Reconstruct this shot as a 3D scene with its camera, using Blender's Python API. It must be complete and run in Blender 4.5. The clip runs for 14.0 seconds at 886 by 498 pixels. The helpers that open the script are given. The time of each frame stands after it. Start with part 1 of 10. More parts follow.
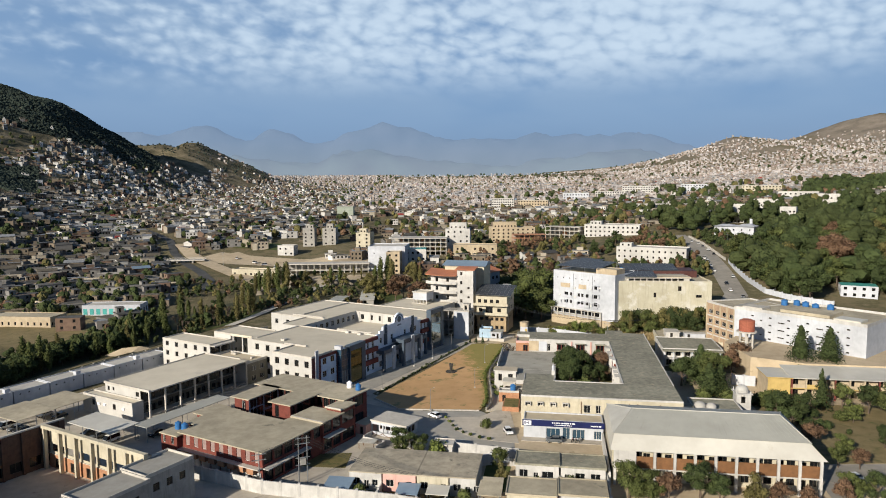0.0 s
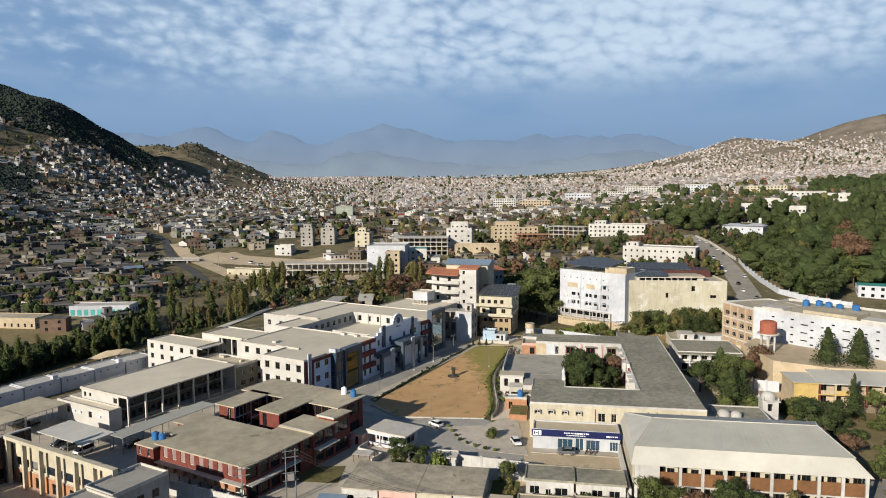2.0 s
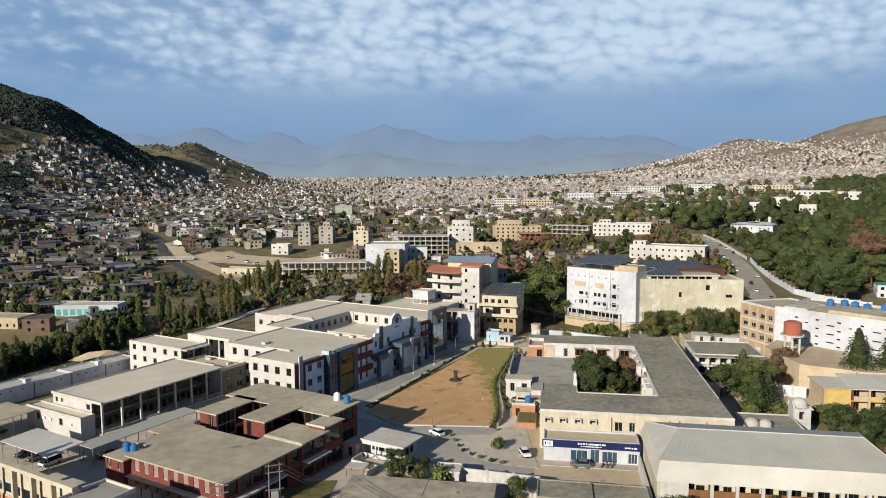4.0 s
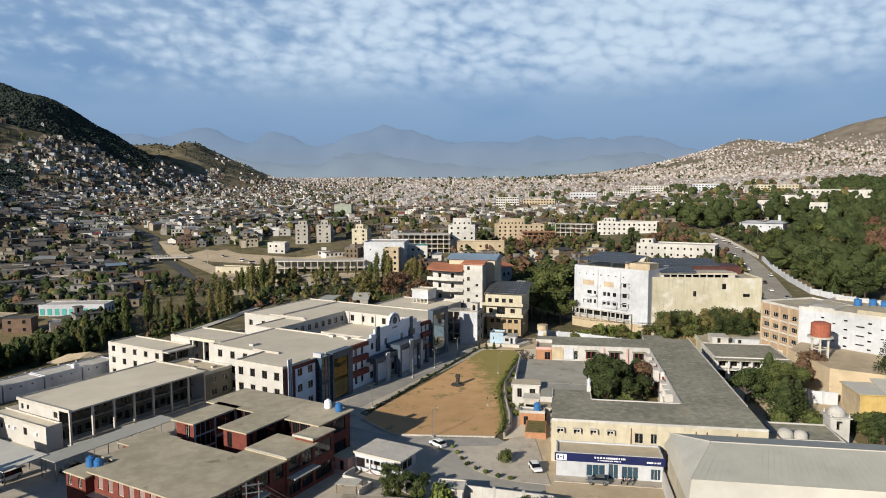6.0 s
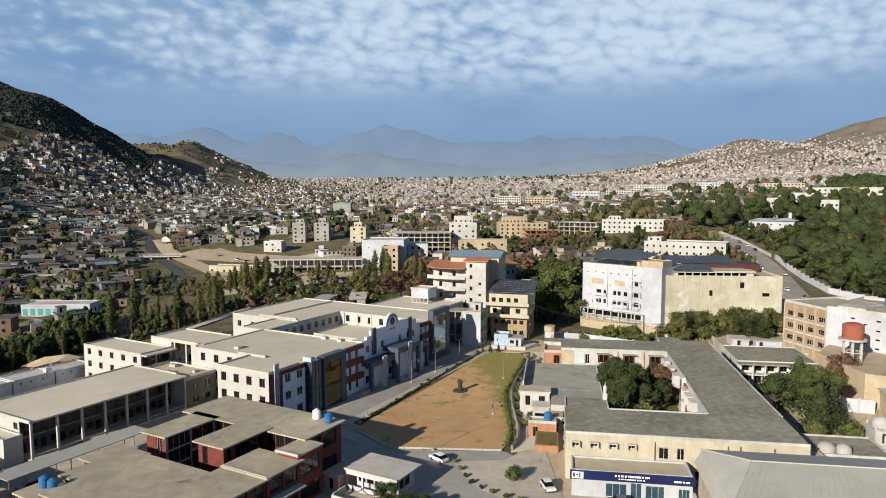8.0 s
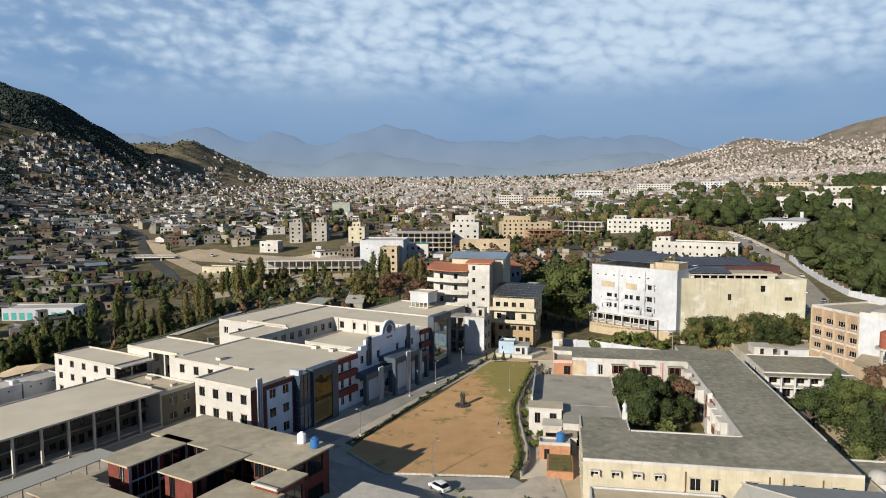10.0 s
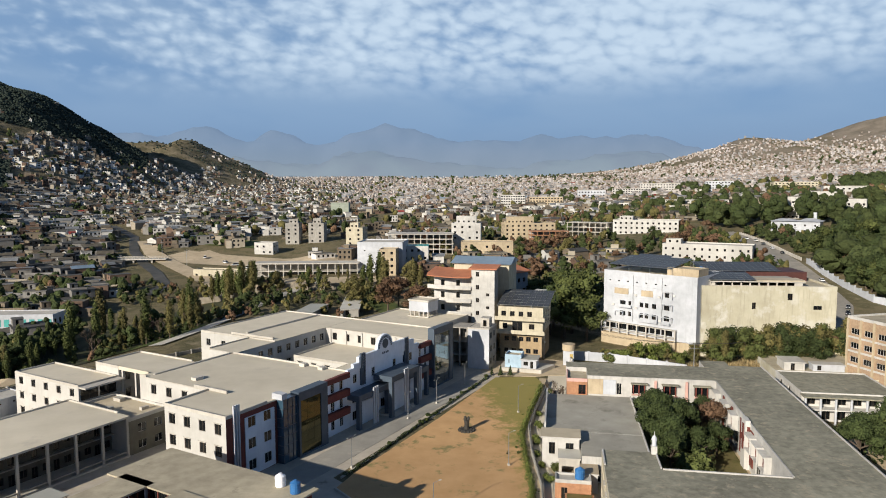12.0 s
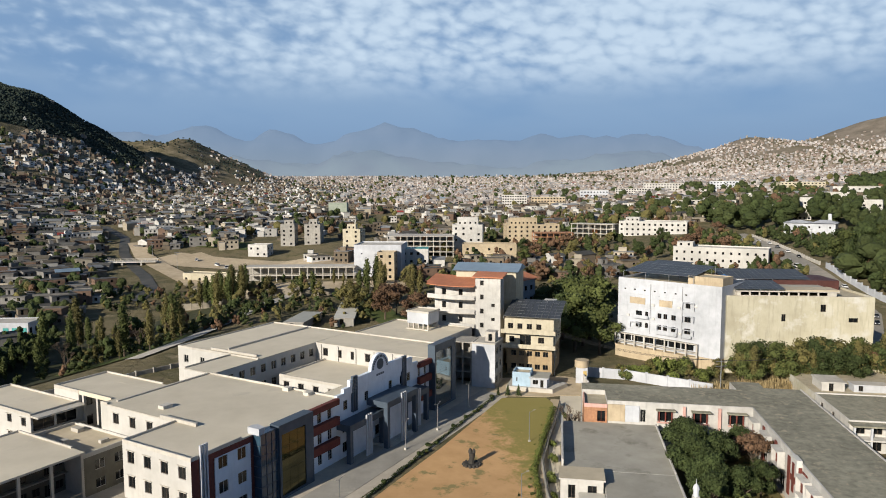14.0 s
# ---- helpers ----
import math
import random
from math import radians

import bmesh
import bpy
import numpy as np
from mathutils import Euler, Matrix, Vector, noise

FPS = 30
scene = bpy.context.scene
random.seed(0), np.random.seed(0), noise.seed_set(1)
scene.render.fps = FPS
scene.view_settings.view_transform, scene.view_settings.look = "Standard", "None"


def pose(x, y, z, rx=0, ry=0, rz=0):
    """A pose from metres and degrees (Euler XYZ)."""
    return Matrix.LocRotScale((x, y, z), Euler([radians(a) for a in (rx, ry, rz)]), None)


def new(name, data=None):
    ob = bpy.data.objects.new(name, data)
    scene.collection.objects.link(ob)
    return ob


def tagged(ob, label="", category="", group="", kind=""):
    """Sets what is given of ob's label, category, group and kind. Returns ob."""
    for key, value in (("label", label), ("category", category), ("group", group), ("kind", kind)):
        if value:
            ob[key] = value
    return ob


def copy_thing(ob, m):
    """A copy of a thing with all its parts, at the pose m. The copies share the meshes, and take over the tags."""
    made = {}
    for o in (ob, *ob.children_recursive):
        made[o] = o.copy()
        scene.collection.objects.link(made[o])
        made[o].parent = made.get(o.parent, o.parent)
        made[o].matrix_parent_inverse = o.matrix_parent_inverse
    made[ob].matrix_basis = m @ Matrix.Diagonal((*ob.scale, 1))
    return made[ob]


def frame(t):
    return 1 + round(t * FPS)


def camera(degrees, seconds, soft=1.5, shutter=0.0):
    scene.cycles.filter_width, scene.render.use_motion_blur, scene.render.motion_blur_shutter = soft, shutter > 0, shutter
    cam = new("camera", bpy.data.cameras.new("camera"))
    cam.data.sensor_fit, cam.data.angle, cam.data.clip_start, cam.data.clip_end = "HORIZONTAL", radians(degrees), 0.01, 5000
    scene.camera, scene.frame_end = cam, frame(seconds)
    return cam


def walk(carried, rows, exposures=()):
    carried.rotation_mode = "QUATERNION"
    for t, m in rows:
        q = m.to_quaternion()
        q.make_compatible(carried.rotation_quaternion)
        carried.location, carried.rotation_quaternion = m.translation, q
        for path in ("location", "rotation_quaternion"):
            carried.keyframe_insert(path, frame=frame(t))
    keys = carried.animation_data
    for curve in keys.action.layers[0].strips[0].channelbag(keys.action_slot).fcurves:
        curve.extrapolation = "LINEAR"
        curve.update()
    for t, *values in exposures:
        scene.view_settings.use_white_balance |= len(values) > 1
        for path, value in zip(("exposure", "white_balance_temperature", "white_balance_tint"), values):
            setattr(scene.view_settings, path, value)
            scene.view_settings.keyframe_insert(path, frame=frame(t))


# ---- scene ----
cam = camera(67.02, 14.0, soft=1.0)

# seconds, x, y, z, yaw, pitch, roll
ROWS = [
    (0, 0.00, 0.00, 63.00, 0.00, -5.49, -0.39),
    (0.5, -0.11, 3.28, 62.28, 0.01, -5.44, -0.38),
    (1, -0.23, 6.57, 61.55, 0.02, -5.40, -0.37),
    (1.5, -0.34, 9.87, 60.79, 0.03, -5.36, -0.36),
    (2, -0.45, 13.18, 60.02, 0.04, -5.32, -0.35),
    (2.5, -0.56, 16.52, 59.23, 0.05, -5.28, -0.34),
    (3, -0.67, 19.86, 58.44, 0.06, -5.25, -0.32),
    (5.5, -1.03, 36.71, 54.63, 0.10, -5.12, -0.22),
    (6, -1.12, 40.12, 53.96, 0.11, -5.11, -0.21),
    (6.5, -1.19, 43.53, 53.29, 0.13, -5.09, -0.20),
    (7, -1.25, 46.93, 52.62, 0.14, -5.08, -0.20),
    (7.5, -1.30, 50.34, 51.97, 0.15, -5.08, -0.19),
    (8, -1.32, 53.74, 51.36, 0.16, -5.07, -0.19),
    (10.5, -1.39, 71.67, 50.56, 0.25, -5.09, -0.23),
    (11, -1.51, 75.68, 50.60, 0.25, -5.10, -0.23),
    (11.5, -1.64, 79.76, 50.66, 0.25, -5.12, -0.22),
    (12, -1.77, 83.88, 50.73, 0.26, -5.13, -0.21),
    (12.5, -1.90, 88.04, 50.82, 0.25, -5.14, -0.20),
    (13, -2.02, 92.23, 50.92, 0.25, -5.15, -0.19),
    (13.5, -2.15, 96.44, 51.04, 0.25, -5.16, -0.17),
    (14, -2.29, 100.66, 51.16, 0.24, -5.17, -0.16),
]
walk(cam, [(t, pose(x, y, z, 90 + pitch, 0, yaw) @ pose(0, 0, 0, 0, 0, roll)) for t, x, y, z, yaw, pitch, roll in ROWS])

# ---- world, sun, exposure ----
SUN_AZ, SUN_EL = 218.0, 21.0   # compass bearing of the sun from +y, clockwise; height above the horizon
scene.view_settings.exposure = 0.40
world = bpy.data.worlds.new("sky")
scene.world = world
world.use_nodes = True
wn, wl = world.node_tree.nodes, world.node_tree.links
wn.clear()


sky = wn.new("ShaderNodeTexSky")
sky.sky_type, sky.sun_disc = "NISHITA", False
sky.sun_elevation, sky.sun_rotation = radians(SUN_EL), radians(SUN_AZ)
sky.altitude, sky.air_density, sky.dust_density, sky.ozone_density = 1000, 1.2, 2.0, 1.5
coord = wn.new("ShaderNodeTexCoord")
sep = wn.new("ShaderNodeSeparateXYZ")
wl.new(coord.outputs["Generated"], sep.inputs[0])


def wmath(op, a, b=None, clamp=False):
    n = wn.new("ShaderNodeMath")
    n.operation, n.use_clamp = op, clamp
    for i, v in enumerate((a, b)):
        if v is None:
            continue
        if isinstance(v, (int, float)):
            n.inputs[i].default_value = v
        else:
            wl.new(v, n.inputs[i])
    return n.outputs[0]


def wrange(v, a, b, c, d):
    n = wn.new("ShaderNodeMapRange")
    n.interpolation_type = "SMOOTHSTEP"
    wl.new(v, n.inputs[0])
    for i, k in enumerate((a, b, c, d)):
        n.inputs[i + 1].default_value = k
    return n.outputs[0]


def wmix(fac, a, b):
    n = wn.new("ShaderNodeMix")
    n.data_type = "RGBA"
    for i, v in ((0, fac), (6, a), (7, b)):
        if isinstance(v, (int, float)):
            n.inputs[i].default_value = v
        elif isinstance(v, tuple):
            n.inputs[i].default_value = v
        else:
            wl.new(v, n.inputs[i])
    return n.outputs[2]


# cloud sheet, laid out by bearing and height
elev = sep.outputs[2]
bearing = wmath("ARCTAN2", sep.outputs[0], sep.outputs[1])
comb = wn.new("ShaderNodeCombineXYZ")
wl.new(bearing, comb.inputs[0])
wl.new(wmath("ADD", elev, wmath("MULTIPLY", bearing, 0.06)), comb.inputs[1])


def wnoise(sx, sy, detail, rough, off=0.0, warp=0.0):
    mp = wn.new("ShaderNodeMapping")
    mp.inputs["Location"].default_value = (off, off * 0.7, off * 0.3)
    mp.inputs["Scale"].default_value = (sx, sy, 1)
    wl.new(comb.outputs[0], mp.inputs[0])
    n = wn.new("ShaderNodeTexNoise")
    n.inputs["Scale"].default_value, n.inputs["Detail"].default_value = 1.0, detail
    n.inputs["Roughness"].default_value, n.inputs["Distortion"].default_value = rough, warp
    wl.new(mp.outputs[0], n.inputs["Vector"])
    return n.outputs["Fac"]


def wcells(sx, sy, smooth):
    """Rounded cloudlets: soft cells on a slightly bent grid."""
    mp = wn.new("ShaderNodeMapping")
    mp.inputs["Scale"].default_value = (sx, sy, 1)
    bend = wn.new("ShaderNodeVectorMath")
    bend.operation = "MULTIPLY_ADD"
    nz = wn.new("ShaderNodeTexNoise")
    nz.inputs["Scale"].default_value, nz.inputs["Detail"].default_value = 6.0, 4.0
    wl.new(comb.outputs[0], nz.inputs["Vector"])
    wl.new(nz.outputs["Color"], bend.inputs[0])
    bend.inputs[1].default_value = (0.15, 0.06, 0)
    wl.new(comb.outputs[0], bend.inputs[2])
    wl.new(bend.outputs[0], mp.inputs[0])
    n = wn.new("ShaderNodeTexVoronoi")
    n.feature, n.voronoi_dimensions = "SMOOTH_F1", "2D"
    n.inputs["Scale"].default_value, n.inputs["Smoothness"].default_value = 1.0, smooth
    wl.new(mp.outputs[0], n.inputs["Vector"])
    return wmath("SUBTRACT", 1.0, n.outputs["Distance"])


cells = wmath("ADD", wmath("MULTIPLY", wnoise(38, 76, 2.2, 0.5, 3.1, 0.3), 0.5), wmath("MULTIPLY", wcells(30, 62, 0.5), 0.42))
fluff = wnoise(70, 120, 3.0, 0.55, 1.3, 0.2)
sheet = wnoise(4.0, 11.0, 3.0, 0.5, 7.7)
cover = wmath("ADD", wmath("ADD", wmath("MULTIPLY", cells, 0.85), wmath("MULTIPLY", fluff, 0.15)), wmath("ADD", wmath("MULTIPLY", sheet, 0.46), wmath("MULTIPLY", wmath("MULTIPLY", wrange(bearing, -0.6, 0.0, 0.0, 1.0), wrange(bearing, 0.3, 0.7, 1.0, 0.6)), 0.26)))
thin = wrange(elev, 0.25, 0.50, 1.0, 0.08)
open_sky = wrange(wmath("ABSOLUTE", bearing), 0.75, 1.7, 1.0, 0.2)
thin = wmath("MULTIPLY", thin, open_sky)
cloud = wmath("MULTIPLY", wrange(cover, 0.64, 1.14, 0.0, 1.0), wmath("MULTIPLY", wrange(elev, 0.115, 0.19, 0.0, 1.0), thin))
veil = wmath("MULTIPLY", wrange(elev, 0.03, 0.14, 0.12, 0.66), wmath("MULTIPLY", wrange(sheet, 0.32, 0.6, 0.5, 1.0), thin))
deep = wmix(wrange(elev, 0.2, 0.6, 0.0, 1.0), (1.05, 2.45, 5.0, 1), (0.20, 0.54, 1.4, 1))
blue = wmix(0.88, sky.outputs[0], deep)
low = wmix(wrange(elev, 0.0, 0.13, 0.9, 0.0), blue, (2.15, 3.05, 4.45, 1))
veiled = wmix(veil, low, (3.1, 4.35, 6.0, 1))
full = wmix(wmath("MULTIPLY", cloud, 0.92), veiled, (5.7, 7.0, 8.4, 1))
bg = wn.new("ShaderNodeBackground")
bg.inputs["Strength"].default_value = 0.079
wout = wn.new("ShaderNodeOutputWorld")
wl.new(full, bg.inputs[0])
wl.new(bg.outputs[0], wout.inputs[0])

sun_data = bpy.data.lights.new("sun", "SUN")
sun_data.energy, sun_data.angle, sun_data.color = 5.0, radians(0.6), (1.0, 0.92, 0.80)
sun = new("sun", sun_data)
ray = Vector((-math.sin(radians(SUN_AZ)), -math.cos(radians(SUN_AZ)), -math.tan(radians(SUN_EL))))
sun.matrix_world = Matrix.Translation((0, 0, 300)) @ ray.to_track_quat("-Z", "Y").to_matrix().to_4x4()


# ---- materials ----
def mat(name, a, b=None, scale=0.6, rough=0.85, bump=0.25, fine=9.0, metal=0.0, vary=0.0, streak=0.0,
        island=0.0, spec=0.3, ramp_at=(0.35, 0.68), blotch=0.18, stain=None, stain_at=(0.62, 0.72), stain_scale=0.35, depth=0.06):
    """A surface of two colours mixed by noise, with broad blotches, fine relief, and on request rain streaks or stains."""
    m = bpy.data.materials.new(name)
    m.use_nodes = True
    nd, ln = m.node_tree.nodes, m.node_tree.links
    bs = nd["Principled BSDF"]
    geo = nd.new("ShaderNodeNewGeometry")
    b = b or tuple(0.72 * c for c in a)

    def noise_node(sc, detail, r, squash=None):
        n = nd.new("ShaderNodeTexNoise")
        n.inputs["Scale"].default_value, n.inputs["Detail"].default_value, n.inputs["Roughness"].default_value = sc, detail, r
        if squash:
            mp = nd.new("ShaderNodeMapping")
            mp.inputs["Scale"].default_value = squash
            ln.new(geo.outputs["Position"], mp.inputs[0])
            ln.new(mp.outputs[0], n.inputs["Vector"])
        else:
            ln.new(geo.outputs["Position"], n.inputs["Vector"])
        return n.outputs["Fac"]

    def rng(v, p, q, r, s):
        n = nd.new("ShaderNodeMapRange")
        ln.new(v, n.inputs[0])
        for i, k in enumerate((p, q, r, s)):
            n.inputs[i + 1].default_value = k
        return n.outputs[0]

    def mixc(fac, x, y, mode="MIX"):
        n = nd.new("ShaderNodeMix")
        n.data_type, n.blend_type = "RGBA", mode
        for i, v in ((0, fac), (6, x), (7, y)):
            if isinstance(v, (int, float)):
                n.inputs[i].default_value = v
            elif isinstance(v, tuple):
                n.inputs[i].default_value = (*v, 1) if len(v) == 3 else v
            else:
                ln.new(v, n.inputs[i])
        return n.outputs[2]

    grain = noise_node(scale, 5.0, 0.62)
    col = mixc(rng(grain, ramp_at[0], ramp_at[1], 0, 1), a, b)
    wide = noise_node(scale * 0.13, 2.0, 0.5)
    value = rng(wide, 0.3, 0.7, 1 - blotch, 1 + blotch * 0.6)
    if vary:
        info = nd.new("ShaderNodeObjectInfo")
        value2 = rng(info.outputs["Random"], 0, 1, 1 - vary, 1 + vary)
        mul = nd.new("ShaderNodeMath")
        mul.operation = "MULTIPLY"
        ln.new(value, mul.inputs[0])
        ln.new(value2, mul.inputs[1])
        value = mul.outputs[0]
    if island:
        value3 = rng(geo.outputs["Random Per Island"], 0, 1, 1 - island, 1 + island)
        mul = nd.new("ShaderNodeMath")
        mul.operation = "MULTIPLY"
        ln.new(value, mul.inputs[0])
        ln.new(value3, mul.inputs[1])
        value = mul.outputs[0]
    hsv = nd.new("ShaderNodeHueSaturation")
    ln.new(col, hsv.inputs["Color"])
    ln.new(value, hsv.inputs["Value"])
    col = hsv.outputs[0]
    if streak:
        s = noise_node(1.6, 4.0, 0.6, (1, 1, 0.10))
        col = mixc(rng(s, 0.52, 0.72, 0, streak), col, tuple(0.35 * c for c in a))
    if stain:
        s = noise_node(stain_scale, 5.0, 0.65)
        col = mixc(rng(s, stain_at[0], stain_at[1], 0, 1), col, stain)
    ln.new(col, bs.inputs["Base Color"])
    bs.inputs["Roughness"].default_value, bs.inputs["Metallic"].default_value = rough, metal
    bs.inputs["Specular IOR Level"].default_value = spec
    if bump:
        bp = nd.new("ShaderNodeBump")
        bp.inputs["Strength"].default_value, bp.inputs["Distance"].default_value = bump, depth
        ln.new(noise_node(fine, 3.0, 0.6), bp.inputs["Height"])
        ln.new(bp.outputs[0], bs.inputs["Normal"])
    return m


WHITE = mat("white_plaster", (0.53, 0.515, 0.48), (0.41, 0.395, 0.365), 0.5, streak=0.3)
PURE = mat("white_paint", (0.50, 0.515, 0.54), (0.41, 0.425, 0.45), 0.5, streak=0.18)
CREAM = mat("cream_plaster", (0.53, 0.48, 0.36), (0.42, 0.375, 0.275), 0.4, streak=0.35)
CREAM_WORN = mat("worn_cream_plaster", (0.50, 0.465, 0.35), (0.40, 0.365, 0.265), 0.2, streak=0.4, stain=(0.54, 0.52, 0.455), stain_scale=0.16, stain_at=(0.52, 0.66))
YELLOW = mat("yellow_plaster", (0.50, 0.36, 0.13), (0.40, 0.285, 0.10), 0.5, streak=0.2)
BUFF = mat("buff_plaster", (0.46, 0.375, 0.255), (0.36, 0.29, 0.195), 0.5, streak=0.3)
PINK = mat("pink_plaster", (0.66, 0.40, 0.34), (0.55, 0.33, 0.28), 0.6, streak=0.25)
MAROON = mat("maroon_brick_cladding", (0.165, 0.045, 0.034), (0.11, 0.03, 0.024), 2.2, streak=0.15, rough=0.75)
REDPAINT = mat("brick_red_paint", (0.185, 0.050, 0.036), (0.12, 0.034, 0.025), 1.2, streak=0.25)
SLATE = mat("slate_blue_cladding", (0.075, 0.10, 0.13), (0.055, 0.075, 0.10), 0.8, rough=0.45, bump=0.08)
PALEBLUE = mat("pale_blue_white_render", (0.70, 0.75, 0.81), (0.61, 0.66, 0.72), 0.5, streak=0.15)
LBLUE = mat("light_blue_paint", (0.38, 0.50, 0.60), (0.31, 0.42, 0.51), 0.8, streak=0.2)
BRICK = mat("orange_brick", (0.42, 0.22, 0.12), (0.32, 0.16, 0.09), 2.0, streak=0.2)
BROWN = mat("brown_board", (0.20, 0.095, 0.04), (0.14, 0.07, 0.03), 1.2, rough=0.7)
SCREED = mat("pale_roof_screed", (0.64, 0.575, 0.45), (0.56, 0.50, 0.385), 0.16, fine=5, bump=0.12, blotch=0.12, stain=(0.38, 0.34, 0.28), stain_at=(0.60, 0.80), stain_scale=0.10)
ROOFGREY = mat("weathered_roof_concrete", (0.30, 0.285, 0.215), (0.18, 0.172, 0.128), 0.7, fine=4, bump=0.3, blotch=0.25, stain=(0.37, 0.325, 0.235), stain_at=(0.55, 0.70), stain_scale=0.75)
ROOFTAN = mat("dusty_tan_roof", (0.47, 0.41, 0.295), (0.345, 0.302, 0.215), 0.45, fine=4, blotch=0.25, stain=(0.17, 0.155, 0.11), stain_at=(0.62, 0.74), stain_scale=0.3)
CONC = mat("raw_concrete", (0.36, 0.34, 0.30), (0.26, 0.245, 0.22), 0.5, streak=0.4)
PALECONC = mat("pale_concrete", (0.52, 0.49, 0.43), (0.42, 0.39, 0.34), 0.5, streak=0.25)
SHEET = mat("grey_metal_sheet", (0.40, 0.395, 0.345), (0.35, 0.345, 0.30), 0.25, rough=0.6, metal=0.08, bump=0.1, blotch=0.1, stain=(0.32, 0.31, 0.27), stain_at=(0.62, 0.85))
LEAFG = mat("yellow_green_hedge", (0.15, 0.175, 0.045), (0.10, 0.125, 0.032), 0.9, rough=0.75, bump=1.0, fine=1.5, depth=0.7, island=0.4, vary=0.2, spec=0.15)
SHEETPALE = mat("pale_metal_sheet", (0.56, 0.54, 0.47), (0.50, 0.475, 0.41), 0.3, rough=0.55, metal=0.1, bump=0.1, stain=(0.40, 0.36, 0.28), stain_at=(0.62, 0.85))
SHEETBLUE = mat("blue_grey_roof_sheet", (0.24, 0.32, 0.40), (0.20, 0.27, 0.34), 0.4, rough=0.5, metal=0.2)
SHEETGREEN = mat("sea_green_roof_sheet", (0.06, 0.30, 0.26), (0.05, 0.24, 0.21), 0.5, rough=0.5)
SAND_ROOF = mat("sandy_roof", (0.50, 0.43, 0.31), (0.42, 0.36, 0.26), 0.4, fine=5)
TERRA = mat("terracotta_roof", (0.47, 0.185, 0.095), (0.38, 0.15, 0.08), 0.8, rough=0.75)
ASPHALT = mat("worn_asphalt", (0.30, 0.277, 0.237), (0.225, 0.208, 0.178), 0.3, fine=14, bump=0.15, stain=(0.36, 0.32, 0.26), stain_at=(0.58, 0.74), stain_scale=0.14)
DRIVE = mat("worn_grey_drive", (0.36, 0.34, 0.295), (0.29, 0.275, 0.24), 0.3, fine=8, bump=0.25, blotch=0.2, stain=(0.42, 0.385, 0.32), stain_at=(0.56, 0.7), stain_scale=0.15)
PAVING = mat("dusty_paving", (0.50, 0.445, 0.36), (0.39, 0.345, 0.28), 0.35, fine=8, stain=(0.20, 0.175, 0.14), stain_scale=0.2)
SAND = mat("sandy_yard", (0.52, 0.42, 0.285), (0.42, 0.335, 0.22), 0.3, fine=7, stain=(0.27, 0.215, 0.13))
GRASSM = mat("dry_grass", (0.115, 0.105, 0.035), (0.20, 0.155, 0.065), 0.35, fine=10, bump=0.5, stain=(0.065, 0.075, 0.022), stain_at=(0.52, 0.66))
# rough grass with the shade of the tree belt put into its colour
SHADEGRASS = mat("shaded_rough_grass", (0.036, 0.042, 0.016), (0.060, 0.056, 0.026), 0.25, fine=8, bump=0.5, stain=(0.035, 0.042, 0.015), stain_at=(0.5, 0.66))
DRYLAWN = mat("dry_tan_lawn", (0.24, 0.185, 0.09), (0.17, 0.135, 0.06), 0.3, fine=9, bump=0.4, stain=(0.10, 0.10, 0.035), stain_at=(0.54, 0.68))
GREENM = mat("lawn_green", (0.055, 0.085, 0.018), (0.10, 0.11, 0.03), 0.3, fine=10, bump=0.5)
GLASS = mat("dark_window_glass", (0.010, 0.012, 0.013), (0.007, 0.008, 0.009), 0.4, rough=0.09, bump=0.0, spec=0.4)
GLASSB = mat("blue_tinted_glass", (0.035, 0.075, 0.11), (0.03, 0.06, 0.09), 0.3, rough=0.06, bump=0.03, spec=0.8, fine=0.7)
GOLD = mat("bronze_mirror_glass", (0.11, 0.105, 0.055), (0.07, 0.068, 0.036), 0.25, rough=0.04, bump=0.06, metal=0.75, fine=0.5)
FRAME = mat("brown_window_frame", (0.10, 0.075, 0.055), (0.075, 0.055, 0.04), 2.0, rough=0.5, bump=0)
FRAMEW = mat("white_window_frame", (0.62, 0.60, 0.56), (0.52, 0.50, 0.46), 2.0, rough=0.5, bump=0)
STEEL = mat("galvanised_steel", (0.36, 0.37, 0.37), (0.28, 0.285, 0.285), 2.0, rough=0.45, metal=0.7, bump=0)
DARKMETAL = mat("dark_metal", (0.05, 0.05, 0.048), (0.035, 0.035, 0.033), 2.0, rough=0.5, metal=0.4, bump=0)
SOLAR = mat("solar_cell", (0.048, 0.053, 0.060), (0.036, 0.040, 0.047), 1.0, rough=0.4, bump=0.0, spec=0.25)
BLUEP = mat("blue_plastic", (0.04, 0.16, 0.38), (0.03, 0.12, 0.30), 1.5, rough=0.45, bump=0)
REDTANK = mat("faded_red_tank", (0.36, 0.115, 0.07), (0.27, 0.085, 0.05), 1.0, streak=0.3)
NAVY = mat("navy_sign_board", (0.014, 0.02, 0.085), (0.011, 0.016, 0.07), 1.0, rough=0.4, bump=0)
SIGNW = mat("sign_white", (0.80, 0.80, 0.82), (0.76, 0.76, 0.78), 1.0, rough=0.4, bump=0)
BLACK = mat("black_rubber", (0.012, 0.012, 0.012), (0.01, 0.01, 0.01), 3.0, rough=0.8, bump=0)
CARW = mat("white_car_paint", (0.78, 0.78, 0.77), (0.74, 0.74, 0.73), 1.0, rough=0.25, bump=0, spec=0.5)
CARG = mat("grey_car_paint", (0.12, 0.13, 0.135), (0.10, 0.11, 0.115), 1.0, rough=0.28, bump=0, spec=0.5)
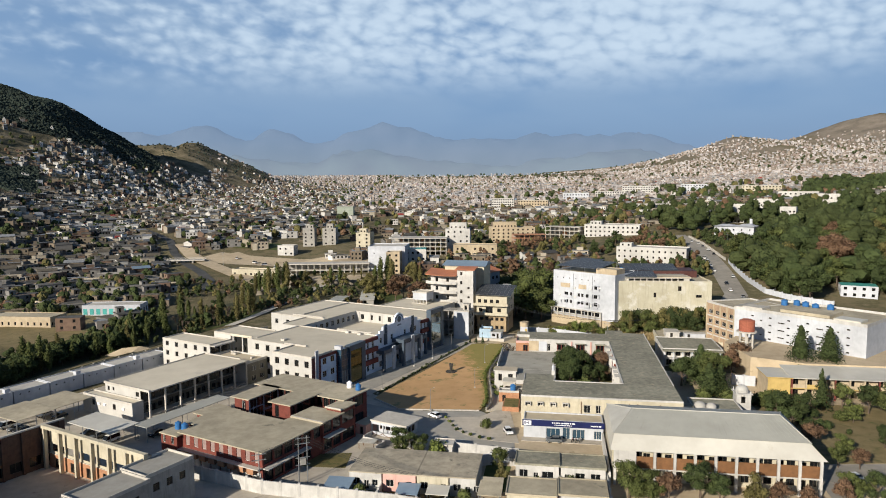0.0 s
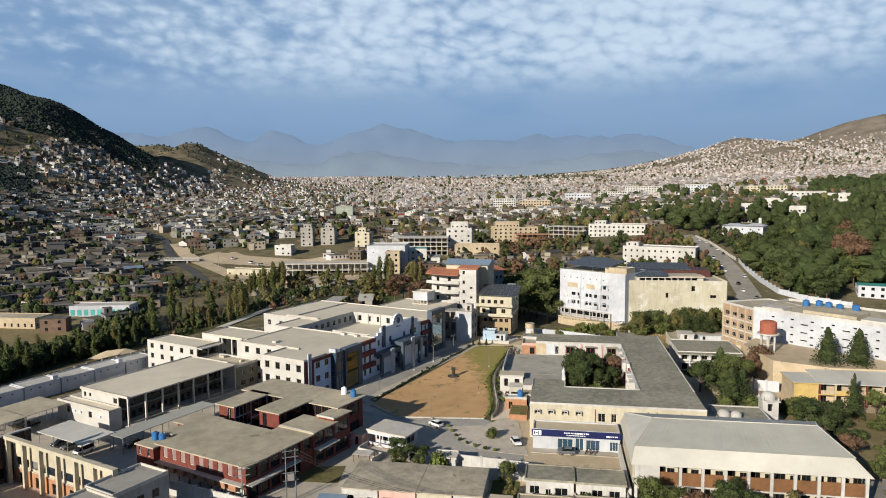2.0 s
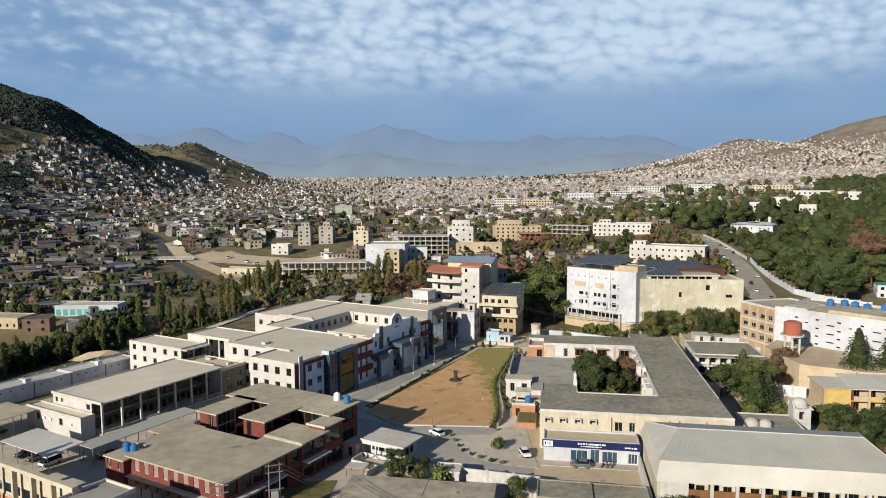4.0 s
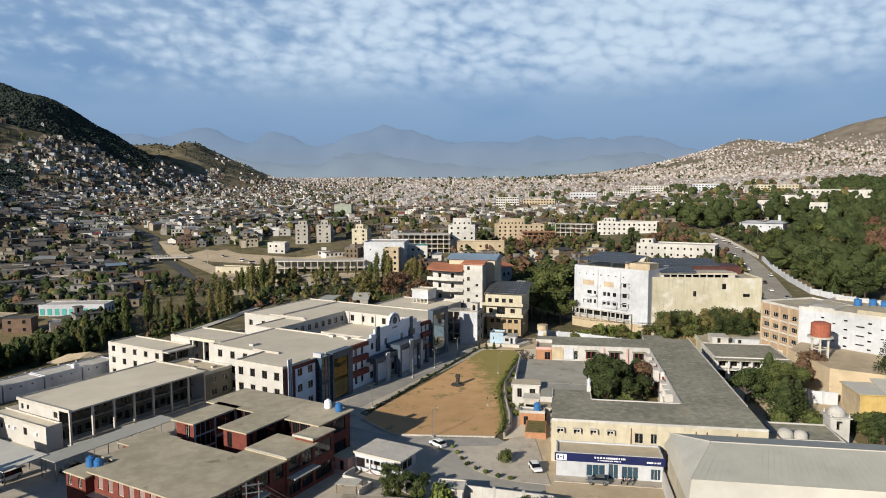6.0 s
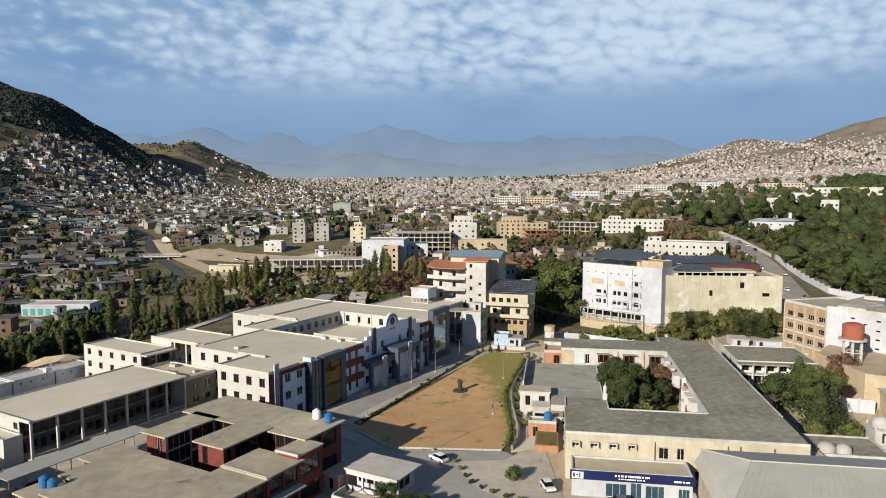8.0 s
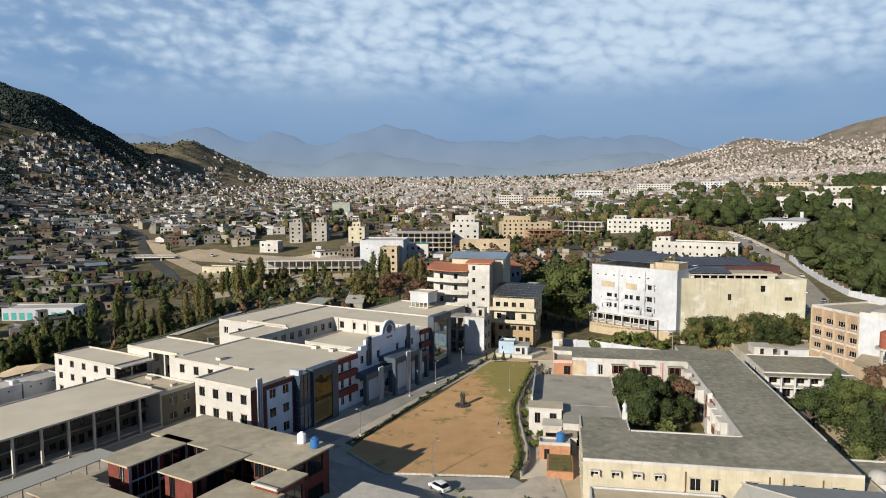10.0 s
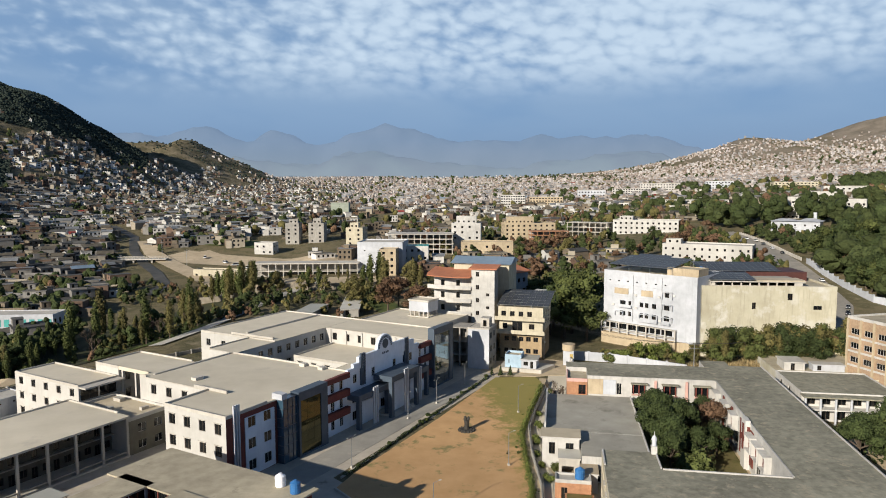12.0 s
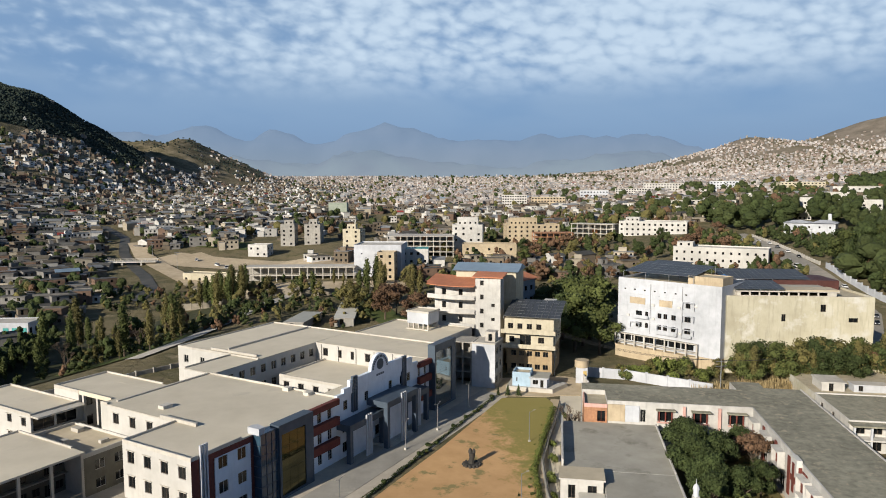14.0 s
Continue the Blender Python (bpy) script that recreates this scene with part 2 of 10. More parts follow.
CARB = mat("dark_car_paint", (0.025, 0.03, 0.04), (0.02, 0.025, 0.03), 1.0, rough=0.25, bump=0, spec=0.5)
CARR = mat("red_car_paint", (0.33, 0.03, 0.03), (0.28, 0.025, 0.025), 1.0, rough=0.28, bump=0, spec=0.5)
LEAF = mat("green_foliage", (0.07, 0.085, 0.026), (0.10, 0.115, 0.036), 0.9, rough=0.75, bump=1.0, fine=1.5, depth=0.7, island=0.22, vary=0.2, spec=0.15)
LEAFD = mat("dark_green_foliage", (0.038, 0.054, 0.019), (0.062, 0.08, 0.027), 0.9, rough=0.75, bump=1.0, fine=1.5, depth=0.7, island=0.22, vary=0.2, spec=0.15)
LEAFM = mat("woodland_foliage", (0.062, 0.076, 0.028), (0.042, 0.054, 0.021), 0.4, rough=0.8, bump=1.0, fine=1.5, depth=0.7, island=0.22, spec=0.1)
LEAFH = mat("hill_forest_foliage", (0.040, 0.052, 0.040), (0.030, 0.040, 0.031), 0.05, rough=0.85, bump=0, island=0.22, spec=0.1)
LEAFY = mat("olive_yellow_foliage", (0.150, 0.130, 0.046), (0.100, 0.092, 0.035), 0.9, rough=0.75, bump=1.0, fine=1.5, depth=0.7, island=0.22, vary=0.25, spec=0.15)
LEAFB = mat("brown_autumn_foliage", (0.165, 0.098, 0.058), (0.110, 0.070, 0.045), 0.9, rough=0.8, bump=1.0, fine=1.5, depth=0.7, island=0.22, vary=0.2, spec=0.1)
REED = mat("dry_reed", (0.36, 0.28, 0.15), (0.27, 0.205, 0.10), 0.8, rough=0.85, bump=0, island=0.4, spec=0.1)
BARK = mat("grey_brown_bark", (0.12, 0.09, 0.065), (0.08, 0.06, 0.042), 3.0, rough=0.9)
ROCK = mat("stone_bank", (0.30, 0.265, 0.205), (0.22, 0.19, 0.145), 0.5, fine=3, bump=0.6)
HOODM = PALECONC
# wet gravel, darkened as well for the shadow of the houses on it
RIVERBED = mat("shaded_wet_gravel", (0.045, 0.047, 0.043), (0.10, 0.092, 0.078), 0.12, fine=4, bump=0.4, rough=0.7)


def ground_material():
    """Earth: dusty soil and grass on the flats, scrub on the hillsides."""
    m = bpy.data.materials.new("earth")
    m.use_nodes = True
    nd, ln = m.node_tree.nodes, m.node_tree.links
    bs = nd["Principled BSDF"]
    geo = nd.new("ShaderNodeNewGeometry")

    def nz(sc, det, r):
        n = nd.new("ShaderNodeTexNoise")
        n.inputs["Scale"].default_value, n.inputs["Detail"].default_value, n.inputs["Roughness"].default_value = sc, det, r
        ln.new(geo.outputs["Position"], n.inputs["Vector"])
        return n.outputs["Fac"]

    def rp(v, stops):
        n = nd.new("ShaderNodeValToRGB")
        ln.new(v, n.inputs[0])
        el = n.color_ramp.elements
        for i, (p, c) in enumerate(stops):
            e = el[i] if i < 2 else el.new(p)
            e.position, e.color = p, (*c, 1)
        return n.outputs[0]

    soil = rp(nz(0.045, 8, 0.68), [(0.30, (0.07, 0.072, 0.03)), (0.70, (0.27, 0.22, 0.145)), (0.46, (0.175, 0.145, 0.085)), (0.58, (0.10, 0.092, 0.048))])
    scrub = rp(nz(0.030, 9, 0.72), [(0.34, (0.06, 0.058, 0.032)), (0.72, (0.30, 0.245, 0.165)), (0.46, (0.13, 0.112, 0.066)), (0.58, (0.22, 0.182, 0.115))])
    dry = rp(nz(0.012, 8, 0.7), [(0.34, (0.125, 0.108, 0.085)), (0.72, (0.26, 0.22, 0.175)), (0.5, (0.185, 0.158, 0.125))])
    where = nd.new("ShaderNodeSeparateXYZ")
    ln.new(geo.outputs["Position"], where.inputs[0])
    east = nd.new("ShaderNodeMapRange")
    ln.new(where.outputs[0], east.inputs[0])
    east.inputs[1].default_value, east.inputs[2].default_value = -100, 500
    mix2 = nd.new("ShaderNodeMix")
    mix2.data_type = "RGBA"
    ln.new(east.outputs[0], mix2.inputs[0])
    ln.new(scrub, mix2.inputs[6])
    ln.new(dry, mix2.inputs[7])
    scrub = mix2.outputs[2]
    sepn = nd.new("ShaderNodeSeparateXYZ")
    ln.new(geo.outputs["Normal"], sepn.inputs[0])
    mr = nd.new("ShaderNodeMapRange")
    ln.new(sepn.outputs[2], mr.inputs[0])
    for i, k in enumerate((0.992, 0.955, 0.0, 1.0)):
        mr.inputs[i + 1].default_value = k
    mx = nd.new("ShaderNodeMix")
    mx.data_type = "RGBA"
    ln.new(mr.outputs[0], mx.inputs[0])
    ln.new(soil, mx.inputs[6])
    ln.new(scrub, mx.inputs[7])
    ln.new(mx.outputs[2], bs.inputs["Base Color"])
    bs.inputs["Roughness"].default_value, bs.inputs["Specular IOR Level"].default_value = 0.95, 0.1
    bp = nd.new("ShaderNodeBump")
    bp.inputs["Strength"].default_value, bp.inputs["Distance"].default_value = 0.7, 1.2
    ln.new(nz(0.35, 6, 0.65), bp.inputs["Height"])
    ln.new(bp.outputs[0], bs.inputs["Normal"])
    return m


EARTH = ground_material()


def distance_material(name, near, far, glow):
    """Plain far backdrop, its haze of kilometres of air put in as emission."""
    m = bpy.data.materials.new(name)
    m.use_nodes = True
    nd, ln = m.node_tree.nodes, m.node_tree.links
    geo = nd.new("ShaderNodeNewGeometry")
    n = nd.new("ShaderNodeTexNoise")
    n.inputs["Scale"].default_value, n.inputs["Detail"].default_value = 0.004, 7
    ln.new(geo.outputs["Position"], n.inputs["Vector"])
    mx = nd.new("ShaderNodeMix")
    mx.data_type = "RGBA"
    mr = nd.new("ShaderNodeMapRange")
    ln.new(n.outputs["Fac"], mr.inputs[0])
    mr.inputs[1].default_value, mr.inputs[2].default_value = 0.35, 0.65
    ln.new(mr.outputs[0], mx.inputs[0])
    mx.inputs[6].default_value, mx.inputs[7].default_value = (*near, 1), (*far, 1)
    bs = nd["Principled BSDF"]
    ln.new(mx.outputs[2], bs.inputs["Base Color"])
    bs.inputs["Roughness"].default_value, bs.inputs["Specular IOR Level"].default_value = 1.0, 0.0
    # emitted haze colour: pale at the foot, bluer with height
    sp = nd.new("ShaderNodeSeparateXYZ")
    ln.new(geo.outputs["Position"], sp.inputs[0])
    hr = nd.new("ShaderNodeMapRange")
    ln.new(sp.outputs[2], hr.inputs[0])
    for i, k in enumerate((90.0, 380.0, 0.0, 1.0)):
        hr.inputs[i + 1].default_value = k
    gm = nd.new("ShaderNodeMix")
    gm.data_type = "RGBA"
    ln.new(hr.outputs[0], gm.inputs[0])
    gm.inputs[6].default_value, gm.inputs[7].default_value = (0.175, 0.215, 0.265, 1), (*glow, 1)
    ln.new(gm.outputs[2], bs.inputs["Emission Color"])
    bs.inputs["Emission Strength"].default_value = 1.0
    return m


# ---- mesh helpers ----
class Shape:
    """Collects faces for one mesh."""

    def __init__(self):
        self.v, self.f, self.m = [], [], []

    def face(self, pts, k=0):
        n = len(self.v)
        self.v += [tuple(p) for p in pts]
        self.f.append(tuple(range(n, n + len(pts))))
        self.m.append(k)

    def box(self, x0, y0, z0, x1, y1, z1, k=0, top=None):
        self.prism(((x0, y0), (x1, y0), (x1, y1), (x0, y1)), z0, z1, k, top)

    def prism(self, pts, z0, z1, k=0, top=None):
        n, c = len(self.v), len(pts)
        self.v += [(x, y, z0) for x, y in pts] + [(x, y, z1) for x, y in pts]
        self.f.append(tuple(range(n + c - 1, n - 1, -1)))
        self.f.append(tuple(range(n + c, n + 2 * c)))
        self.m += [k, k if top is None else top]
        for i in range(c):
            j = (i + 1) % c
            self.f.append((n + i, n + j, n + c + j, n + c + i))
            self.m.append(k)

    def cyl(self, x, y, z0, z1, r, r2=None, n=10, k=0, cap=True):
        r2 = r if r2 is None else r2
        b = len(self.v)
        for z, q in ((z0, r), (z1, r2)):
            self.v += [(x + q * math.cos(a * math.tau / n), y + q * math.sin(a * math.tau / n), z) for a in range(n)]
        for i in range(n):
            j = (i + 1) % n
            self.f.append((b + i, b + j, b + n + j, b + n + i))
            self.m.append(k)
        if cap:
            self.f.append(tuple(range(b + n, b + 2 * n)))
            self.f.append(tuple(range(b + n - 1, b - 1, -1)))
            self.m += [k, k]

    def lathe(self, prof, n=14, k=0):
        """A closed turned body from (radius, height) pairs, bottom to top."""
        b = len(self.v)
        for r, z in prof:
            self.v += [(r * math.cos(a * math.tau / n), r * math.sin(a * math.tau / n), z) for a in range(n)]
        for j in range(len(prof) - 1):
            for i in range(n):
                q = (i + 1) % n
                self.f.append((b + j * n + i, b + j * n + q, b + (j + 1) * n + q, b + (j + 1) * n + i))
                self.m.append(k)
        e = b + (len(prof) - 1) * n
        self.f += [tuple(range(e, e + n)), tuple(range(b + n - 1, b - 1, -1))]
        self.m += [k, k]

    def tube(self, p, q, r, n=6, k=0, r2=None):
        p, q = Vector(p), Vector(q)
        r2 = r if r2 is None else r2
        d = (q - p).normalized()
        s = d.orthogonal().normalized()
        t = d.cross(s)
        b = len(self.v)
        for c, rr in ((p, r), (q, r2)):
            self.v += [tuple(c + rr * (math.cos(a * math.tau / n) * s + math.sin(a * math.tau / n) * t)) for a in range(n)]
        for i in range(n):
            j = (i + 1) % n
            self.f.append((b + i, b + j, b + n + j, b + n + i))
            self.m.append(k)
        self.f.append(tuple(range(b + n, b + 2 * n)))
        self.f.append(tuple(range(b + n - 1, b - 1, -1)))
        self.m += [k, k]

    def pipe(self, pts, r, n=5, k=0):
        """A bent round bar through the points, one piece."""
        pts = [Vector(p) for p in pts]
        b = len(self.v)
        for i, p in enumerate(pts):
            d = (pts[min(i + 1, len(pts) - 1)] - pts[max(i - 1, 0)]).normalized()
            s = d.cross(Vector((0.01, 0.02, 1))).normalized()
            t = d.cross(s)
            self.v += [tuple(p + r * (math.cos(a * math.tau / n) * s + math.sin(a * math.tau / n) * t)) for a in range(n)]
        for i in range(len(pts) - 1):
            for a in range(n):
                c = (a + 1) % n
                self.f.append((b + i * n + a, b + i * n + c, b + (i + 1) * n + c, b + (i + 1) * n + a))
                self.m.append(k)

    def dome(self, x, y, z, r, h, n=12, rings=5, k=0):
        b = len(self.v)
        for i in range(rings):
            a = i / rings * math.pi / 2
            self.v += [(x + r * math.cos(a) * math.cos(t * math.tau / n), y + r * math.cos(a) * math.sin(t * math.tau / n), z + h * math.sin(a)) for t in range(n)]
        self.v.append((x, y, z + h))
        for i in range(rings - 1):
            for t in range(n):
                u = (t + 1) % n
                self.f.append((b + i * n + t, b + i * n + u, b + (i + 1) * n + u, b + (i + 1) * n + t))
                self.m.append(k)
        for t in range(n):
            self.f.append((b + (rings - 1) * n + t, b + (rings - 1) * n + (t + 1) % n, b + rings * n))
            self.m.append(k)

    def wall(self, p, q, z0, z1, holes=(), depth=0.2, k=0, reveal=None):
        """An upright wall face from p to q, outward to the right of that way, with real openings (s0, s1, za, zb)."""
        length = math.dist(p, q)
        dx, dy = (q[0] - p[0]) / length, (q[1] - p[1]) / length
        ix, iy = -dy * depth, dx * depth
        holes = [(max(0.02, a), min(length - 0.02, b), max(z0, c), min(z1 - 0.02, d)) for a, b, c, d in holes]
        ss = sorted({0.0, length, *(v for h in holes for v in h[:2])})
        zz = sorted({z0, z1, *(v for h in holes for v in h[2:])})

        def at(s, z, i=0):
            return (p[0] + dx * s + ix * i, p[1] + dy * s + iy * i, z)

        for a, b in zip(ss, ss[1:]):
            run = None
            for c, d in zip(zz, zz[1:]):
                solid = not any(h[0] - 1e-6 <= a and b <= h[1] + 1e-6 and h[2] - 1e-6 <= c and d <= h[3] + 1e-6 for h in holes)
                if solid:
                    run = (run[0], d) if run else (c, d)
                if run and (not solid or d == zz[-1]):
                    self.face((at(a, run[0]), at(b, run[0]), at(b, run[1]), at(a, run[1])), k)
                    run = None
        rv = k if reveal is None else reveal
        for a, b, c, d in holes:
            self.face((at(a, c), at(b, c), at(b, c, 1), at(a, c, 1)), rv)
            self.face((at(a, d, 1), at(b, d, 1), at(b, d), at(a, d)), rv)
            self.face((at(a, c), at(a, c, 1), at(a, d, 1), at(a, d)), rv)
            self.face((at(b, c, 1), at(b, c), at(b, d), at(b, d, 1)), rv)

    def mesh(self, name, mats):
        me = bpy.data.meshes.new(name)
        me.from_pydata(self.v, [], self.f)
        for m in mats if isinstance(mats, (list, tuple)) else [mats]:
            me.materials.append(m)
        if any(self.m):
            me.polygons.foreach_set("material_index", self.m)
        me.update()
        return me


def part(name, shape, mats, parent=None, label="", m=None):
    """Links one mesh object under a thing or a part."""
    ob = new(name, shape if isinstance(shape, bpy.types.Mesh) else shape.mesh(name, mats))
    ob.parent = parent
    if m is not None:
        ob.matrix_basis = m
    return tagged(ob, label)


def thing(name, label, category, m, group="", kind=""):
    ob = new(name)
    ob.empty_display_size = 1.0
    ob.matrix_basis = m
    return tagged(ob, label, category, group, kind)


def whole(name, shape, mats, label, category, m=None, group="", kind=""):
    """A top-level thing that is one mesh."""
    ob = new(name, shape if isinstance(shape, bpy.types.Mesh) else shape.mesh(name, mats))
    if m is not None:
        ob.matrix_basis = m
    return tagged(ob, label, category, group, kind)


MESHES = {}


def window_meshes(w, h, frame, glass, bars):
    key = (round(w, 2), round(h, 2), frame.name, glass.name, bars)
    if key not in MESHES:
        s, t = Shape(), 0.07
        s.box(0, 0, 0, w, 0.08, t)
        s.box(0, 0, h - t, w, 0.08, h)
        s.box(0, 0, t, t, 0.08, h - t)
        s.box(w - t, 0, t, w, 0.08, h - t)
        for i in range(1, bars):
            s.box(w * i / bars - 0.03, 0.005, t, w * i / bars + 0.03, 0.075, h - t)
        g = Shape()
        g.box(t, 0.03, t, w - t, 0.05, h - t)
        both = Shape()
        e = 0.09
        both.v = [(0, 0, 0), (w, 0, 0), (w, 0, h), (0, 0, h), (e, 0, e), (w - e, 0, e), (w - e, 0, h - e), (e, 0, h - e), (e, 0.06, e), (w - e, 0.06, e), (w - e, 0.06, h - e), (e, 0.06, h - e)]
        both.f = [(0, 1, 5, 4), (1, 2, 6, 5), (2, 3, 7, 6), (3, 0, 4, 7), (4, 5, 9, 8), (5, 6, 10, 9), (6, 7, 11, 10), (7, 4, 8, 11), (8, 9, 10, 11)]
        both.m = [0] * 8 + [1]
        hood = Shape()
        hood.box(-0.15, -0.42, h + 0.08, w + 0.15, -0.12, h + 0.15)
        MESHES[key] = (s.mesh("window", frame), g.mesh("pane", glass), both.mesh("window", [frame, glass]), hood.mesh("sunshade", HOODM))
    return MESHES[key]


def put_window(parent, p, q, hole, inset=0.14, frame=None, glass=None, bars=2, name="window", split=True, hood=False):
    s0, s1, za, zb = hole
    a = math.atan2(q[1] - p[1], q[0] - p[0])
    fm, gm, bm_, hm = window_meshes(s1 - s0, zb - za, frame or FRAME, glass or GLASS, bars)
    x, y = p[0] + math.cos(a) * s0 - math.sin(a) * inset, p[1] + math.sin(a) * s0 + math.cos(a) * inset
    ob = new(name, fm if split else bm_)
    ob.parent, ob.matrix_basis = parent, pose(x, y, za, 0, 0, math.degrees(a))
    if split:
        g = new("pane", gm)
        g.parent = ob
    if hood:
        o = new("sunshade", hm)
        o.parent = ob
    return ob


def holes_row(length, n, w, z, h, start=None, end=None):
    """n openings of one storey, evenly spread."""
    a, b = 0.0 if start is None else start, length if end is None else end
    step = (b - a) / n
    return [(a + step * (i + 0.5) - w / 2, a + step * (i + 0.5) + w / 2, z, z + h) for i in range(n)]


SIDES = {"s": lambda r: ((r[0], r[1]), (r[2], r[1])), "e": lambda r: ((r[2], r[1]), (r[2], r[3])),
         "n": lambda r: ((r[2], r[3]), (r[0], r[3])), "w": lambda r: ((r[0], r[3]), (r[0], r[1]))}


def block(parent, rect, z0, z1, wall_mat, roof_mat, holes=None, coping=None, ph=0.45, over=0.0, frame=None, glass=None,
          bars=2, hoods=False, side_mats=None, windows=True, names=("wall", "roof"), split=True, slab=0.25, par="sewn"):
    """One flat-roofed volume: outer walls with real openings, windows in them, roof slab with parapet."""
    holes = holes or {}
    s = Shape()
    mats = [wall_mat]
    for side, ends in SIDES.items():
        p, q = ends(rect)
        k = 0
        if side_mats and side in side_mats:
            mats.append(side_mats[side])
            k = len(mats) - 1
        mine = holes.get(side, [])
        s.wall(p, q, z0, z1 - slab, mine, 0.22, k)
        for hole in mine:
            if windows:
                put_window(parent, p, q, hole, 0.14, frame, glass, bars, split=split, hood=hoods)
    body = part(names[0], s, mats, parent)
    r = Shape()
    x0, y0, x1, y1 = rect
    r.box(x0 - over, y0 - over, z1 - slab, x1 + over, y1 + over, z1, 1, 0)
    if ph:
        t, o = 0.22, over
        for side, bx in (("s", (x0 - o, y0 - o, x1 + o, y0 - o + t)), ("n", (x0 - o, y1 + o - t, x1 + o, y1 + o)), ("w", (x0 - o, y0 - o + t, x0 - o + t, y1 + o - t)), ("e", (x1 + o - t, y0 - o + t, x1 + o, y1 + o - t))):
            if side in par:
                pp = Shape()
                pp.box(bx[0], bx[1], z1, bx[2], bx[3], z1 + ph)
                part("parapet", pp, coping or wall_mat, parent)
    part(names[1], r, [roof_mat, coping or wall_mat], parent)
    return body


# ---- ground ----
def ramp(v, a, b):
    k = min(1.0, max(0.0, (v - a) / (b - a)))
    return k * k * (3 - 2 * k)


def soft(v, w):
    """A ramp that starts gently: 0 below -w, v above w."""
    return 0.0 if v <= -w else v if v >= w else (v + w) ** 2 / (4 * w)


FLOOR_Y = (-400, 300, 450, 550, 700, 1000, 1500, 2500, 3500, 5200)
FLOOR_Z = (0, 0, 4, 8, 14, 25, 40, 84, 110, 150)


WEST_X = (-1700, -1250, -1050, -945, -890, -820, -775, -735, -700, -650, -590, -520, -440, -350, -250)
WEST_Z = (150, 128, 116, 108, 114, 118, 98, 120, 100, 66, 40, 18, 8, 3, 0)
EAST_X = (450, 640, 760, 900, 1010, 1110, 1210, 1330, 1440, 1540, 1660, 1760, 1840, 1930, 2030, 2200, 2700)
EAST_Z = (0, 6, 20, 44, 64, 90, 118, 158, 148, 132, 160, 196, 228, 250, 226, 196, 196)


def ground_z(x, y):
    """Height of the ground: campus terrace, river flat, valley floor and the hills on both sides."""
    z = float(np.interp(y, FLOOR_Y, FLOOR_Z))
    # river flat beyond the campus wall
    z -= 6.0 * ramp(-x - 0.9 * max(0.0, 170 - 0.5 * y), 70, 110) * (1 - ramp(y, 520, 640)) * ramp(-x, 70, 118)
    # western hill, and the second crest behind it
    foot = -300 - 200 * ramp(y, 500, 1050) - 1300 * ramp(y, 2050, 2700)
    slope = 0.28 + 0.21 * ramp(y, 700, 1480)
    west = slope * soft(foot - x, 60)
    crest = 430 - 400 * ramp(y, 1380, 1640)
    west = crest - soft(crest - west, 40)
    z += west * ramp(y, 330, 620) + 30 * math.exp(-((x + 840) / 150) ** 2 - ((y - 1400) / 230) ** 2)
    hill = 0.0
    if x < -250 and y > 1400:
        hill = float(np.interp(x, WEST_X, WEST_Z)) * math.exp(-((y - 2000) / (300 if y < 2000 else 220)) ** 2)
        z += hill * (1 - 0.5 * ramp(west, 10, 60))
    # eastern rise under the park woods and the far settled ridge
    z += (0.085 - 0.035 * ramp(y, 550, 1000)) * soft(x - 70, 40) * ramp(y, 300, 430) * (1 - 0.8 * ramp(y, 1200, 2400))
    ridge = 0.0
    if x > 450 and y > 1500:
        k = max(0.0, min(1.0, (y - 1500) / 1500)) ** 1.4 * (1 - 0.6 * ramp(y, 3050, 3700))
        ridge = float(np.interp(x, EAST_X, EAST_Z)) * k
        z += ridge
    rough = min(1.0, west / 60) * ramp(y, 600, 1000) + hill / 60 + ridge / 160
    if rough > 0.02:
        z += 9 * min(1.2, rough) * noise.fractal(Vector((x * 0.0065, y * 0.0065, 4.0)), 0.9, 2.0, 5)
    return z


def steps(*runs):
    out = []
    for a, b, d in runs:
        out += list(np.arange(a, b, d))
    return [float(v) for v in out] + [float(runs[-1][1])]


def build_ground():
    xs = steps((-3400, -1400, 80), (-1400, -280, 20), (-280, 320, 8), (320, 2200, 30), (2200, 3400, 80))
    ys = steps((-400, 100, 50), (100, 640, 8), (640, 2200, 20), (2200, 3400, 50), (3400, 4900, 100))
    s = Shape()
    s.v = [(x, y, ground_z(x, y) - 0.06) for y in ys for x in xs]
    n = len(xs)
    s.f = [(j * n + i, j * n + i + 1, (j + 1) * n + i + 1, (j + 1) * n + i) for j in range(len(ys) - 1) for i in range(n - 1)]
    s.m = [0] * len(s.f)
    me = s.mesh("ground", EARTH)
    me.polygons.foreach_set("use_smooth", [True] * len(s.f))
    whole("ground", me, EARTH, "dusty valley floor and scrub-covered hillsides", "ground", kind="structure")


build_ground()


def sheet(name, pts, z, mat_, label, m=None, thick=0.3):
    s = Shape()
    s.prism(pts, z - thick, z)
    return whole(name, s, mat_, label, name.split("_")[0], m, kind="structure")


